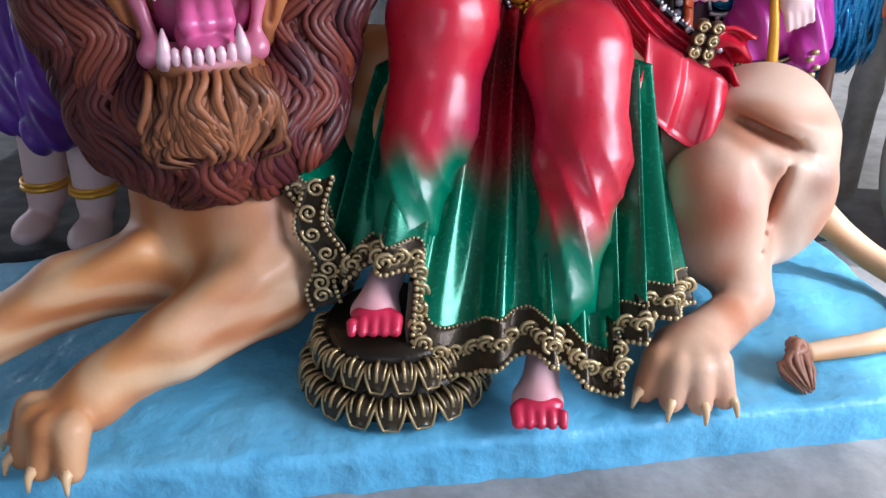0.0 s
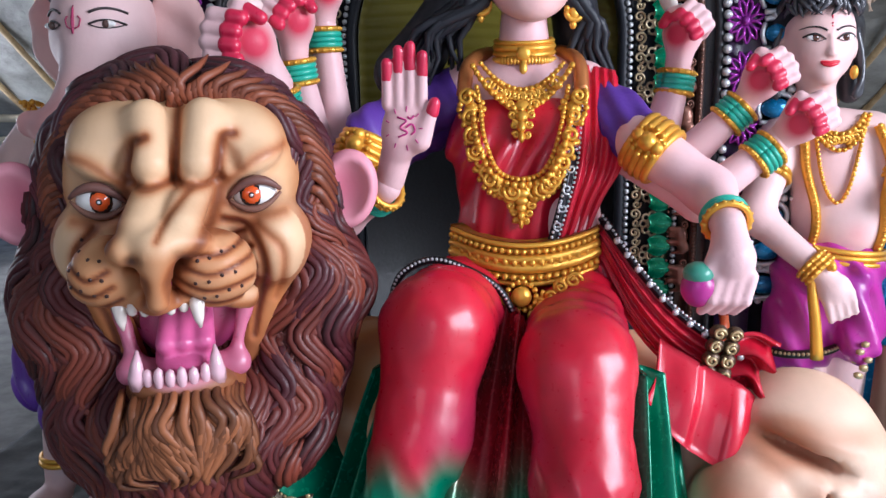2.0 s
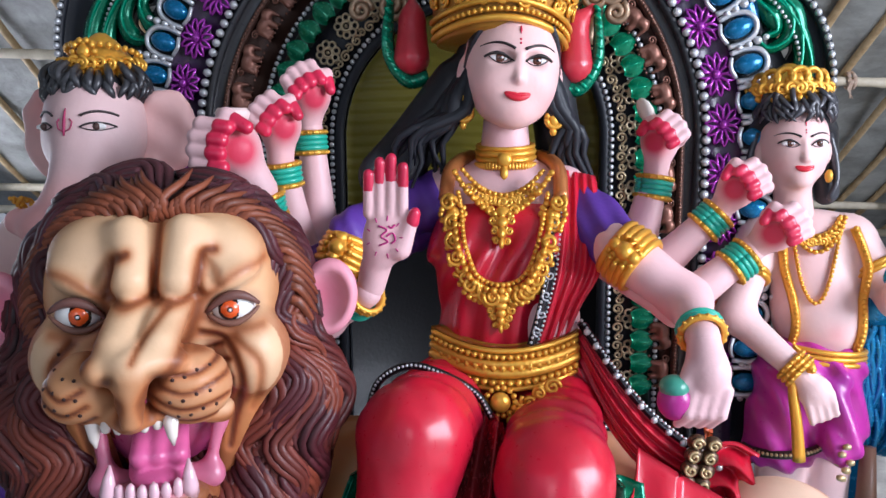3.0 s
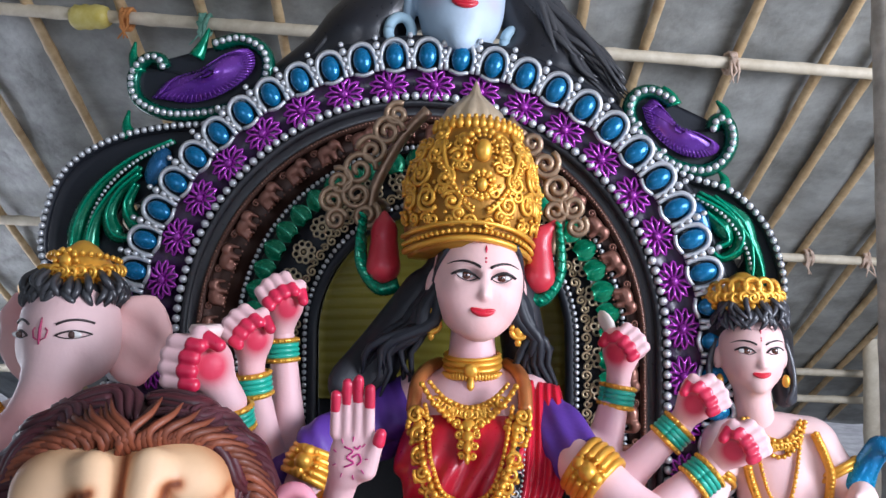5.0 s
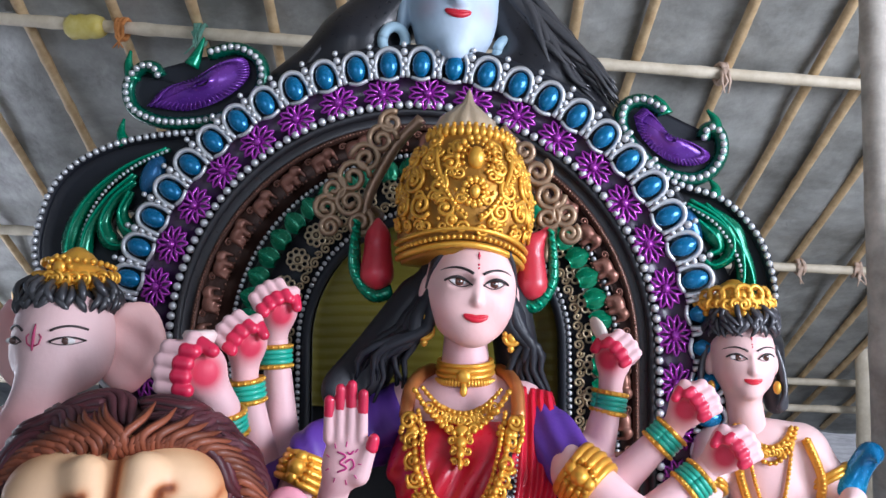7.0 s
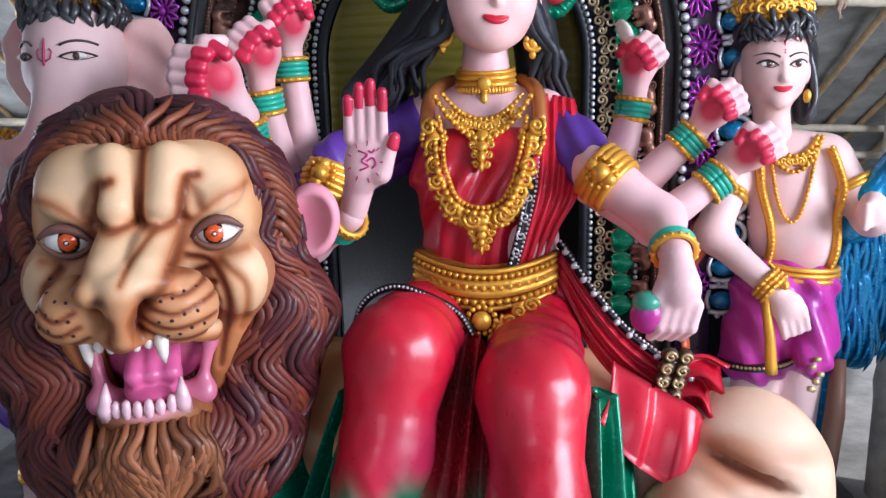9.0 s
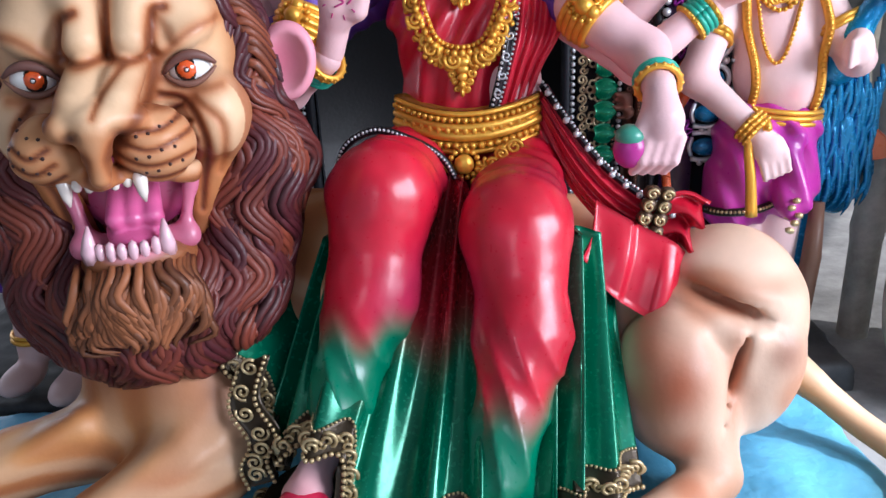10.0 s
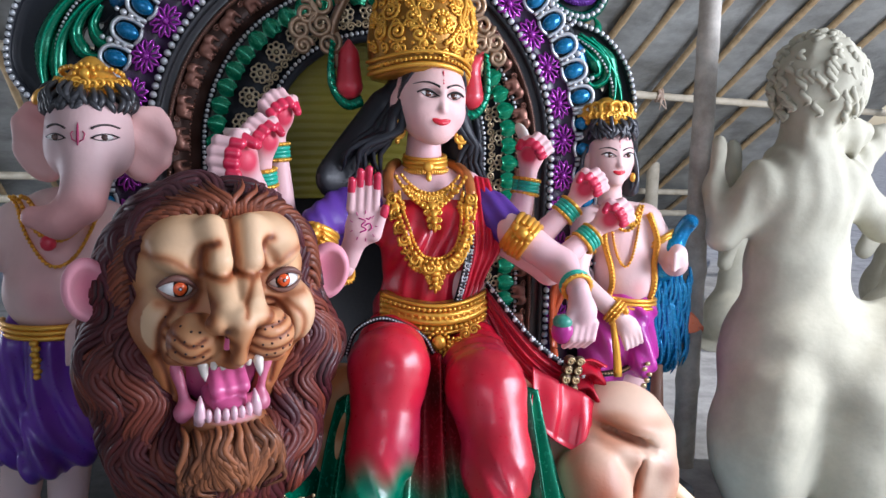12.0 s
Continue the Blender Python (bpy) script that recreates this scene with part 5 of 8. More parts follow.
def paint_face(s, body, fx, ez, gap, k, lips=(0.60, 0.01, 0.03), mouth=-0.070, brow=(0.02, 0.015, 0.015), third=False):
    """Painted eyes, brows, lips and forehead mark on a carved face; k scales it."""
    def on(x, z, lift):
        x, z = np.atleast_1d(x), np.atleast_1d(z)
        y = body.front(x, z)
        good = np.nanmin(y) if np.isfinite(y).any() else 0
        return np.stack([x, np.where(np.isnan(y), good, y) - lift, z], 1)
    for sx in (-1, 1):
        ex = fx + sx * gap
        c = on(ex, ez, 0)[0]
        s.ball(c + V(0, 0.004 * k, 0), (0.0245 * k, 0.0085 * k, 0.0100 * k), (0.80, 0.76, 0.75), GL, 18)
        s.ball(c + V(0, -0.0012 * k, 0.0004), (0.0106 * k, 0.0055 * k, 0.0098 * k), (0.09, 0.025, 0.012), GL, 16)
        s.ball(c + V(0, -0.0035 * k, 0.0004), (0.0045 * k, 0.0036 * k, 0.0045 * k), (0.008, 0.006, 0.006), GL, 12)
        s.ball(c + V(0.003 * k, -0.0058 * k, 0.003 * k), 0.0013 * k, (0.85, 0.85, 0.85), GL, 6)
        q = np.linspace(-1, 1, 15)
        lid = on(ex + (0.003 * sx + 0.029 * q) * k, ez + (0.0105 - 0.0125 * q * q + 0.003 * q * sx) * k, 0.0035 * k)
        s.tube(lid, np.interp(q * sx, [-1, 0, 1], [0.0018, 0.0042, 0.0026]) * k, brow, MA, 5)
        lid = on(ex + 0.024 * k * q, ez + (-0.0098 + 0.010 * q * q + 0.003 * q * sx) * k, 0.0032 * k)
        s.tube(lid, 0.0012 * k, brow, MA, 5)
        q = np.linspace(-1, 1, 15)
        br = on(ex + (0.006 * sx + 0.034 * q) * k, ez + (0.0315 - 0.010 * (q * sx - 0.15) ** 2 - 0.0015 * q * sx) * k, 0.0012 * k)
        s.tube(br, np.interp(q * sx, [-1, 0, 1], [0.0032, 0.0028, 0.0008]) * k, brow, MA, 5)
    m = on(fx, ez + mouth * k, 0)[0]
    q = np.linspace(-1, 1, 17)
    w = np.sqrt(np.clip(1 - np.abs(q) ** 1.8, 0, 1))
    lo = on(fx + 0.0270 * k * q, m[2] - (0.0044 * w - 0.0055 * q * q) * k, 0.0008 * k)
    hi = on(fx + 0.0270 * k * q, m[2] + (0.0026 * w + 0.0055 * q * q - 0.0016 * np.exp(-(q / 0.15) ** 2)) * k, 0.0006 * k)
    s.tube(lo, (0.0010 + 0.0056 * w) * k, lips, SA, 8)
    s.tube(hi, (0.0010 + 0.0042 * w) * k, lips, SA, 8)
    f = on([fx, fx], [ez + 0.052 * k, ez + 0.068 * k], 0.001 * k)
    s.tube([f[0], (f[0] + f[1]) / 2, f[1]], [0.001 * k, 0.003 * k, 0.0008 * k], CRIMSON, MA, 6)
    for n in range(2):
        f = on(fx, ez + (0.040 - 0.008 * n) * k, 0.0005)[0]
        s.ball(f, (0.0026 * k, 0.0015 * k, 0.0026 * k), CRIMSON, MA, 8)


paint_face(fig, face_s, FX, FZ, 0.0385, 1.0, mouth=-0.0745)
for sx in (-1, 1):
    q = V(FX + sx * 0.098, 1.872, 1.435)
    fig.ball(q, (0.013, 0.012, 0.014), GOLD, ME, 10)
    fig.ring(q + V(0, -0.004, -0.03), (0, -1, 0.1), 0.017, 0.006, GOLD, ME, 16)
    fig.ball(q + V(0, -0.004, -0.03), (0.013, 0.008, 0.018), GOLD, ME, 10)
    fig.ball(q + V(0, -0.004, -0.056), (0.008, 0.007, 0.010), GOLD, ME, 8)

# black hair in long waves
rng = random.Random(11)
fig.solid(Solid([egg((FX, 1.95, 1.53), (0.112, 0.095, 0.13), k=0.03), cone((0.05, 1.97, 1.48), (-0.07, 1.98, 1.26), 0.045, 0.065, 0.04), cone((0.275, 1.97, 1.48), (0.31, 1.97, 1.33), 0.05, 0.055, 0.04)], 0.008), BLACK, MA)
for i in range(70):
    sx = -1 if i % 2 else 1
    a = rng.uniform(0, 1)
    x0, y0 = FX + sx * (0.085 + 0.02 * a), 1.875 + 0.08 * a
    spread = (0.18 if sx < 0 else 0.10) * rng.uniform(0.2, 1)
    end = V(FX + sx * (0.10 + spread), 1.90 + 0.1 * a, rng.uniform(1.17, 1.33))
    w = rng.uniform(-0.02, 0.02)
    path = spline([(x0 - sx * 0.02, y0, 1.56), (x0, y0 - 0.005, 1.50), (x0 + sx * (0.02 + w), y0 - 0.01, 1.42), ((x0 + end[0]) / 2 - sx * w + sx * 0.02, (y0 + end[1]) / 2 - 0.02, 1.36), end], 16)
    path[:, 0] += 0.010 * np.sin(path[:, 2] * 55 + a * 3) * soft(path[:, 2], 1.50, 1.38)
    fig.tube(path, 0.0150 * np.sin(np.pi * np.linspace(0.2, 0.97, 16)), BLACK, MA, 7, crest=(0.016, 0.018, 0.024))
for sx in (-1, 1):
    for n in range(6):
        path = spline([(FX + sx * 0.070, 1.832 + 0.004 * n, 1.592 + 0.003 * n), (FX + sx * 0.088, 1.850 + 0.006 * n, 1.555 + 0.004 * n), (FX + sx * 0.100, 1.88 + 0.004 * n, 1.50)], 12)
        fig.tube(path, 0.006, BLACK, SA, 6, crest=(0.02, 0.02, 0.03))

# crown
CX, CY = 0.146, 1.955


def crown_r(z):
    return np.interp(z, [1.545, 1.585, 1.66, 1.72, 1.77, 1.82, 1.86, 1.885, 1.895], [0.136, 0.146, 0.158, 0.155, 0.144, 0.122, 0.090, 0.055, 0.02])


cz = np.linspace(1.55, 1.895, 40)
# body in darker gold than its ornaments: the crevice shade is in the colour
fig.lathe((0, 0, 0), [(0.001, 1.553)] + [(crown_r(z), z) for z in cz], lambda p: mix((0.26, 0.11, 0.012), (0.50, 0.24, 0.03), 0.5 + 0.5 * blotch(p, 60)), ME, 64)
v = fig.v[-1]
v[:, 2] += 0.036 * np.clip(-v[:, 1] / 0.15, 0, 1) ** 2 * soft(v[:, 2], 1.68, 1.55)
v[:, 0] += CX
v[:, 1] += CY


def on_crown(a, z, lift=0.004):
    """a: degrees round from the front, positive to +x."""
    a = np.radians(np.asarray(a, float))
    r = crown_r(np.asarray(z, float)) + lift
    return np.stack([CX + r * np.sin(a), CY - r * np.cos(a), np.asarray(z, float) + 0 * a], -1)


def crown_scroll(a0, z0, r, turns, start, hand, tube=0.005):
    p = scroll((0, 0, 0), r, turns, start, hand, 24)
    q = on_crown(a0 + np.degrees(p[:, 0] / crown_r(z0 + p[:, 2])), z0 + p[:, 2], 0.004)
    fig.tube(q, tube, GOLD, ME, 6, out=unit(on_crown(a0, z0)[:3] - V(CX, CY, z0)))


aa = np.linspace(-100, 100, 70)
for dz, r, w in ((0.008, 0.008, 0), (0.024, 0.0062, 1), (0.042, 0.0062, 0)):
    zz = 1.556 + dz + 0.036 * np.clip(np.cos(np.radians(aa)), 0, 1) ** 2
    p = on_crown(aa, zz)
    (jewel_line(fig, p, r, 0.0135) if w else fig.tube(p, r, GOLD, ME, 6))
for sx in (-1, 1):
    for a, z, r, tu in ((22, 1.675, 0.024, 1.6), (44, 1.68, 0.03, 1.7), (66, 1.675, 0.026, 1.6), (30, 1.725, 0.024, 1.5), (56, 1.735, 0.032, 1.8), (22, 1.775, 0.02, 1.4), (44, 1.785, 0.022, 1.5), (66, 1.78, 0.02, 1.4), (18, 1.82, 0.018, 1.4), (48, 1.83, 0.018, 1.4), (16, 1.65, 0.014, 1.3), (80, 1.72, 0.022, 1.5)):
        crown_scroll(sx * a, z, r, tu, 0.7 * a, sx, 0.0055)
        q = on_crown(sx * a, z, 0.008)
        fig.ball(q, 0.007, GOLD, ME, 8)
    for n, (a, z) in enumerate((a, z) for z in (1.635, 1.70, 1.755, 1.805) for a in range(8, 92, 12)):
        crown_scroll(sx * (a + 3 * (n % 3)), z, 0.0145, 1.4, 1.1 * n, sx if n % 2 else -sx, 0.0040)
        fig.ball(on_crown(sx * (a + 7), z + 0.016, 0.004), 0.0052, GOLD, ME, 6)
    # paisley and sweeping bands
    band = on_crown(sx * np.linspace(6, 78, 26), 1.66 + 0.11 * np.sin(np.linspace(0.2, 2.6, 26)) ** 2)
    jewel_line(fig, band, 0.0052, 0.0115)
    band = on_crown(sx * np.linspace(5, 40, 22), 1.655 + 0.155 * np.linspace(0, 1, 22) ** 1.4)
    fig.tube(band, 0.006, GOLD, ME, 6)
for c, r, n in (((0, 1.792), 0.026, 16), ((0, 1.715), 0.016, 12)):
    q = on_crown(c[0], c[1], 0.008)
    fig.ball(q, (r * 0.75, r * 0.6, r), GOLD, ME, 16)
    for t in np.linspace(0, 6.28, n, endpoint=False):
        fig.ball(q + V(r * 1.15 * math.cos(t), 0.003, r * 1.35 * math.sin(t)), 0.0052, GOLD, ME, 7)
        fig.ball(q + V(r * 1.6 * math.cos(t), 0.006, r * 1.8 * math.sin(t)), (0.0085, 0.006, 0.0085), GOLD, ME, 8)
for n in range(15):
    a = -70 + 10 * n
    q = on_crown(a, 1.842 + 0.02 * math.cos(radians(a)), 0.006)
    fig.ball(q, (0.010, 0.008, 0.015), GOLD, ME, 8)
    fig.ball(q + V(0, 0, 0.016), 0.006, GOLD, ME, 7)
# fluted finial
fig.lathe((CX - 0.005, CY + 0.03, 0), [(0.07, 1.835), (0.078, 1.86), (0.076, 1.885), (0.062, 1.912), (0.036, 1.935), (0.014, 1.955), (0.006, 1.978), (0.001, 1.99)], (0.66, 0.52, 0.36), ME, 60, 0.09, 12)
# the head is turned and leans a little to one side
turn = np.array((Matrix.Rotation(radians(11), 3, "Z") @ Matrix.Rotation(radians(4.5), 3, "Y")) * 1.05)
pivot = V(0.150, 1.925, 1.46)
for k in range(head_from, len(fig.v)):
    fig.v[k] = (fig.v[k] - pivot) @ turn.T + pivot + V(-0.010, 0, 0)
# coiled petals beside the crown
for sx, x, z in ((-1, -0.072, 1.575), (1, 0.315, 1.55)):
    petal = Solid([cone((x, 2.0, z + 0.065), (x + sx * 0.0, 1.99, z - 0.03), 0.030, 0.043, 0.02), cone((x, 2.0, z + 0.06), (x + 0.04 * sx if sx > 0 else x, 2.0, z + 0.105), 0.026, 0.009, 0.02)], 0.006)
    fig.solid(petal, (0.55, 0.03, 0.05), SA)
    rim = spline([(x + sx * 0.05, 2.0, z + 0.10), (x + sx * 0.055, 1.995, z + 0.04), (x + sx * 0.05, 1.99, z - 0.03), (x + sx * 0.01, 1.98, z - 0.085), (x - sx * 0.04, 1.985, z - 0.075)], 24)
    fig.tube(rim, 0.017 * np.interp(np.linspace(0, 1, 24), [0, 0.3, 1], [0.5, 0.8, 1.1]), GREEN, PE, 8)
    for n in range(0, 24, 2):
        fig.ball(rim[n] + V(0, -0.012, 0), (0.012, 0.008, 0.006), (0.0, 0.30, 0.16), PE, 8, (0, 40, 0))

# open palm
c = V(-0.064, 1.655, 1.165)
hand = [egg(c, (0.045, 0.022, 0.056), k=0.02), cone((-0.104, 1.69, 1.06), c - V(0.012, -0.01, 0.02), 0.029, 0.032, 0.02), cone(c + V(0.03, -0.008, -0.025), c + V(0.058, -0.012, 0.045), 0.02, 0.011, 0.014)]
tips = [cone(c + V(0.054, -0.013, 0.03), c + V(0.059, -0.014, 0.046), 0.0135, 0.0115, 0.004)]
for n in range(4):
    x = -0.032 + 0.0215 * n
    ln = (0.075, 0.098, 0.105, 0.088)[n]
    a, b = c + V(x, -0.004, 0.045), c + V(x * 1.05 + 0.004, -0.016, 0.045 + ln)
    hand.append(cone(a, b, 0.0125, 0.0095, 0.006))
    tips.append(cone(a + (b - a) * 0.62, b + V(0, -0.001, 0.001), 0.0112, 0.0102, 0.003))
hand_s = Solid(hand, 0.004)
fig.solid(hand_s, rouge([(c, 0.03, 0.35)]), MA)
fig.solid(Solid(tips, 0.004), CRIMSON, SA)


def palm_line(pts, r=0.0016):
    p = spline(pts, 14)
    y = hand_s.front(p[:, 0], p[:, 2])
    p[:, 1] = np.where(np.isnan(y), c[1] - 0.02, y) - 0.0008
    fig.tube(p, r, (0.50, 0.03, 0.20), MA, 5)


for pts in (((-0.012, 0, 0.022), (0.006, 0, 0.014), (-0.006, 0, 0.002), (0.008, 0, -0.008), (-0.010, 0, -0.016)), ((0.004, 0, 0.002), (0.016, 0, 0.008), (0.022, 0, -0.004), (0.014, 0, -0.012)), ((0.008, 0, 0.022), (0.014, 0, 0.018), (0.020, 0, 0.024))):
    palm_line([c + V(*q) for q in pts], 0.002)
for q in np.linspace(0, 6.28, 9, endpoint=False):
    palm_line([c + V(0.030 * math.cos(q), 0, 0.032 * math.sin(q)), c + V(0.037 * math.cos(q), 0, 0.042 * math.sin(q))], 0.0013)

# other hands and what they wear
grip_hand(fig, (0.503, 2.03, 1.27), (0.510, 2.02, 1.345), (-0.3, -0.95, 0.05), (0.75, 0, 0.65), 1.05)
fig.ball((0.475, 2.0, 1.41), (0.016, 0.016, 0.034), (0.74, 0.66, 0.60), MA, 12, (0, -25, 0))
grip_hand(fig, (0.63, 1.95, 1.19), (0.665, 1.935, 1.245), (-0.2, -0.95, 0), (0.85, 0, 0.5), 1.05)
grip_hand(fig, (0.69, 1.9, 1.11), (0.735, 1.885, 1.155), (-0.2, -0.95, 0), (0.85, 0, 0.5), 1.05)
grip_hand(fig, (-0.350, 1.755, 1.25), (-0.392, 1.725, 1.335), (0.35, -0.93, 0), (-0.95, -0.2, 0.15), 1.4, 1)
fig.lathe((-0.39, 1.72, 0), [(0.001, 1.415), (0.030, 1.417), (0.036, 1.407), (0.030, 1.392), (0.02, 1.38)], (0.76, 0.58, 0.55), MA, 24)
grip_hand(fig, (-0.335, 1.85, 1.31), (-0.330, 1.84, 1.385), (0.35, -0.93, 0), (-0.75, -0.1, 0.65), 1.15, 1)
grip_hand(fig, (-0.296, 1.95, 1.39), (-0.288, 1.94, 1.455), (0.35, -0.93, 0), (-0.55, 0, 0.83), 1.15, 1)
W5, W3 = (GOLD, TEAL, TEAL, TEAL, GOLD), (TEAL, TEAL, TEAL, GOLD)
bangles(fig, (0.500, 2.03, 1.235), (0.15, 0.1, 1), 0.036)
bangles(fig, (0.612, 1.95, 1.168), (0.7, 0, 0.7), 0.037)
bangles(fig, (0.662, 1.89, 1.085), (0.7, 0.1, 0.55), 0.038)
bangles(fig, (-0.346, 1.77, 1.215), (-0.08, -0.25, 1), 0.040)
bangles(fig, (-0.331, 1.855, 1.275), (-0.1, -0.1, 1), 0.037)
bangles(fig, (-0.296, 1.95, 1.345), (-0.05, 0, 1), 0.037)
bangles(fig, (-0.128, 1.705, 1.033), (0.75, -0.55, 0.5), 0.040, (TEAL, TEAL, TEAL, GOLD, GOLD), 0.010)
bangles(fig, (0.532, 1.625, 0.993), (0.05, -0.9, -0.35), 0.040, (TEAL, TEAL, GOLD), 0.011)
# armlets
for q, ax, r in (((0.418, 1.785, 1.108), (0.65, -0.35, -0.5), 0.062), ((-0.185, 1.825, 1.10), (-0.35, -0.3, -0.75), 0.06)):
    ax = unit(ax)
    for n in range(5):
        fig.ring(V(*q) + ax * (n - 2) * 0.014, ax, r - 0.002 * abs(n - 2), 0.0085, GOLD, ME, 26)
    o = unit(np.cross(np.cross(ax, V(-0.2, -1, 0.25)), ax))
    for n in range(3):
        fig.ball(V(*q) + o * (r + 0.002) + ax * (n - 1) * 0.022, (0.020 - 0.006 * (n != 1),) * 3, GOLD, ME, 14)
    s2 = np.cross(ax, o)
    for t in np.linspace(0, 6.28, 12, endpoint=False):
        fig.ball(V(*q) + o * (r + 0.002) + 0.03 * (math.cos(t) * ax + math.sin(t) * s2), 0.007, GOLD, ME, 7)
# lowered hand with a small pot
hc = V(0.535, 1.575, 0.935)
low_hand = [cone((0.532, 1.60, 0.985), hc, 0.03, 0.038, 0.03), egg(hc + V(0, 0, -0.015), (0.038, 0.03, 0.045), k=0.02)]
for n in range(4):
    a = hc + V(-0.024 + 0.019 * n, -0.014, -0.035)
    low_hand += [cone(a, a + V(-0.012, -0.012, -0.04), 0.0125, 0.0115, 0.006), cone(a + V(-0.012, -0.012, -0.04), a + V(-0.026, 0.008, -0.066), 0.0115, 0.009, 0.004)]
low_hand.append(cone(hc + V(-0.03, -0.01, 0.0), hc + V(-0.058, -0.02, -0.045), 0.015, 0.010, 0.01))
fig.solid(Solid(low_hand, 0.0045), rouge([(hc + V(0, 0, -0.08), 0.03, 0.4)]), MA)
fig.solid(Solid([egg((0.478, 1.565, 0.878), (0.032, 0.03, 0.036), k=0.01)], 0.005), (0.40, 0.02, 0.22), SA)
fig.ball((0.476, 1.563, 0.905), (0.028, 0.027, 0.022), (0.05, 0.28, 0.20), SA, 16)

# loose sash that runs over the lion's back, and its gathered end
rows = []
for k in np.linspace(0, 1, 44):
    p = spline([(0.325, 1.83, 0.965 - 0.09 * k), (0.385, 1.78, 0.885 - 0.13 * k), (0.46, 1.745, 0.80 - 0.13 * k), (0.545, 1.73, 0.735 - 0.11 * k), (0.59, 1.71, 0.71 - 0.085 * k)], 26)
    p[:, 1] -= 0.02 * math.sin(k * 3.0) + 0.009 * math.sin(k * 25)
    rows.append(p)
g = np.array(rows)
fig.sheet(g, RED, SA, 0.012)
fig.sheet(g[:7] - V(0, 0.006, 0), BLACK, ME, 0.012)
for n in range(1, 26, 2):
    fig.ball(g[3][n] + V(0, -0.012, 0), (0.008, 0.005, 0.008), SILVER, ME, 7)
fig.beads(g[0] - V(0, 0.01, 0), 0.004, 0.010, SILVER, ME)
for n in range(2):
    for k in range(7):
        c = V(0.545 + 0.032 * n - 0.007 * k, 1.685 - 0.004 * k + 0.006 * n, 0.755 - 0.026 * k - 0.006 * n)
        fig.ball(c, (0.019, 0.014, 0.017), (0.10, 0.06, 0.035), ME, 10)
        fig.tube(scroll(c + V(0, -0.014, 0), 0.012, 1.4, k, 1, 16), 0.0034, ANTIQUE, ME, 5)
rows = []
for a in np.linspace(0, 1, 60):
    q = V(0.60, 1.70, 0.735) * (1 - a) + V(0.565, 1.655, 0.60) * a
    w = 0.02 * math.sin(a * 22)
    rows.append(spline([q + V(-0.03, 0, 0), q + V(0.02, w, 0.01), q + V(0.065 - 0.05 * a, w * 1.8 - 0.01, -0.01 - 0.03 * a)], 10))
fig.sheet(np.array(rows), RED, SA, 0.008)
rows = []
for a in np.linspace(0, 1, 40):
    q = spline([(0.43, 1.68, 0.74), (0.50, 1.665, 0.70), (0.58, 1.65, 0.66), (0.62, 1.66, 0.62)], 40)[int(a * 39)]
    rows.append(spline([q, q + V(-0.012, -0.04 + 0.005 * math.sin(a * 16), -0.06), q + V(-0.035, -0.07 + 0.005 * math.sin(a * 16), -0.10 - 0.05 * math.sin(a * 3.0))], 12))
fig.sheet(np.array(rows), RED, SA, 0.008)
# the upper body leans back from the hips
for v in fig.v:
    v[:, 1] += 0.085 * soft(v[:, 2], 1.0, 1.32) * soft(np.abs(v[:, 0] - 0.15), 0.36, 0.24) * soft(v[:, 1], 1.70, 1.78)
fig_ob = fig.object("seated_statue")
tagged(fig_ob, "painted plaster seated crowned figure in red and green drapery", "statue")

# ---- the round backdrop behind the figure ----
def empty_thing(name, at=(0, 0, 0)):
    ob = new(name)
    ob.location = at
    return ob


arch = empty_thing("backdrop_arch", (0, 2.36, 0.13))
tagged(arch, "black moulded arch with blue gems, purple flowers and silver beads", "backdrop")
ARCH_M = Matrix.Translation((0, -2.36, -0.13))


def arch_part(s, name, label="", kind="", parent=None):
    ob = s.object(name)
    ob.parent = arch
    ob.matrix_parent_inverse = ARCH_M
    if label or kind:
        tagged(ob, label, kind=kind)
    return ob


ZLOW = 0.45


def ring_at(cx, cz, r, d):
    """Place, outward way and turn at the length d along an arch: up a side, over the top and down again."""
    a = cz - ZLOW
    if d < a:
        return V(cx - r, 0, ZLOW + d), V(-1, 0, 0)
    d -= a
    if d < math.pi * r:
        t = math.pi - d / r
        return V(cx + r * math.cos(t), 0, cz + r * math.sin(t)), V(math.cos(t), 0, math.sin(t))
    d -= math.pi * r
    return V(cx + r, 0, cz - d), V(1, 0, 0)


def ring_len(cz, r):
    return 2 * (cz - ZLOW) + math.pi * r


def ring_path(cx, cz, r, y, n=160):
    return np.array([ring_at(cx, cz, r, d)[0] + V(0, y, 0) for d in np.linspace(0, ring_len(cz, r) - 1e-6, n)])


def band(c0, r0, y0, c1, r1, y1, colour, mat, n=160):
    s = Sculpt()
    a, b = ring_path(*c0, r0, y0, n), ring_path(*c1, r1, y1, n)
    s.sheet(np.array([a, 0.5 * (a + b) + V(0, -0.004, 0), b]), colour, mat, 0.02, (0, 1, 0))
    arch_part(s, "ring_band")


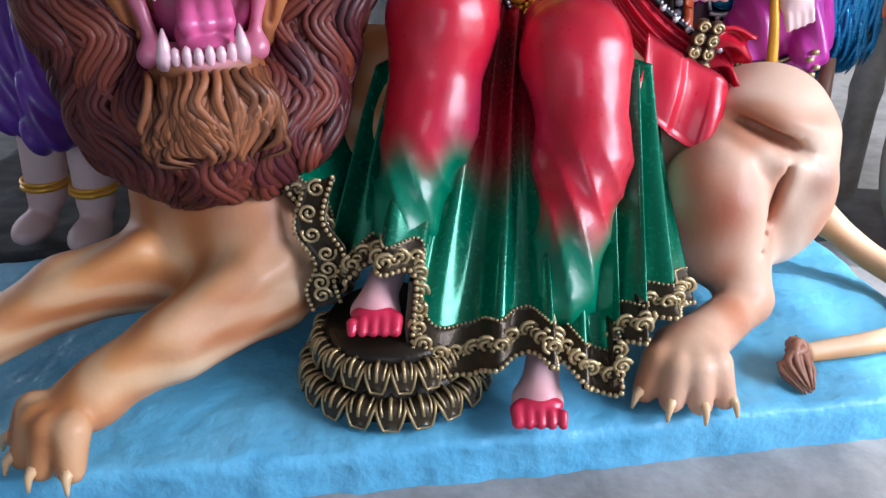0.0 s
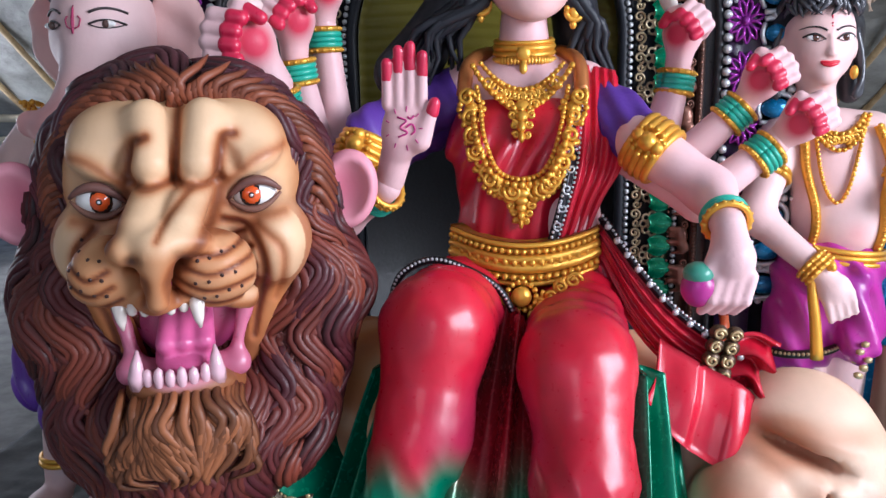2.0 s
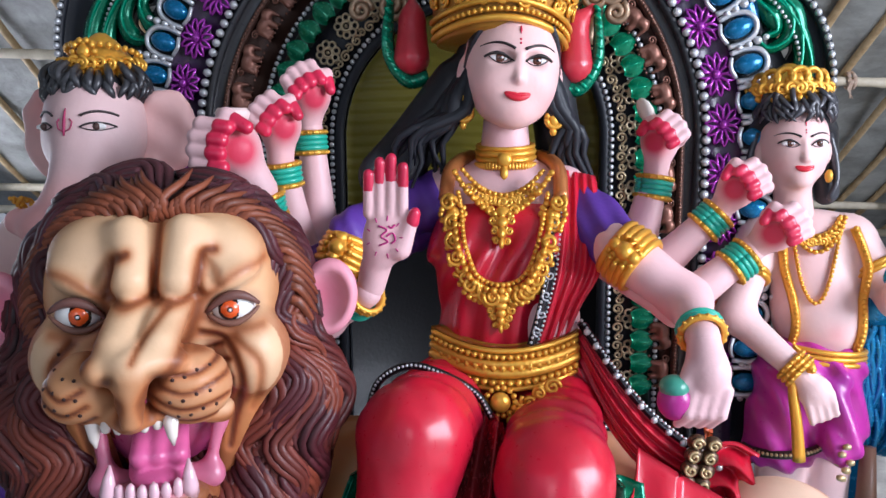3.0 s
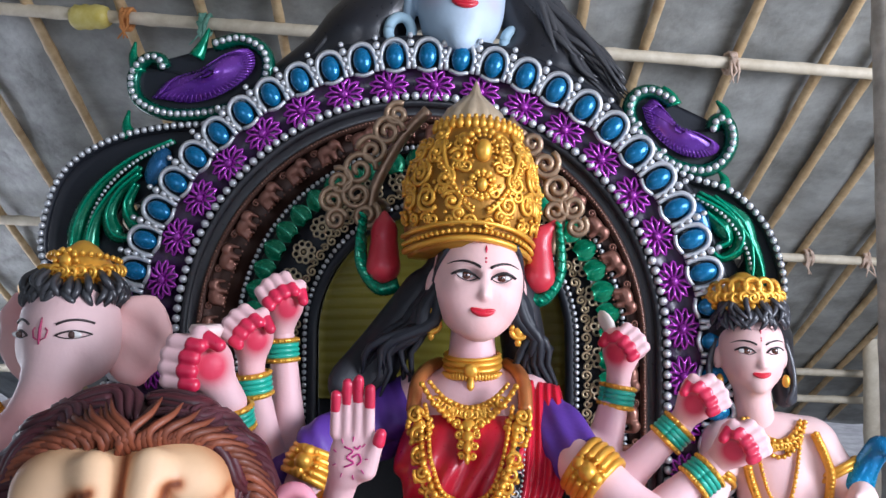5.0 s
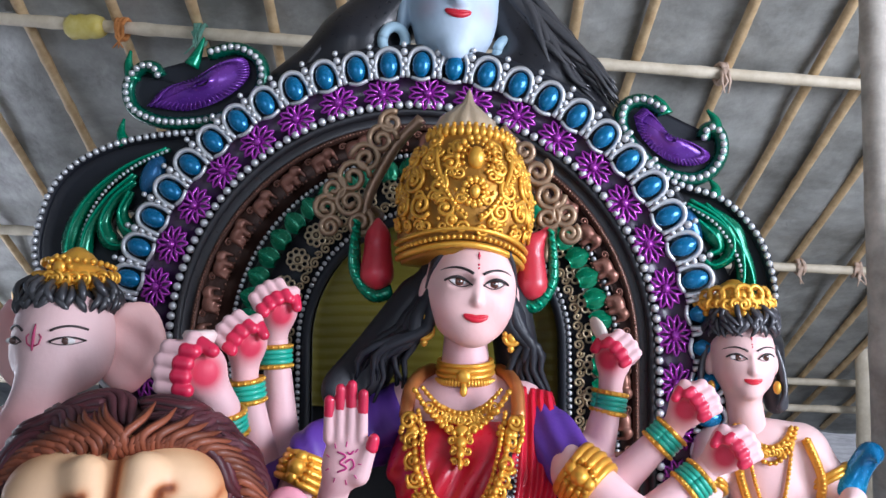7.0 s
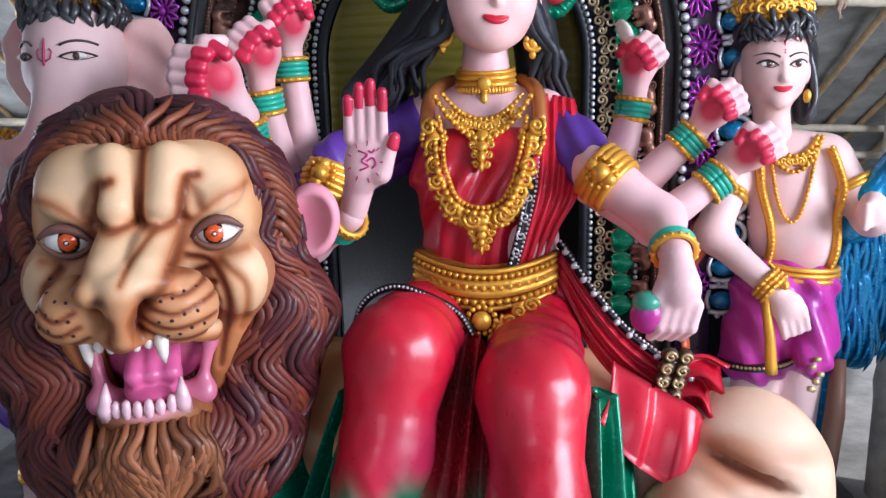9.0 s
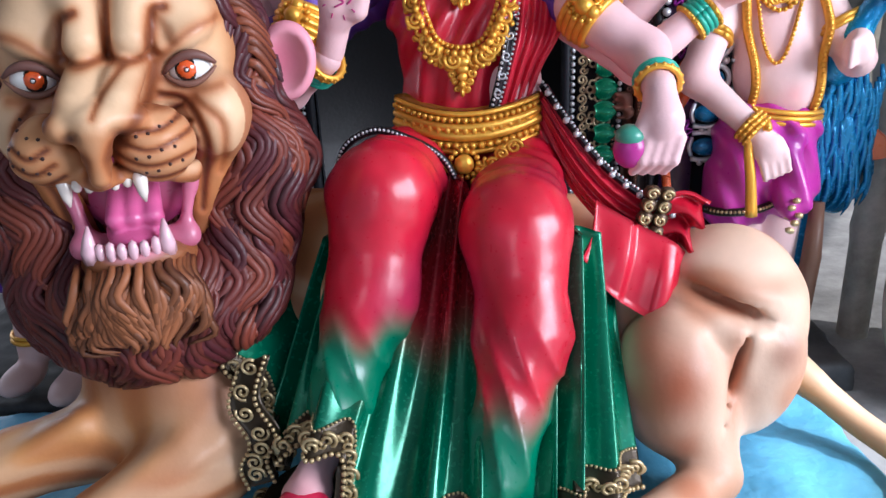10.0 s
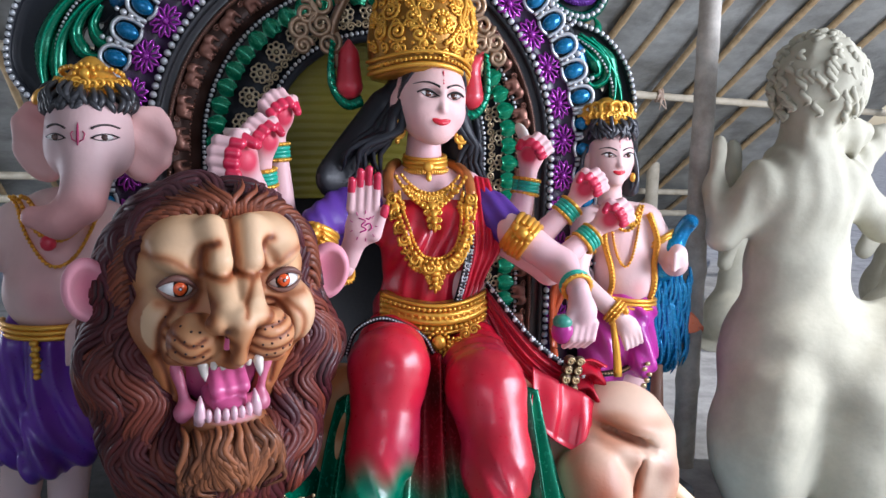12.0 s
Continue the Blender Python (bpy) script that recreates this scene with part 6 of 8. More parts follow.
C1, C2, C3, C4 = (-0.033, 1.317), (-0.022, 1.340), (0.009, 1.342), (0.042, 1.351)
INK = (0.012, 0.014, 0.020)
s = Sculpt()
a, b = ring_path(*C1, 0.885, 2.345), ring_path(*C4, 0.36, 2.40)
s.sheet(np.array([a, b]), INK, MA, 0.04, (0, 1, 0))
# near-black sheet set behind the open middle, standing in for the gap's shade
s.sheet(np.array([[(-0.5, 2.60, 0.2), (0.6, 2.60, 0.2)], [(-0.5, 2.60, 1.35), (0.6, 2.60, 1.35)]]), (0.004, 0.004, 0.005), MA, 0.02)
band(C1, 0.875, 2.33, C1, 0.80, 2.315, INK, MA)
band(C1, 0.80, 2.32, C2, 0.70, 2.325, (0.035, 0.012, 0.05), SA)
band(C2, 0.675, 2.335, C2, 0.635, 2.345, (0.03, 0.03, 0.035), SA)
band(C2, 0.63, 2.35, C3, 0.565, 2.36, (0.06, 0.028, 0.02), ME)
band(C3, 0.54, 2.36, C3, 0.49, 2.37, (0.01, 0.03, 0.02), SA)
band(C3, 0.49, 2.37, C4, 0.40, 2.38, INK, MA)
s.tube(ring_path(*C2, 0.677, 2.325), 0.012, (0.03, 0.03, 0.035), SA, 8)
s.tube(ring_path(*C2, 0.634, 2.335), 0.010, (0.12, 0.06, 0.045), ME, 8)
s.tube(ring_path(*C4, 0.372, 2.365), 0.016, INK, MA, 8)
s.tube(ring_path(*C1, 0.885, 2.335), 0.014, INK, MA, 8)
arch_part(s, "back_panel", "black moulded arch panel in stepped rings")


# pleated olive cloth in the middle
s = Sculpt()
rows = []
for t in np.linspace(0, 1, 70):
    z = 1.16 + (1.351 + 0.36 - 1.16) * t
    half = 0.37 if z < 1.351 else math.sqrt(max(0.37 ** 2 - (z - 1.351) ** 2, 1e-4))
    rows.append([(0.042 + half * q, 2.42 + 0.0025 * math.sin(t * 110 + 1.5 * math.sin(q * 3)), z) for q in np.linspace(-1, 1, 24)])
s.sheet(np.array(rows), lambda p: mix((0.17, 0.145, 0.012), (0.09, 0.075, 0.008), 0.5 + 0.5 * blotch(p, 18)), MA, 0.006)
arch_part(s, "cloth_panel", "pleated olive-yellow cloth panel")

# one of each ornament, in the plane x-z with z outward, then copies
def ornament(build, name):
    s = Sculpt()
    build(s)
    return s.mesh(name, PAINTS)


def gem_build(s):
    s.ball((0, -0.012, 0.0), (0.026, 0.020, 0.037), (0.005, 0.15, 0.33), PE, 16)


def setting_build(s):
    p = spline([(-0.036, -0.004, -0.036), (-0.039, -0.008, 0.0), (-0.028, -0.012, 0.034), (0, -0.014, 0.047), (0.028, -0.012, 0.034), (0.039, -0.008, 0.0), (0.036, -0.004, -0.036)], 26)
    s.tube(p, 0.0075, SILVER, ME, 7)
    s.tube(spline([(-0.026, -0.008, -0.036), (0, -0.014, -0.044), (0.026, -0.008, -0.036)], 9), 0.006, SILVER, ME, 6)
    for x, z, r in ((0.047, 0.036, 0.0115), (0.047, 0.012, 0.010), (0.047, -0.012, 0.009), (0.047, 0.058, 0.0085)):
        s.ball((x, -0.010, z), r, SILVER, ME, 8)


def flower_build(s):
    for t in np.linspace(0, 2 * math.pi, 11, endpoint=False):
        o = V(math.cos(t) * 1.25, 0, math.sin(t))
        w = V(-math.sin(t), 0, math.cos(t))
        s.tube(spline([o * 0.008, o * 0.026 + w * 0.008 + V(0, -0.012, 0), o * 0.045 + V(0, -0.004, 0), o * 0.026 - w * 0.008 + V(0, -0.012, 0), o * 0.008], 15), 0.0036, (0.42, 0.05, 0.46), PE, 6)
    s.ball((0, -0.012, 0), (0.013, 0.010, 0.011), (0.34, 0.04, 0.38), PE, 10)
    s.ball((0, 0.002, 0), (0.05, 0.006, 0.038), (0.05, 0.008, 0.07), SA, 16)


def leaf_build(s):
    g = []
    for t in np.linspace(0, 1, 9):
        w = 0.027 * math.sin(math.pi * (0.12 + 0.85 * t)) ** 0.8
        g.append([(w * q, -0.014 * (1 - q * q) - 0.004, -0.026 + 0.056 * t) for q in np.linspace(-1, 1, 7)])
    s.sheet(np.array(g), (0.0, 0.20, 0.09), PE, 0.006)
    for sx in (-1, 1):
        s.tube([(0, -0.02, 0.022), (sx * 0.015, -0.016, 0.0), (sx * 0.013, -0.014, -0.02)], 0.0035, (0.0, 0.26, 0.13), PE, 6)
    s.tube([(0, -0.02, 0.024), (0, -0.022, 0.0), (0, -0.018, -0.022)], 0.0035, (0.0, 0.26, 0.13), PE, 6)


def rosette_build(s):
    for t in np.linspace(0, 2 * math.pi, 8, endpoint=False):
        s.ring((0.024 * math.cos(t), -0.006, 0.024 * math.sin(t)), (0, 1, 0), 0.0095, 0.0034, (0.55, 0.44, 0.28), ME, 12)
    s.ring((0, -0.008, 0), (0, 1, 0), 0.0125, 0.004, (0.55, 0.44, 0.28), ME, 14)
    s.ball((0, -0.008, 0), 0.006, (0.45, 0.36, 0.22), ME, 8)


def scrollwork_build(s):
    s.tube(scroll((-0.010, -0.006, 0), 0.016, 1.5, 0.0, 1, 20), 0.0035, (0.52, 0.40, 0.24), ME, 6)
    s.tube(scroll((0.016, -0.006, 0.004), 0.012, 1.3, 2.0, -1, 18), 0.0033, (0.52, 0.40, 0.24), ME, 6)


def plaque_build(s):
    """A copper plaque with a rounded beast in relief."""
    cu = (0.27, 0.12, 0.085)
    s.solid(Solid([egg((0, 0, 0.004), (0.030, 0.018, 0.020), k=0.01), egg((0.030, -0.004, 0.012), (0.016, 0.016, 0.017), k=0.008), cone((0.042, -0.008, 0.008), (0.046, -0.004, -0.020), 0.007, 0.004, 0.006), egg((0.024, -0.014, 0.010), (0.010, 0.006, 0.014), k=0.003),
                   cone((-0.018, -0.004, -0.004), (-0.020, -0.002, -0.026), 0.010, 0.009, 0.006), cone((-0.004, -0.002, -0.004), (-0.004, 0, -0.026), 0.009, 0.008, 0.006), cone((0.016, -0.004, -0.004), (0.017, -0.002, -0.026), 0.010, 0.009, 0.006)], 0.0035), cu, ME)
    s.tube(scroll((-0.034, -0.004, 0.012), 0.012, 1.4, 0, 1, 16), 0.003, cu, ME, 5)
    for k in range(7):
        s.ball((-0.04 + 0.0133 * k, -0.002, -0.034), 0.004, cu, ME, 6)


def place(me, name, c, r, y, spacing, start=0.0, scale=1.0, child=None, squash=1.0):
    length = ring_len(c[1], r)
    n = int((length - 0.3) / spacing)
    for i in range(n):
        p, o = ring_at(*c, r, 0.15 + start + i * (length - 0.3) / n)
        m = Matrix(((o[2], 0, o[0], p[0]), (0, 1, 0, y), (-o[0], 0, o[2], p[2]), (0, 0, 0, 1))) @ Matrix.Diagonal((scale, scale, scale * squash, 1))
        ob = new(name, me)
        ob.parent, ob.matrix_parent_inverse, ob.matrix_basis = arch, ARCH_M, m
        if child:
            k = new(child[0], child[1])
            k.parent = ob


gem_me, set_me = ornament(gem_build, "gem"), ornament(setting_build, "setting")
place(gem_me, "gem", C1, 0.828, 2.305, 0.0935, child=("setting", set_me))
place(ornament(flower_build, "flower"), "flower", C1, 0.748, 2.312, 0.130)
bead_me = ornament(lambda s: s.ball((0, 0, 0), (0.0125, 0.012, 0.0125), SILVER, ME, 8), "bead")
place(bead_me, "bead", C2, 0.693, 2.308, 0.0285)
place(ornament(plaque_build, "plaque"), "plaque", C2, 0.598, 2.338, 0.105, squash=0.95)
place(ornament(leaf_build, "leaf"), "leaf", C3, 0.512, 2.350, 0.062)
place(ornament(rosette_build, "rosette"), "rosette", C4, 0.462, 2.362, 0.088, start=0.02)
place(ornament(scrollwork_build, "scrollwork"), "scrollwork", C4, 0.415, 2.368, 0.052)
s = Sculpt()
s.beads(ring_path(*C3, 0.551, 2.340, 300), 0.0078, 0.0175, SILVER, ME)
s.beads(ring_path(*C4, 0.389, 2.352, 300), 0.0078, 0.0185, SILVER, ME)
s.beads(ring_path(*C2, 0.634, 2.325, 300), 0.0045, 0.010, (0.25, 0.12, 0.08), ME)
arch_part(s, "bead_string", "small silver beads in rings", "stuff")


def flat3(pts, y):
    return [(x, y, z) for x, z in pts]


def filled(s, outline, y, thick, colour, mat, bulge=0.0, n=60):
    """A cushion-like plate inside a closed outline in the x-z plane."""
    o = spline(flat3(outline + outline[:1], y), n)[:-1]
    mid = o.mean(0)
    rings = np.array([mid + (o - mid) * k + V(0, -bulge * (1 - k * k), 0) for k in (1.0, 0.85, 0.65, 0.4, 0.15)])
    rings = np.concatenate([rings, rings[:, :1]], 1)
    s.sheet(rings, colour, mat, thick, (0, 1, 0))


WINGS = ((
    [(-0.88, 1.36), (-1.0, 1.43), (-1.124, 1.571), (-1.112, 1.734), (-1.045, 1.85), (-0.914, 1.924), (-0.762, 1.956), (-0.61, 1.963)],
    [[(-1.02, 1.50), (-1.03, 1.60), (-1.01, 1.70), (-0.95, 1.79), (-0.85, 1.865), (-0.73, 1.915)], [(-0.97, 1.47), (-0.985, 1.58), (-0.97, 1.68), (-0.91, 1.77), (-0.83, 1.84)],
     [(-0.845, 1.63), (-0.90, 1.64), (-0.925, 1.70), (-0.89, 1.77), (-0.83, 1.82)], [(-0.80, 1.66), (-0.85, 1.68), (-0.87, 1.73), (-0.84, 1.79)]],
    (-0.78, 1.84, -25),
    [(-0.77, 2.135), (-0.785, 2.16), (-0.815, 2.165), (-0.845, 2.145), (-0.866, 2.103), (-0.848, 2.04), (-0.765, 1.999), (-0.645, 1.997), (-0.528, 2.026), (-0.464, 2.096), (-0.467, 2.173), (-0.537, 2.214), (-0.622, 2.199)],
    [(-0.80, 2.045), (-0.75, 2.095), (-0.66, 2.125), (-0.58, 2.17), (-0.51, 2.18), (-0.50, 2.125), (-0.57, 2.065), (-0.68, 2.03)],
    [((-0.851, 2.12), (-0.868, 2.17), (-0.862, 2.215)), ((-0.675, 2.165), (-0.655, 2.205), (-0.638, 2.25)), ((-0.868, 1.93), (-0.885, 1.965), (-0.878, 2.01))],
    (-0.66, 2.10)), (
    [(0.66, 1.84), (0.731, 1.800), (0.852, 1.755), (0.938, 1.662), (0.977, 1.555), (0.981, 1.465), (0.936, 1.376), (0.86, 1.33)],
    [[(0.75, 1.745), (0.84, 1.69), (0.90, 1.61), (0.925, 1.52), (0.915, 1.42)], [(0.76, 1.755), (0.83, 1.71), (0.872, 1.65), (0.865, 1.60), (0.82, 1.575), (0.79, 1.595)], [(0.78, 1.70), (0.825, 1.655), (0.835, 1.62), (0.805, 1.605)], [(0.80, 1.745), (0.88, 1.665), (0.90, 1.56), (0.88, 1.46)]],
    (0.755, 1.686, 25),
    [(0.802, 1.93), (0.812, 1.955), (0.835, 1.957), (0.852, 1.93), (0.851, 1.882), (0.818, 1.834), (0.763, 1.816), (0.686, 1.839), (0.618, 1.9), (0.578, 1.973), (0.591, 2.027), (0.639, 2.041), (0.693, 2.012)],
    [(0.612, 1.995), (0.63, 1.94), (0.68, 1.885), (0.74, 1.855), (0.80, 1.86), (0.815, 1.885), (0.77, 1.915), (0.71, 1.94), (0.67, 1.985), (0.64, 2.015)],
    [((0.835, 1.945), (0.838, 1.98), (0.815, 2.012)), ((0.70, 2.0), (0.69, 2.03), (0.67, 2.055)), ((0.828, 1.765), (0.835, 1.79), (0.820, 1.815))],
    (0.70, 1.94)))
for edge, swirls, gem, loop, purple, tips, mid in WINGS:
    wing = Sculpt()
    inner = [(C1[0] + 0.86 * math.cos(a), C1[1] + 0.86 * math.sin(a)) for a in (np.linspace(2.38, 3.05, 6) if edge[0][0] < 0 else np.linspace(0.02, 0.72, 6))]
    filled(wing, edge + (inner if edge[0][0] < 0 else inner[:0]), 2.345, -0.03, INK, MA)
    wing.tube(spline(flat3(edge, 2.33), 60), 0.013, INK, MA, 8)
    for n, q in enumerate(swirls):
        wing.tube(spline(flat3(q, 2.325), 30), np.interp(np.linspace(0, 1, 30), [0, 0.3, 1], [0.007, 0.028, 0.007]), (0.0, 0.15, 0.075), PE, 8)
        wing.tube(spline(flat3(q, 2.302), 30), 0.005, (0.0, 0.28, 0.15), PE, 6)
    wing.ball((gem[0], 2.325, gem[1]), (0.035, 0.022, 0.062), (0.02, 0.13, 0.30), PE, 18, (0, -gem[2], 0))
    wing.beads(spline(flat3(edge, 2.315), 140), 0.0098, 0.0225, SILVER, ME, 8)
    wing.beads(spline(flat3([(x + (mid[0] - x) * 0.12, z - 0.0 + (1.75 - z) * 0.02) for x, z in swirls[0]], 2.305), 80), 0.006, 0.0145, SILVER, ME, 6)
    arch_part(wing, "wing", "black scrolled side wing with green swirls and silver beads")
    pais = Sculpt()
    filled(pais, loop[3:], 2.345, -0.03, INK, MA)
    pais.tube(spline(flat3(loop, 2.335), 70), 0.020, (0.0, 0.10, 0.06), PE, 8)
    filled(pais, purple, 2.33, -0.01, lambda p: mix((0.10, 0.02, 0.26), (0.22, 0.06, 0.42), soft(blotch(p, 30), -0.2, 0.8)), PE, 0.028)
    for q in tips:
        pais.tube(spline(flat3(q, 2.335), 12), np.linspace(0.024, 0.004, 12), (0.0, 0.20, 0.10), PE, 8)
    cx, cz = np.mean(purple, 0)
    for t in spline(flat3(purple + purple[:1], 2.322), 60)[:-1]:
        v = V(t[0] - cx, 0, t[2] - cz)
        pais.tube([t, t - v * 0.22 + V(0, -0.014, 0)], [0.003, 0.001], (0.20, 0.05, 0.40), PE, 5)
    pais.beads(spline(flat3(loop, 2.316), 160), 0.0098, 0.0205, SILVER, ME, 8)
    arch_part(pais, "paisley", "purple paisley cushion ringed with silver beads")
# bronze scrollwork beside the crown
s = Sculpt()
for x, z, r, a, h in ((-0.095, 1.80, 0.038, 0, 1), (-0.145, 1.77, 0.030, 2, -1), (-0.165, 1.72, 0.028, 1, 1), (-0.06, 1.85, 0.034, 3, -1), (-0.02, 1.90, 0.034, 0, 1), (0.005, 1.945, 0.026, 1, 1), (-0.10, 1.735, 0.032, 2, 1), (-0.075, 1.68, 0.03, 1, -1), (-0.155, 1.67, 0.024, 0, 1),
                      (0.345, 1.75, 0.032, 0, -1), (0.385, 1.70, 0.028, 2, 1), (0.34, 1.69, 0.026, 1, -1), (0.315, 1.81, 0.03, 1, -1), (0.395, 1.65, 0.022, 1, -1), (0.28, 1.865, 0.028, 2, 1)):
    s.tube(scroll((x - (0.055 if x < 0.1 else -0.02), 2.14, z), r * 1.25, 1.7, a, h, 26), 0.0085, (0.36, 0.24, 0.15), ME, 7)
s.tube(spline([(-0.09, 2.16, 1.60), (-0.12, 2.16, 1.72), (-0.05, 2.16, 1.87), (0.03, 2.16, 1.96)], 24), 0.016, (0.30, 0.19, 0.12), ME, 8)
s.tube(spline([(0.35, 2.16, 1.58), (0.37, 2.16, 1.70), (0.30, 2.16, 1.85), (0.24, 2.16, 1.93)], 24), 0.016, (0.30, 0.19, 0.12), ME, 8)
s.tube([(-0.11, 2.16, 1.72), (-0.11, 2.40, 1.72)], 0.014, (0.2, 0.12, 0.08), ME, 6)
s.tube([(0.365, 2.16, 1.70), (0.365, 2.40, 1.70)], 0.014, (0.2, 0.12, 0.08), ME, 6)
arch_part(s, "crest_scroll", "bronze scrollwork crest")

# ---- blue-grey bust on top ----
bust = Sculpt()
PALEBLUE = (0.40, 0.53, 0.66)
bface = Solid([egg((0.095, 2.40, 2.36), (0.135, 0.125, 0.165), k=0.04), egg((0.097, 2.36, 2.26), (0.108, 0.10, 0.10), k=0.05), egg((0.097, 2.29, 2.185), (0.036, 0.03, 0.03), k=0.04),
               cone((0.098, 2.285, 2.385), (0.098, 2.255, 2.318), 0.011, 0.017, 0.02), egg((0.098, 2.256, 2.312), (0.019, 0.016, 0.014), k=0.01), egg((0.08, 2.268, 2.309), (0.012, 0.012, 0.009), k=0.008), egg((0.116, 2.268, 2.309), (0.012, 0.012, 0.009), k=0.008),
               egg((0.045, 2.26, 2.388), (0.045, 0.018, 0.018), k=0.02, sign=-1), egg((0.15, 2.26, 2.388), (0.045, 0.018, 0.018), k=0.02, sign=-1),
               cone((0.09, 2.42, 2.22), (0.09, 2.42, 2.08), 0.085, 0.095, 0.04), egg((-0.055, 2.41, 2.31), (0.022, 0.04, 0.07), k=0.015), egg((0.25, 2.41, 2.31), (0.022, 0.04, 0.07), k=0.015)], 0.0055)
bust.solid(bface, lambda p: mix(mix(PALEBLUE, (0.55, 0.64, 0.74), soft(blotch(p, 9), -0.3, 0.8)), (0.50, 0.40, 0.52), np.exp(-((np.abs(p[:, 0] - 0.097) - 0.085) / 0.03) ** 2 - ((p[:, 2] - 2.30) / 0.03) ** 2) * 0.5), MA)
paint_face(bust, bface, 0.097, 2.388, 0.053, 1.38, lips=(0.62, 0.01, 0.03), mouth=-0.078)
for n in range(3):
    for sx in (-1, 1):
        q = [(0.097 + sx * x, bface.front(0.097 + sx * x, 2.468 + 0.014 * n, 2.3)[0] - 0.001, 2.468 + 0.014 * n) for x in np.linspace(0.018, 0.058, 6)]
        bust.tube(q, 0.0026, (0.8, 0.8, 0.8), MA, 5)
y = bface.front(0.097, 2.475, 2.29)[0]
bust.ball((0.097, y - 0.001, 2.478), (0.008, 0.004, 0.020), (0.75, 0.72, 0.70), GL, 12)
bust.ball((0.097, y - 0.004, 2.478), (0.0045, 0.003, 0.010), (0.25, 0.05, 0.02), GL, 10)
for sx, x in ((-1, -0.075), (1, 0.262)):
    bust.ring((x, 2.37, 2.215), (0.2, -1, 0), 0.034, 0.016, (0.36, 0.52, 0.62), MA, 24, 0.042, 8)
turn = np.array(Matrix.Rotation(radians(9), 3, "Z") @ Matrix.Rotation(radians(5), 3, "Y"))
pivot = V(0.092, 2.42, 2.30)
for k in range(len(bust.v)):
    bust.v[k] = (bust.v[k] - pivot) @ turn.T + pivot
bust.solid(Solid([egg((0.09, 2.47, 2.44), (0.165, 0.12, 0.17), k=0.05), cone((-0.03, 2.46, 2.43), (-0.20, 2.44, 2.25), 0.10, 0.11, 0.06), cone((-0.20, 2.43, 2.24), (-0.42, 2.40, 2.12), 0.10, 0.05, 0.06), cone((0.22, 2.46, 2.42), (0.34, 2.43, 2.20), 0.085, 0.075, 0.06), cone((0.34, 2.42, 2.20), (0.53, 2.38, 2.02), 0.06, 0.03, 0.05), cone((-0.2, 2.42, 2.15), (0.35, 2.42, 2.12), 0.08, 0.08, 0.05),
                  egg((0.09, 2.45, 2.60), (0.08, 0.08, 0.09), k=0.06)], 0.01), BLACK, SA)
rng = random.Random(3)
for i in range(130):
    sx = -1 if i % 2 else 1
    f = rng.random()
    a0 = V(0.097 + sx * rng.uniform(0.02, 0.13), 2.36 + 0.06 * f, 2.53 - 0.06 * f)
    a1 = V(0.097 + sx * rng.uniform(0.135, 0.175), 2.37 + 0.05 * f, rng.uniform(2.36, 2.46))
    e = rng.uniform(0.3, 1)
    a2 = V(0.097 + sx * (0.17 + 0.17 * e), 2.36 + 0.06 * f, 2.30 - 0.10 * e + rng.uniform(-0.03, 0.05))
    a3 = V(0.097 + sx * (0.20 + (0.32 if sx < 0 else 0.29) * e), 2.34 + 0.06 * f, 2.20 - 0.16 * e + rng.uniform(-0.04, 0.05))
    bust.tube(spline([a0, a1, a2 + V(0, 0, rng.uniform(-0.035, 0.035)), (a2 + a3) / 2 + V(0, -0.01, rng.uniform(-0.03, 0.03)), a3], 18), 0.0175 * np.sin(np.pi * np.linspace(0.2, 0.97, 18)), BLACK, SA, 6, crest=(0.055, 0.055, 0.06))
for i in range(36):
    sx = -1 if i % 2 else 1
    x = rng.uniform(0.0, 0.1)
    bust.tube(spline([(0.097 + sx * x, 2.335, 2.535 - 0.5 * x * x * 8 * 0.2), (0.097 + sx * (x + 0.01), 2.37, 2.60), (0.097 + sx * x * 0.6, 2.43, 2.67)], 12), 0.010 * np.sin(np.pi * np.linspace(0.2, 0.95, 12)), BLACK, SA, 6, crest=(0.07, 0.07, 0.075))
tagged(bust.object("bust_statue"), "pale blue painted bust with flowing black hair", "statue")

# ---- lotus footrest ----
lotus = empty_thing("lotus_footrest", (-0.095, 1.31, 0.14))
tagged(lotus, "antique gold and black two-tier lotus footrest", "footrest")
LM = Matrix.Translation((0.12, -1.32, -0.14))
s = Sculpt()
s.lathe((-0.12, 1.32, 0), [(0.001, 0.275), (0.13, 0.275), (0.14, 0.26), (0.12, 0.23), (0.15, 0.20), (0.16, 0.17), (0.16, 0.136)], (0.03, 0.022, 0.014), ME, 40)
ob = s.object("core")
ob.parent, ob.matrix_parent_inverse = lotus, LM


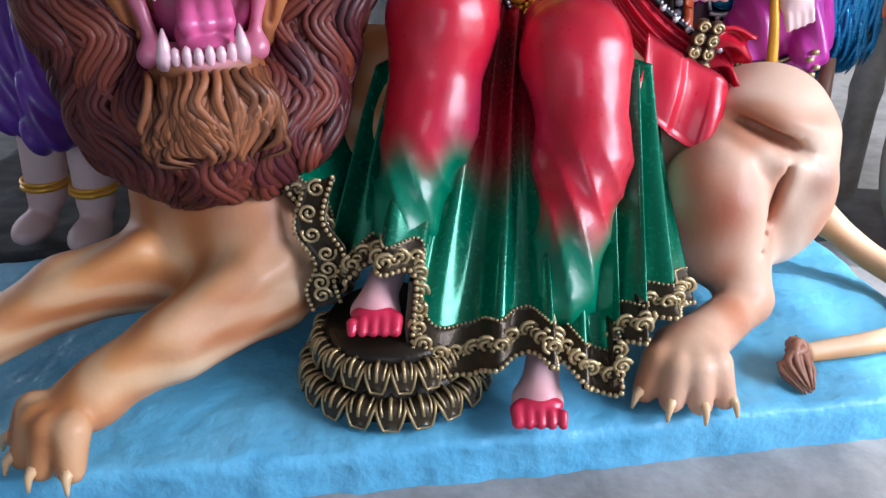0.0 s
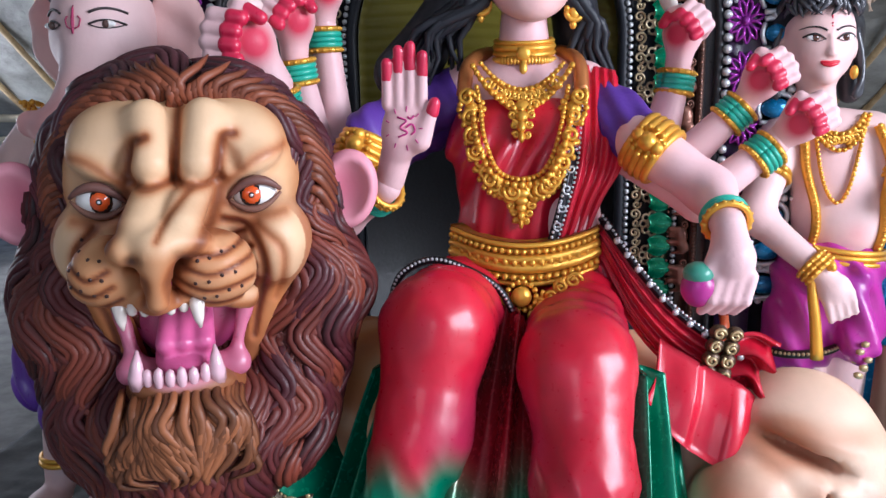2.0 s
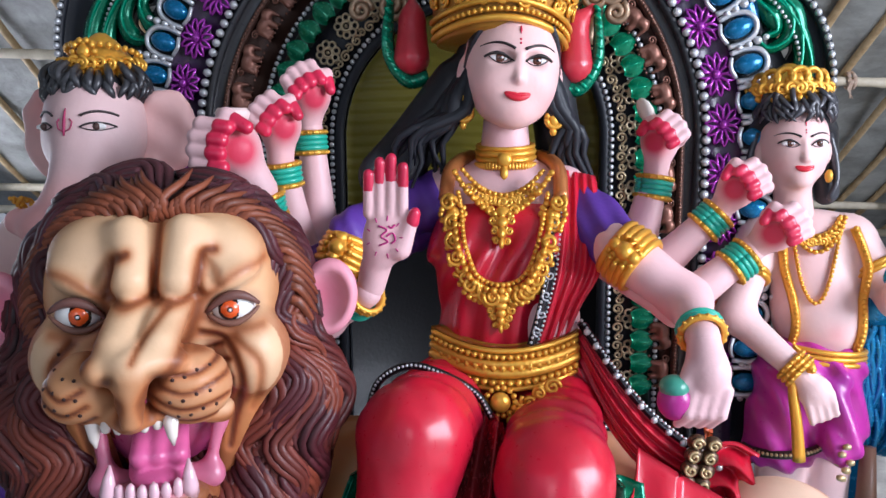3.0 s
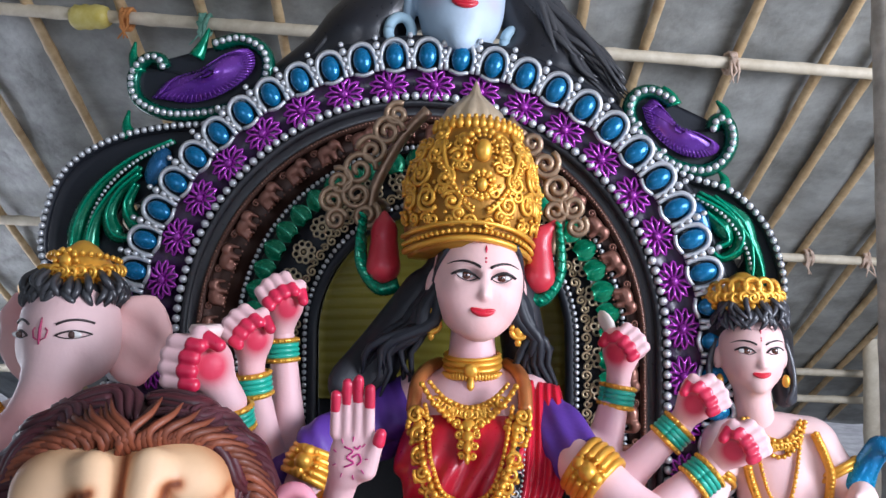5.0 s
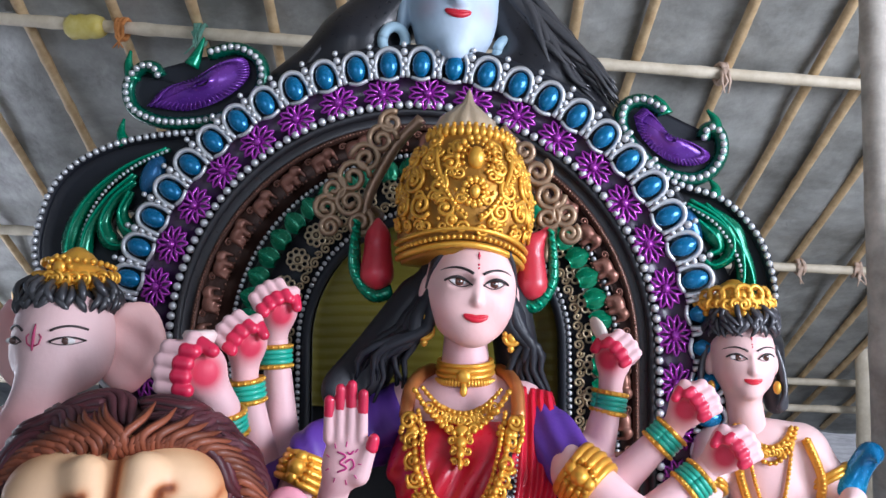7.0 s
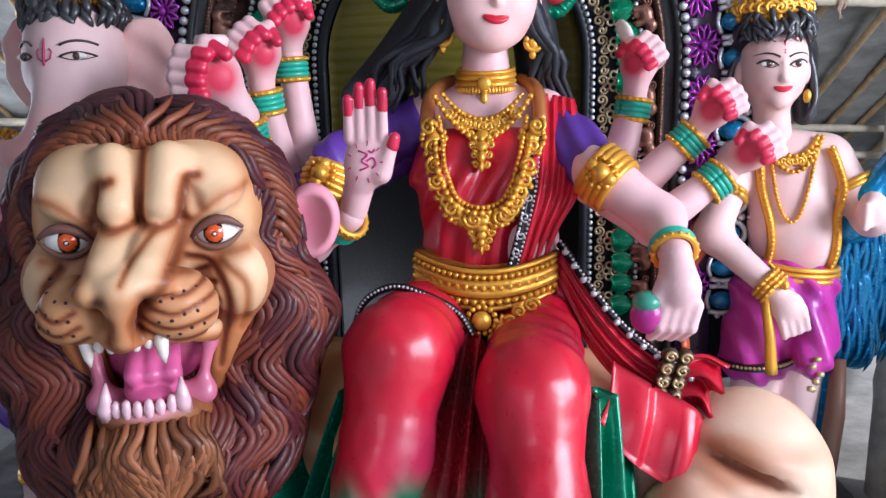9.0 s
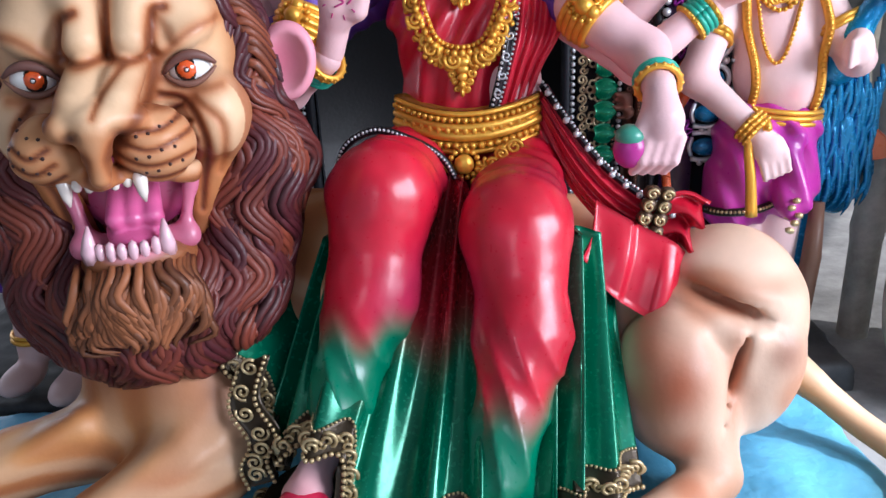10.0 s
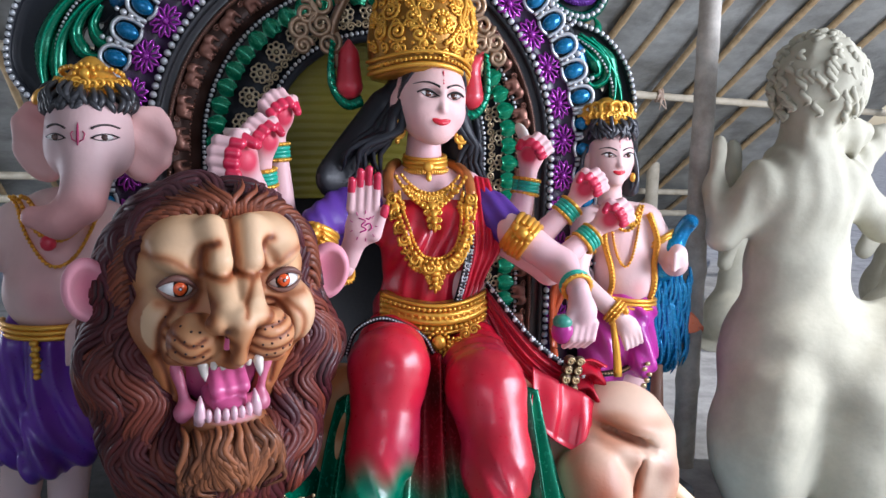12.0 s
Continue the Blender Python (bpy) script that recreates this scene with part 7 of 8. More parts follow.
def petal_mesh(w, ln, up):
    s = Sculpt()
    g = []
    for t in np.linspace(0, 1, 10):
        half = w * math.sin(math.pi * (0.2 + 0.70 * t)) ** 0.55
        g.append([(half * q, -ln * (1 - (1 - t) ** 1.8), up * math.sin(t * 2.2) - 0.048 * t * t + 0.012 * (1 - q * q)) for q in np.linspace(-1, 1, 7)])
    s.sheet(np.array(g), (0.055, 0.038, 0.02), ME, 0.008)
    rim = np.array([r[0] for r in g] + [r[-1] for r in g[::-1]])
    s.tube(rim + V(0, 0, 0.005), 0.0030, (0.40, 0.29, 0.14), ME, 6)
    s.tube([V(*r[3]) * V(0.9, 1, 1) + V(0, 0, 0.005) for r in g[2:9]], 0.0036, (0.40, 0.29, 0.14), ME, 6)
    for sx in (1, 5):
        s.tube([V(*r[sx]) + V(0, 0, 0.004) for r in g[2:8]], 0.0025, ANTIQUE, ME, 5)
    return s.mesh("petal", PAINTS)


for me, n, r, z, off in ((petal_mesh(0.027, 0.060, 0.02), 20, 0.135, 0.178, 0.0), (petal_mesh(0.022, 0.045, 0.018), 20, 0.122, 0.242, 0.5)):
    for i in range(n):
        a = (i + off) * 2 * math.pi / n
        if math.sin(a) > 0.45:
            continue
        ob = new("petal", me)
        ob.parent, ob.matrix_parent_inverse = lotus, LM
        ob.matrix_basis = Matrix.Translation((-0.12 + r * math.cos(a), 1.32 + r * math.sin(a), z)) @ Matrix.Rotation(a + math.pi / 2, 4, "Z")

# ---- elephant-headed attendant ----
att = Sculpt()
PINK = (0.74, 0.36, 0.34)
ehead = Solid([egg((-0.805, 1.93, 1.41), (0.114, 0.11, 0.112), k=0.04), egg((-0.803, 1.915, 1.335), (0.108, 0.09, 0.085), k=0.05), cone((-0.800, 1.86, 1.385), (-0.795, 1.825, 1.27), 0.058, 0.05, 0.05), egg((-0.855, 1.90, 1.35), (0.045, 0.045, 0.05), k=0.04), egg((-0.75, 1.90, 1.35), (0.045, 0.045, 0.05), k=0.04),
               cone((-0.795, 1.825, 1.27), (-0.80, 1.79, 1.215), 0.055, 0.050, 0.04), cone((-0.80, 1.79, 1.215), (-0.855, 1.775, 1.165), 0.050, 0.042, 0.04), cone((-0.855, 1.775, 1.165), (-0.925, 1.79, 1.175), 0.042, 0.030, 0.03)], 0.007)


def eskin(p):
    c = mix((0.68, 0.46, 0.45), PINK, soft(blotch(p, 18), 0.0, 0.9) * 0.55)
    c = mix(c, (0.70, 0.30, 0.28), soft(p[:, 2], 1.32, 1.20) * 0.75)
    return mix(c, (0.55, 0.40, 0.38), np.exp(-((np.abs(p[:, 0] + 0.803) - 0.055) / 0.02) ** 2 - ((p[:, 2] - 1.385) / 0.014) ** 2) * 0.6)


att.solid(ehead, eskin, MA)
for sx in (-1, 1):
    c = V(-0.803 + sx * 0.063, 0, 1.385)
    c[1] = ehead.front(c[0], c[2], 1.85)[0]
    att.ball(c, (0.021, 0.008, 0.0085), (0.8, 0.77, 0.74), GL, 14)
    att.ball(c + V(0, -0.005, 0), (0.0095, 0.005, 0.008), (0.10, 0.05, 0.04), GL, 12)
    q = np.linspace(-1, 1, 11)
    for dz, cv, w in ((0.009, -0.010, 0.0024), (0.034, -0.010, 0.003), (-0.008, 0.008, 0.0014)):
        p = np.stack([c[0] + 0.03 * q, np.zeros(11), c[2] + dz + cv * q * q], 1)
        p[:, 1] = ehead.front(p[:, 0], p[:, 2], c[1]) - 0.003
        att.tube(p, w, (0.03, 0.02, 0.02), MA, 5)
    p = np.stack([-0.803 + sx * np.array([0.004, 0.014, 0.018, 0.012]), np.zeros(4), np.array([1.375, 1.38, 1.395, 1.402])], 1)
    p[:, 1] = ehead.front(p[:, 0], p[:, 2], 1.85) - 0.002
    att.tube(p, 0.0018, (0.40, 0.05, 0.12), MA, 5)
    ear = Solid([egg((-0.805 + sx * 0.145, 1.97, 1.365), (0.078, 0.022, 0.115), (0, sx * 12, sx * 12), 0.01), egg((-0.805 + sx * 0.145, 1.945, 1.365), (0.058, 0.022, 0.09), (0, sx * 12, sx * 12), 0.012, -1)], 0.007, lambda p: 0.003 * np.sin(p[:, 2] * 70 + p[:, 0] * 50))
    att.solid(ear, lambda p: mix((0.76, 0.45, 0.42), (0.74, 0.22, 0.22), soft(blotch(p, 14), -0.4, 0.6) * 0.7), MA)
p = np.stack([np.full(8, -0.803), np.zeros(8), np.linspace(1.365, 1.425, 8)], 1)
p[:, 1] = ehead.front(p[:, 0], p[:, 2], 1.84) - 0.002
att.tube(p, [0.002, 0.003, 0.004, 0.004, 0.004, 0.003, 0.0025, 0.001], (0.35, 0.03, 0.10), MA, 6)
# curls and crown
rng = random.Random(8)
att.solid(Solid([egg((-0.805, 1.97, 1.465), (0.118, 0.11, 0.07), k=0.03)], 0.008), BLACK, SA)
for i in range(44):
    a = rng.uniform(-1.5, 1.5)
    q = V(-0.805 + 0.112 * math.sin(a), 1.955 - 0.108 * math.cos(a), 1.485 + rng.uniform(-0.01, 0.03))
    o = V(math.sin(a), -math.cos(a), 0)
    w = np.cross(o, V(0, 0, 1)) * rng.uniform(-0.02, 0.02)
    att.tube(spline([q - o * 0.02 + V(0, 0, 0.02), q + o * 0.006, q + o * 0.012 + V(0, 0, -0.02) + w, q + o * 0.004 + V(0, 0, -0.036) + w * 1.6], 11), 0.0105 * np.sin(np.pi * np.linspace(0.2, 0.96, 11)), BLACK, SA, 6, crest=(0.05, 0.05, 0.055))


def small_crown(s, c, r, h, tilt=0.0):
    c = V(*c)
    s.lathe(c, [(0.001, -0.01), (r, -0.01), (r * 1.05, 0.0), (r, h * 0.25), (r * 0.72, h * 0.55), (r * 0.4, h * 0.85), (r * 0.15, h), (0.001, h * 1.02)], GOLD, ME, 36)
    for n in range(17):
        a = radians(-90 + (n - 8) * 13)
        q = c + V(r * 1.08 * math.cos(a), r * 1.08 * math.sin(a), 0.0)
        s.ball(q, 0.010, GOLD, ME, 8)
        s.tube(scroll(q + V(0, -0.002, 0.024), 0.016, 1.5, n, 1 if n % 2 else -1, 18), 0.0055, GOLD, ME, 6)
        s.ball(q * V(0.9, 1, 1) + c * V(0.1, 0, 0) + V(0, 0.012, 0.05 + 0.02 * math.cos((n - 8) * 0.2)), 0.0085, GOLD, ME, 7)
    for q in np.linspace(0, 6.28, 10, endpoint=False):
        s.ball(c + V(0.026 * math.cos(q), -r * 0.95, h * 0.5 + 0.026 * math.sin(q)), 0.0085, GOLD, ME, 7)
    s.ball(c + V(0, -r * 0.95, h * 0.5), (0.016, 0.012, 0.018), GOLD, ME, 12)


small_crown(att, (-0.80, 1.965, 1.505), 0.082, 0.10)
att.tube(spline([(-0.87, 1.93, 1.52), (-0.92, 1.94, 1.50), (-0.955, 1.96, 1.475)], 10), [0.012, 0.015, 0.018, 0.02, 0.02, 0.02, 0.02, 0.018, 0.014, 0.006], GOLD, ME, 8)
abody = Solid([egg((-0.90, 1.98, 1.10), (0.155, 0.11, 0.14), k=0.05), egg((-0.92, 1.95, 0.94), (0.145, 0.125, 0.13), k=0.05), cone((-0.77, 1.97, 1.14), (-0.70, 1.90, 0.98), 0.055, 0.045, 0.04), cone((-0.70, 1.90, 0.98), (-0.82, 1.82, 0.86), 0.042, 0.032, 0.03),
               egg((-0.83, 1.81, 0.84), (0.04, 0.03, 0.045), k=0.02), cone((-1.03, 1.97, 1.14), (-1.13, 1.90, 1.0), 0.055, 0.045, 0.04), cone((-1.13, 1.90, 1.0), (-1.10, 1.80, 1.10), 0.042, 0.032, 0.03),
               cone((-0.90, 1.96, 0.62), (-0.93, 1.93, 0.24), 0.078, 0.05, 0.03), cone((-1.02, 1.98, 0.62), (-1.08, 1.97, 0.24), 0.078, 0.05, 0.03), egg((-0.935, 1.87, 0.175), (0.05, 0.09, 0.038), k=0.03), egg((-1.10, 1.91, 0.175), (0.05, 0.09, 0.038), k=0.03)]
              + [cone((-0.855 + 0.018 * k, 1.79, 0.83), (-0.86 + 0.019 * k, 1.785, 0.77), 0.012, 0.009, 0.005) for k in range(4)], 0.009)
att.solid(abody, rouge([((-0.92, 1.83, 0.94), 0.06, 0.5), ((-0.9, 1.88, 1.1), 0.08, 0.5)], (0.74, 0.52, 0.48)), MA)
dhoti = Solid([egg((-0.94, 1.97, 0.80), (0.15, 0.12, 0.08), k=0.04), cone((-0.89, 1.96, 0.76), (-0.91, 1.94, 0.52), 0.10, 0.115, 0.05), cone((-1.02, 1.98, 0.76), (-1.05, 1.97, 0.52), 0.10, 0.115, 0.05), cone((-0.95, 1.86, 0.80), (-0.96, 1.83, 0.47), 0.03, 0.055, 0.03)], 0.008,
              lambda p: 0.008 * np.sin((p[:, 0] + 0.3 * p[:, 2]) * 95 + 2 * np.sin(p[:, 2] * 12)))
att.solid(dhoti, lambda p: mix((0.13, 0.03, 0.32), (0.06, 0.015, 0.16), soft(blotch(p, 20), 0, 1) * 0.6), SA)
t = np.linspace(-1, 1, 40)
for dx, dz, z0, r in ((0.09, 0.06, 1.22, 0.008), (0.11, 0.12, 1.22, 0.007), (0.12, 0.19, 1.22, 0.006)):
    x, z = -0.89 + dx * t, z0 - dz * (1 - t * t)
    y = abody.front(x, z, 1.90)
    jewel_line(att, np.stack([x, np.minimum(y, 1.92) - 0.008, z], 1), r, r * 2.1)
for z in (0.86, 0.845, 0.83):
    att.tube(np.stack([-0.93 + 0.145 * np.sin(t * 1.5), 1.965 - 0.132 * np.cos(t * 1.5), np.full(40, z)], 1), 0.008, GOLD, ME, 6)
att.ball((-0.90, 1.82, 1.10), (0.022, 0.015, 0.022), (0.62, 0.03, 0.06), SA, 12)
for n in range(7):
    att.ball((-0.955 + 0.004 * (n % 2), 1.825, 0.82 - 0.016 * n), (0.014, 0.01, 0.010), GOLD, ME, 8)
for c in ((-0.931, 1.935, 0.275), (-1.077, 1.972, 0.275)):
    att.ring(c, (0, 0, 1), 0.056, 0.008, GOLD, ME, 24)
    att.ring(V(*c) + V(0, 0, 0.014), (0, 0, 1), 0.056, 0.006, GOLD, ME, 24)
tagged(att.object("elephant_headed_statue"), "painted plaster elephant-headed figure in a purple dhoti", "statue")

# ---- young attendant with a peacock ----
kid = Sculpt()
kface = Solid([egg((0.882, 2.28, 1.34), (0.084, 0.085, 0.10), k=0.03), egg((0.884, 2.255, 1.285), (0.066, 0.062, 0.062), k=0.035), egg((0.886, 2.215, 1.24), (0.022, 0.018, 0.018), k=0.025), cone((0.886, 2.203, 1.335), (0.886, 2.187, 1.30), 0.0065, 0.0095, 0.012), egg((0.886, 2.189, 1.296), (0.0115, 0.010, 0.008), k=0.006),
               egg((0.852, 2.19, 1.335), (0.026, 0.010, 0.010), k=0.012, sign=-1), egg((0.92, 2.19, 1.335), (0.026, 0.010, 0.010), k=0.012, sign=-1), cone((0.885, 2.29, 1.24), (0.90, 2.30, 1.13), 0.045, 0.05, 0.03), egg((0.798, 2.29, 1.31), (0.012, 0.02, 0.032), k=0.01), egg((0.968, 2.29, 1.31), (0.012, 0.02, 0.032), k=0.01)], 0.004)
kid.solid(kface, rouge([((0.84, 2.22, 1.28), 0.025, 0.3), ((0.93, 2.22, 1.28), 0.025, 0.3)], (0.80, 0.53, 0.50)), MA)
paint_face(kid, kface, 0.886, 1.333, 0.035, 0.84, mouth=-0.072)
for n in range(3):
    for sx in (-1, 1):
        q = [(0.886 + sx * x, kface.front(0.886 + sx * x, 1.388 + 0.009 * n, 2.2)[0] - 0.001, 1.388 + 0.009 * n) for x in np.linspace(0.012, 0.04, 5)]
        kid.tube(q, 0.0014, (0.62, 0.40, 0.40), MA, 5)
kid.solid(Solid([egg((0.882, 2.31, 1.40), (0.098, 0.085, 0.072), k=0.03), cone((0.965, 2.32, 1.36), (0.985, 2.33, 1.20), 0.04, 0.03, 0.03), cone((0.80, 2.32, 1.36), (0.79, 2.33, 1.22), 0.035, 0.025, 0.03)], 0.007), BLACK, SA)
rng = random.Random(21)
for i in range(50):
    a = rng.uniform(-1.5, 1.5)
    q = V(0.882 + 0.088 * math.sin(a), 2.29 - 0.085 * math.cos(a), 1.42 + rng.uniform(-0.01, 0.03))
    o = V(math.sin(a), -math.cos(a), 0)
    w = np.cross(o, V(0, 0, 1)) * rng.uniform(-0.025, 0.025)
    kid.tube(spline([q - o * 0.03 + V(0, 0, 0.03), q + V(0, 0, 0.008), q + o * 0.008 + V(0, 0, -0.014) + w, q + o * 0.002 + V(0, 0, -0.028) + w * 1.6], 11), 0.008 * np.sin(np.pi * np.linspace(0.2, 0.96, 11)), BLACK, SA, 6, crest=(0.055, 0.055, 0.065))
for i in range(14):
    sx = -1 if i % 3 == 0 else 1
    x0 = 0.882 + sx * 0.088
    kid.tube(spline([(x0, 2.28 + 0.003 * i, 1.36), (x0 + sx * 0.018, 2.28, 1.30 - 0.004 * i), (x0 + sx * 0.02, 2.27, 1.24 - 0.003 * i), (x0 + sx * 0.002, 2.265, 1.19)], 11), 0.008, BLACK, SA, 6, crest=(0.05, 0.05, 0.06))
small_crown(kid, (0.872, 2.31, 1.445), 0.085, 0.09)
for n in range(7):
    a = radians(-90 + (n - 3) * 22)
    kid.ring((0.872 + 0.09 * math.cos(a), 2.31 + 0.088 * math.sin(a), 1.485 + 0.014 * math.cos((n - 3) * 0.5)), (math.cos(a), math.sin(a), 0.2), 0.021, 0.007, GOLD, ME, 16)
for sx in (-1, 1):
    kid.ball((0.882 + sx * 0.085, 2.26, 1.25), (0.011, 0.010, 0.018), GOLD, ME, 10)
kbody = Solid([egg((0.925, 2.32, 1.06), (0.125, 0.085, 0.095), k=0.05), cone((0.83, 2.31, 1.09), (1.035, 2.31, 1.10), 0.052, 0.05, 0.05), egg((0.965, 2.30, 0.91), (0.115, 0.085, 0.14), k=0.06), egg((0.995, 2.285, 0.85), (0.08, 0.075, 0.08), k=0.05),
               cone((0.81, 2.29, 1.08), (0.735, 2.20, 0.90), 0.052, 0.043, 0.04), cone((0.735, 2.20, 0.90), (0.875, 2.11, 0.775), 0.042, 0.030, 0.03), egg((0.905, 2.095, 0.735), (0.042, 0.03, 0.042), (0, 30, 0), 0.02),
               cone((1.06, 2.30, 1.08), (1.15, 2.25, 0.93), 0.05, 0.042, 0.04), cone((1.15, 2.25, 0.93), (1.12, 2.18, 0.95), 0.04, 0.032, 0.03), egg((1.115, 2.165, 0.97), (0.036, 0.036, 0.048), k=0.02),
               cone((0.88, 2.24, 0.58), (0.87, 2.24, 0.18), 0.068, 0.045, 0.03), cone((1.0, 2.26, 0.58), (1.01, 2.27, 0.18), 0.066, 0.045, 0.03), egg((0.865, 2.19, 0.16), (0.045, 0.08, 0.03), k=0.02), egg((1.015, 2.21, 0.16), (0.045, 0.08, 0.03), k=0.02)]
              + [cone((0.885 + 0.018 * k, 2.085, 0.715 + 0.006 * k), (0.90 + 0.018 * k, 2.08, 0.66 + 0.008 * k), 0.0125, 0.009, 0.005) for k in range(4)] + [cone((1.105, 2.145, 0.995 - 0.018 * k), (1.085, 2.13, 0.985 - 0.018 * k), 0.0115, 0.010, 0.005) for k in range(4)], 0.0075)
kid.solid(kbody, rouge([((0.99, 2.2, 0.85), 0.03, 0.5), ((0.87, 2.24, 1.06), 0.03, 0.6), ((0.735, 2.2, 0.9), 0.05, 0.4)], (0.79, 0.55, 0.53)), MA)
MAGENTA = (0.46, 0.03, 0.30)
kd = Solid([egg((0.95, 2.28, 0.75), (0.13, 0.10, 0.075), k=0.04), cone((0.90, 2.25, 0.73), (0.875, 2.235, 0.57), 0.088, 0.098, 0.04), cone((1.0, 2.27, 0.73), (1.01, 2.255, 0.58), 0.08, 0.085, 0.04), cone((0.985, 2.17, 0.74), (0.99, 2.13, 0.58), 0.028, 0.045, 0.025)], 0.007, lambda p: 0.006 * np.sin((p[:, 0] * 0.8 + 0.6 * p[:, 2]) * 110 + 2 * np.sin(p[:, 2] * 15)))
kid.solid(kd, lambda p: mix(MAGENTA, (0.26, 0.02, 0.26), soft(blotch(p, 20), 0, 1) * 0.6), SA)
q = np.array([(0.875 + 0.1 * math.sin(a), 2.235 - 0.1 * math.cos(a), 0.555 + 0.012 * math.sin(a)) for a in np.linspace(-1.4, 1.2, 30)])
kid.tube(q, 0.012, (0.05, 0.04, 0.03), ME, 6)
kid.beads(q + V(0, -0.012, 0.004), 0.005, 0.011, ANTIQUE, ME)
for n in range(10):
    kid.ball((0.985 + 0.012 * math.sin(n * 2.1), 2.085 + 0.02 * (n % 2), 0.60 - 0.010 * n), (0.012, 0.009, 0.009), ANTIQUE, ME, 7)
for z in (0.805, 0.79, 0.775):
    kid.tube(np.stack([0.975 + 0.115 * np.sin(t * 1.5), 2.295 - 0.108 * np.cos(t * 1.5), z - 0.015 * t], 1), 0.0075, GOLD, ME, 6)
for n in range(14):
    kid.ball((0.90 + 0.012 * n, 2.197 + 0.0009 * (n - 6) ** 2, 0.788 - 0.002 * n), 0.009, GOLD, ME, 7)
for dx, dz, r, z0 in ((0.07, 0.05, 0.008, 1.15), (0.08, 0.09, 0.007, 1.15), (0.062, 0.20, 0.0058, 1.13)):
    x, z = 0.935 + dx * t, z0 - dz * (1 - t * t)
    y = kbody.front(x, z, 2.26)
    jewel_line(kid, np.stack([x, np.minimum(y, 2.27) - 0.007, z], 1), r, r * 2.1)
for n in range(9):
    x = 0.885 + 0.0125 * n
    z = 1.085 + 0.0012 * (n - 4) ** 2
    y = kbody.front(x, z, 2.25)[0]
    kid.tube(scroll((x, y - 0.010, z), 0.013, 1.4, n, 1 if n % 2 else -1, 16), 0.004, GOLD, ME, 6)
for pts in (((0.845, 1.13), (0.86, 1.03), (0.885, 0.94), (0.895, 0.86), (0.89, 0.79)), ((1.03, 1.12), (1.065, 1.02), (1.06, 0.93), (1.055, 0.85), (1.045, 0.79))):
    p = spline([(x, 0, z) for x, z in pts], 30)
    p[:, 1] = np.minimum(kbody.front(p[:, 0], p[:, 2], 2.25), 2.25) - 0.010
    kid.tube(p, 0.012, GOLD, ME, 7)
    kid.beads(p + V(0, -0.009, 0), 0.0075, 0.013, GOLD, ME)
kid.tube(spline([(0.865, 2.12, 0.80), (0.855, 2.10, 0.74), (0.865, 2.09, 0.66), (0.875, 2.085, 0.56)], 16), np.linspace(0.010, 0.016, 16), GOLD, ME, 8)
bangles(kid, (0.865, 2.118, 0.785), (0.7, -0.45, -0.6), 0.038, (GOLD, GOLD, GOLD), 0.013, 0.008)
for c, ax in (((0.775, 2.25, 0.995), (0.4, 0.45, 0.9)), ((1.10, 2.28, 1.01), (-0.5, 0.3, 0.9))):
    for n in range(2):
        kid.ring(V(*c) + V(0, 0, 0.014 * n), ax, 0.052, 0.008, GOLD, ME, 22)
# orange scarf behind the arm
g = np.array([spline([(0.80 + 0.0 * k, 2.30, 1.00 - 0.10 * k), (0.72, 2.235 - 0.01 * math.sin(9 * k), 0.96 - 0.13 * k), (0.67, 2.22, 0.88 - 0.17 * k), (0.66 + 0.03 * k, 2.21, 0.74 - 0.2 * k)], 18) + V(0, 0.010 * math.sin(k * 22), 0) for k in np.linspace(0, 1, 26)])
kid.sheet(g, lambda p: mix((0.62, 0.11, 0.03), (0.35, 0.03, 0.02), soft(blotch(p, 22), 0, 1) * 0.6), SA, 0.01)
tagged(kid.object("attendant_statue"), "painted plaster crowned young figure in a magenta dhoti", "statue")

pea = Sculpt()
PBLUE = (0.01, 0.20, 0.46)
pea.solid(Solid([egg((1.17, 2.38, 0.70), (0.085, 0.085, 0.24), (0, -8, 0), 0.03), cone((1.13, 2.30, 0.90), (1.135, 2.25, 0.99), 0.045, 0.035, 0.04), cone((1.135, 2.25, 0.99), (1.17, 2.24, 1.06), 0.035, 0.03, 0.03), egg((1.185, 2.225, 1.09), (0.032, 0.034, 0.03), k=0.02), cone((1.185, 2.20, 1.085), (1.175, 2.165, 1.075), 0.012, 0.004, 0.01), cone((1.10, 2.40, 0.50), (1.10, 2.44, 0.12), 0.06, 0.05, 0.04)], 0.008), lambda p: mix(PBLUE, (0.02, 0.34, 0.60), soft(blotch(p, 24), -0.2, 0.8)), PE)
rng = random.Random(2)
for i in range(70):
    x, z = rng.uniform(1.10, 1.25), rng.uniform(0.62, 0.92)
    q = V(x, 2.30 + 2.5 * (x - 1.17) ** 2, z)
    pea.tube(spline([q, q + V(0.008, -0.004, -0.06), q + V(rng.uniform(-0.01, 0.02), 0.006, -0.12), q + V(rng.uniform(-0.02, 0.02), 0.03, -0.17)], 10), 0.009 * np.sin(np.pi * np.linspace(0.2, 0.95, 10)), (0.01, 0.14, 0.36), PE, 5, crest=(0.03, 0.32, 0.62))
pea.sheet(np.array([spline([(1.24, 2.31, 0.74 - 0.10 * k), (1.275, 2.29, 0.71 - 0.06 * k), (1.30, 2.28, 0.665 + 0.012 * math.sin(9 * k))], 8) for k in np.linspace(0, 1, 10)]), (0.55, 0.16, 0.06), SA, 0.008)
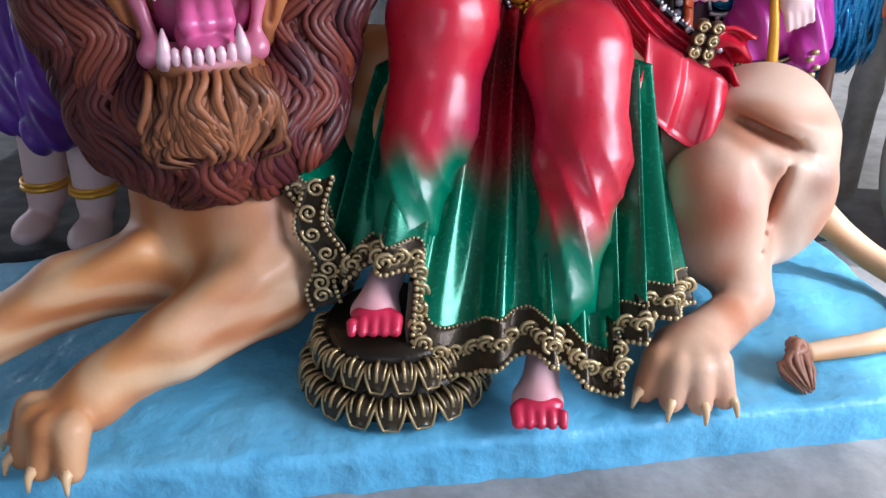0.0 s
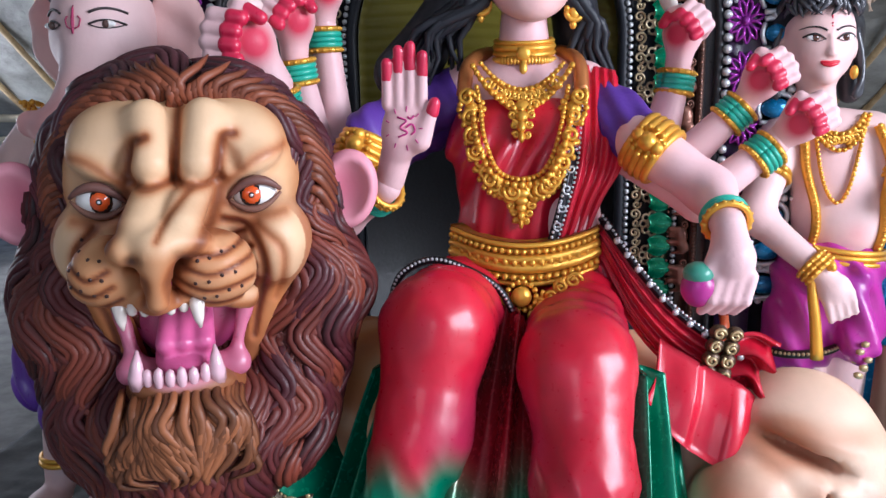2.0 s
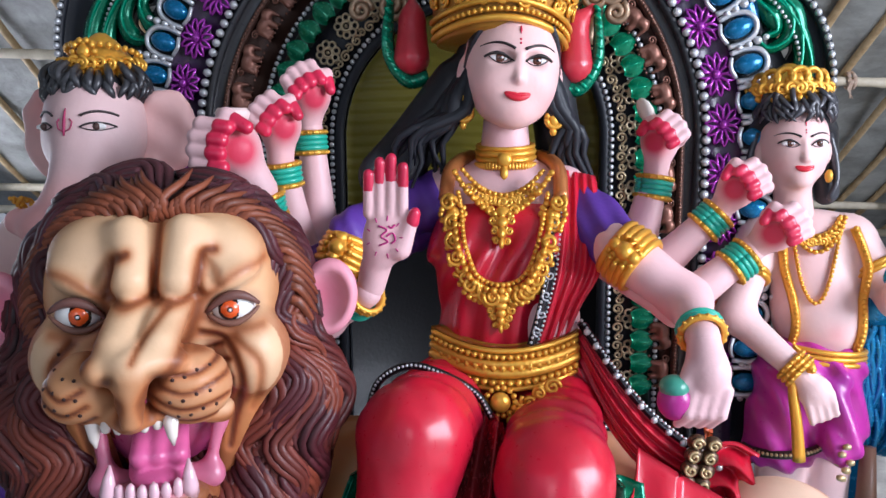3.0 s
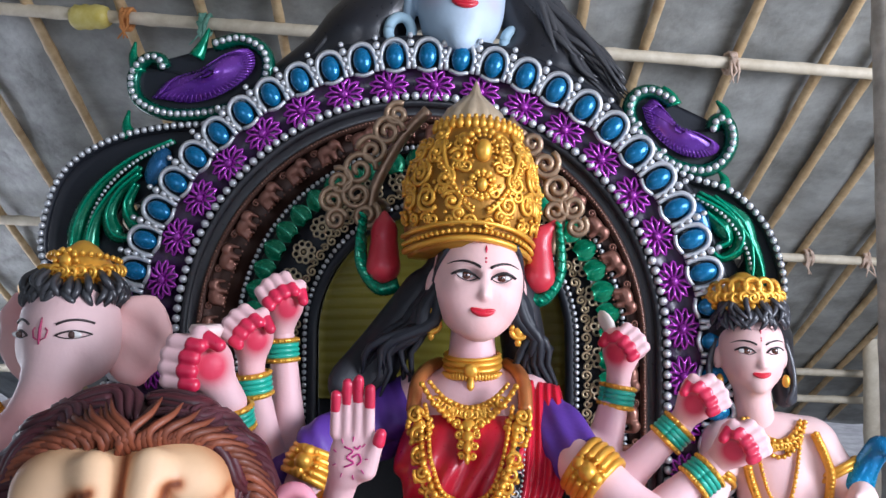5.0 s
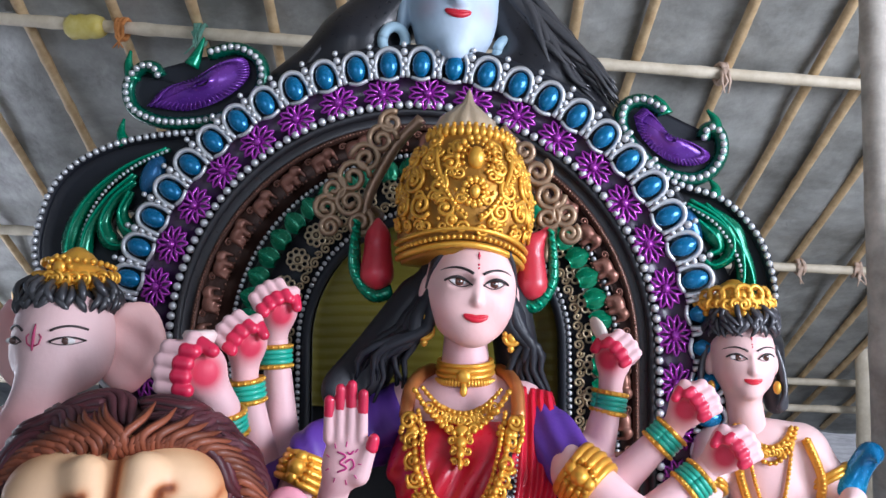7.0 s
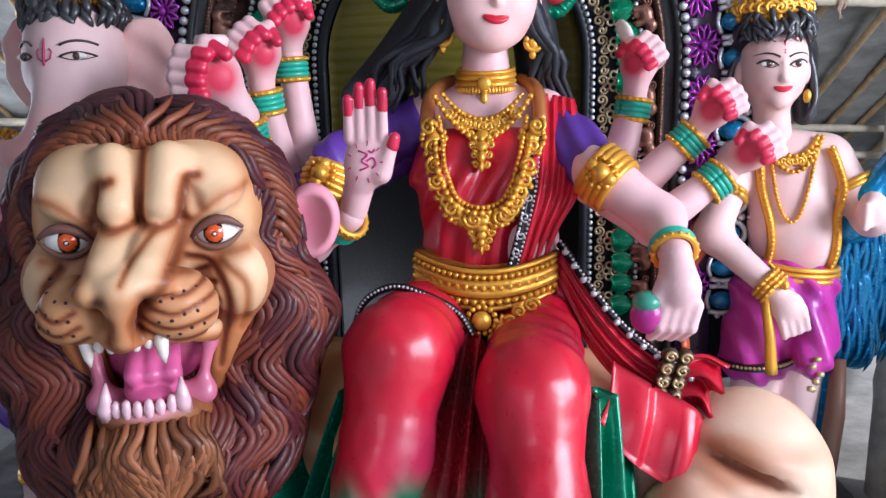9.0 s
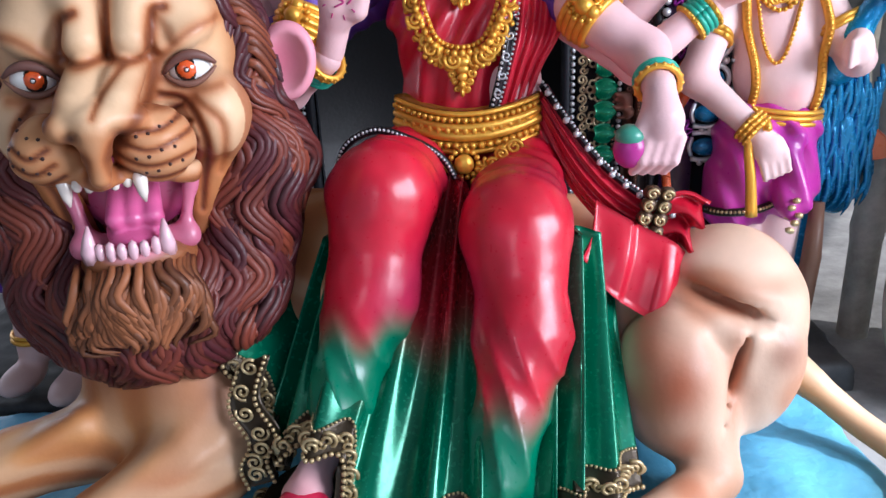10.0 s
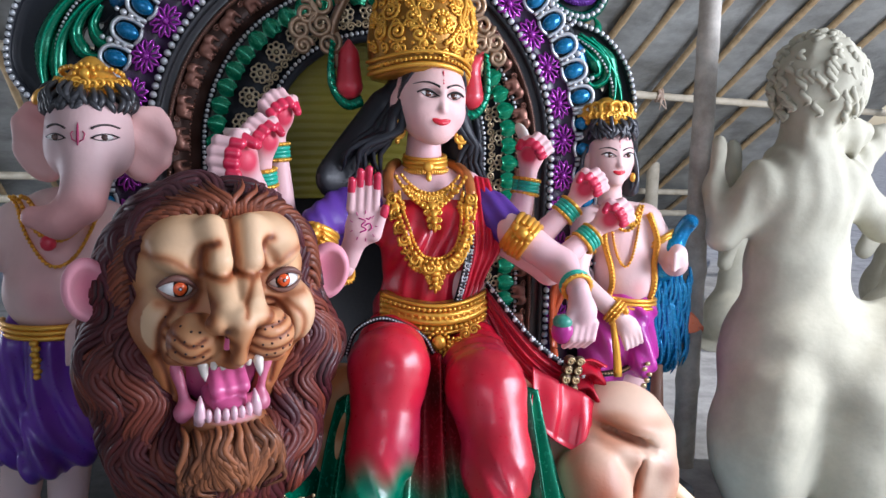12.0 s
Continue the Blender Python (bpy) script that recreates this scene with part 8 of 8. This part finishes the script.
pea.tube([(1.09, 2.22, 0.55), (1.085, 2.20, 0.40), (1.075, 2.20, 0.25), (1.07, 2.22, 0.12)], [0.02, 0.028, 0.03, 0.03], (0.16, 0.08, 0.05), MA, 8)
tagged(pea.object("peacock_statue"), "bright blue painted plaster peacock statue", "statue")

# ---- unpainted statue group beside the post ----
raw = Sculpt()
rb = Solid([egg((1.56, 2.15, 1.60), (0.165, 0.15, 0.165), k=0.05), cone((1.54, 2.17, 1.46), (1.53, 2.17, 1.33), 0.085, 0.10, 0.06), egg((1.54, 2.17, 1.18), (0.21, 0.14, 0.19), k=0.08), egg((1.54, 2.17, 0.92), (0.20, 0.15, 0.24), k=0.06),
            cone((1.36, 2.17, 1.24), (1.25, 2.20, 1.04), 0.075, 0.06, 0.05), cone((1.25, 2.20, 1.04), (1.235, 2.25, 1.22), 0.05, 0.038, 0.03), cone((1.235, 2.25, 1.22), (1.24, 2.25, 1.38), 0.036, 0.024, 0.03), cone((1.33, 2.3, 1.15), (1.34, 2.32, 1.36), 0.04, 0.025, 0.03),
            cone((1.72, 2.17, 1.24), (1.87, 2.15, 1.08), 0.08, 0.06, 0.05), cone((1.87, 2.15, 1.08), (2.05, 2.05, 1.12), 0.055, 0.05, 0.04), cone((1.74, 2.22, 1.2), (1.93, 2.28, 1.42), 0.06, 0.045, 0.05), egg((1.72, 2.2, 1.42), (0.10, 0.06, 0.07), k=0.06),
            egg((1.56, 2.15, 0.60), (0.30, 0.25, 0.26), k=0.1), egg((1.95, 2.05, 0.48), (0.32, 0.30, 0.34), k=0.1), egg((1.36, 2.05, 0.32), (0.17, 0.2, 0.30), k=0.08), cone((1.42, 2.0, 0.5), (1.36, 1.98, 0.0), 0.13, 0.12, 0.06), cone((1.7, 1.95, 0.5), (1.7, 1.93, 0.0), 0.17, 0.18, 0.08), cone((2.1, 1.9, 0.4), (2.2, 1.9, 0.0), 0.2, 0.16, 0.08)], 0.014,
           lambda p: 0.007 * blotch(p, 70, 2.0) * soft(p[:, 2], 1.2, 1.5) + 0.003 * np.sin(p[:, 0] * 75 + 3 * np.sin(p[:, 2] * 9)) * soft(p[:, 2], 1.0, 1.2) * soft(p[:, 2], 1.75, 1.5) + 0.007 * blotch(p, 24))
raw.solid(rb, (0.7, 0.68, 0.58), 0)
for i in range(150):
    a, e = rng.uniform(0, 2 * math.pi), rng.uniform(-0.7, 1.4)
    o = V(math.cos(a) * math.cos(e), math.sin(a) * math.cos(e), math.sin(e))
    q = V(1.555, 2.16, 1.60) + o * V(0.155, 0.145, 0.165)
    w = unit(np.cross(o, V(0.3, 0.2, 1))) * 0.022
    raw.tube(spline([q - V(0, 0, -0.02), q + o * 0.010 + w, q + o * 0.006 - w * 0.4 + V(0, 0, -0.025), q + w * 0.5 + V(0, 0, -0.045)], 9), 0.013 * np.sin(np.pi * np.linspace(0.15, 0.95, 9)), (0.7, 0.68, 0.58), 0, 6)
raw_ob = raw.object("plaster_statue", mats=[PLASTER])
raw_ob.location = (0.055, 0.0, 0.0)
tagged(raw_ob, "unpainted cream plaster statue seen from behind", "statue")


def far_statue(x, y, k, turn):
    s = Sculpt()
    s.solid(Solid([egg((0, 0, 1.25), (0.12, 0.12, 0.15), k=0.04), cone((0, 0, 1.12), (0, 0, 1.02), 0.06, 0.08, 0.04), egg((0, 0, 0.9), (0.22, 0.14, 0.22), k=0.06), egg((0, 0, 0.62), (0.20, 0.16, 0.22), k=0.06), cone((0.2, 0, 1.0), (0.36, -0.1, 0.75), 0.07, 0.05, 0.04), cone((-0.2, 0, 1.0), (-0.34, -0.12, 0.8), 0.07, 0.05, 0.04), cone((-0.34, -0.12, 0.8), (-0.3, -0.2, 1.05), 0.05, 0.04, 0.04), egg((0, -0.05, 0.3), (0.36, 0.3, 0.3), k=0.08), egg((0, 0, 0.06), (0.45, 0.38, 0.09), k=0.03)], 0.025), (0.7, 0.7, 0.66), 0)
    ob = s.object("plaster_statue", mats=[PLASTER])
    ob.matrix_basis = Matrix.Translation((x, y, 0)) @ Matrix.Rotation(radians(turn), 4, "Z") @ Matrix.Diagonal((k, k, k, 1))
    return tagged(ob, "unpainted white plaster statue farther off in the shed", "statue", "unpainted statues")


far_statue(2.55, 4.1, 0.75, 20)
far_statue(3.4, 3.6, 0.9, -30)
far_statue(4.1, 4.6, 0.85, 60)
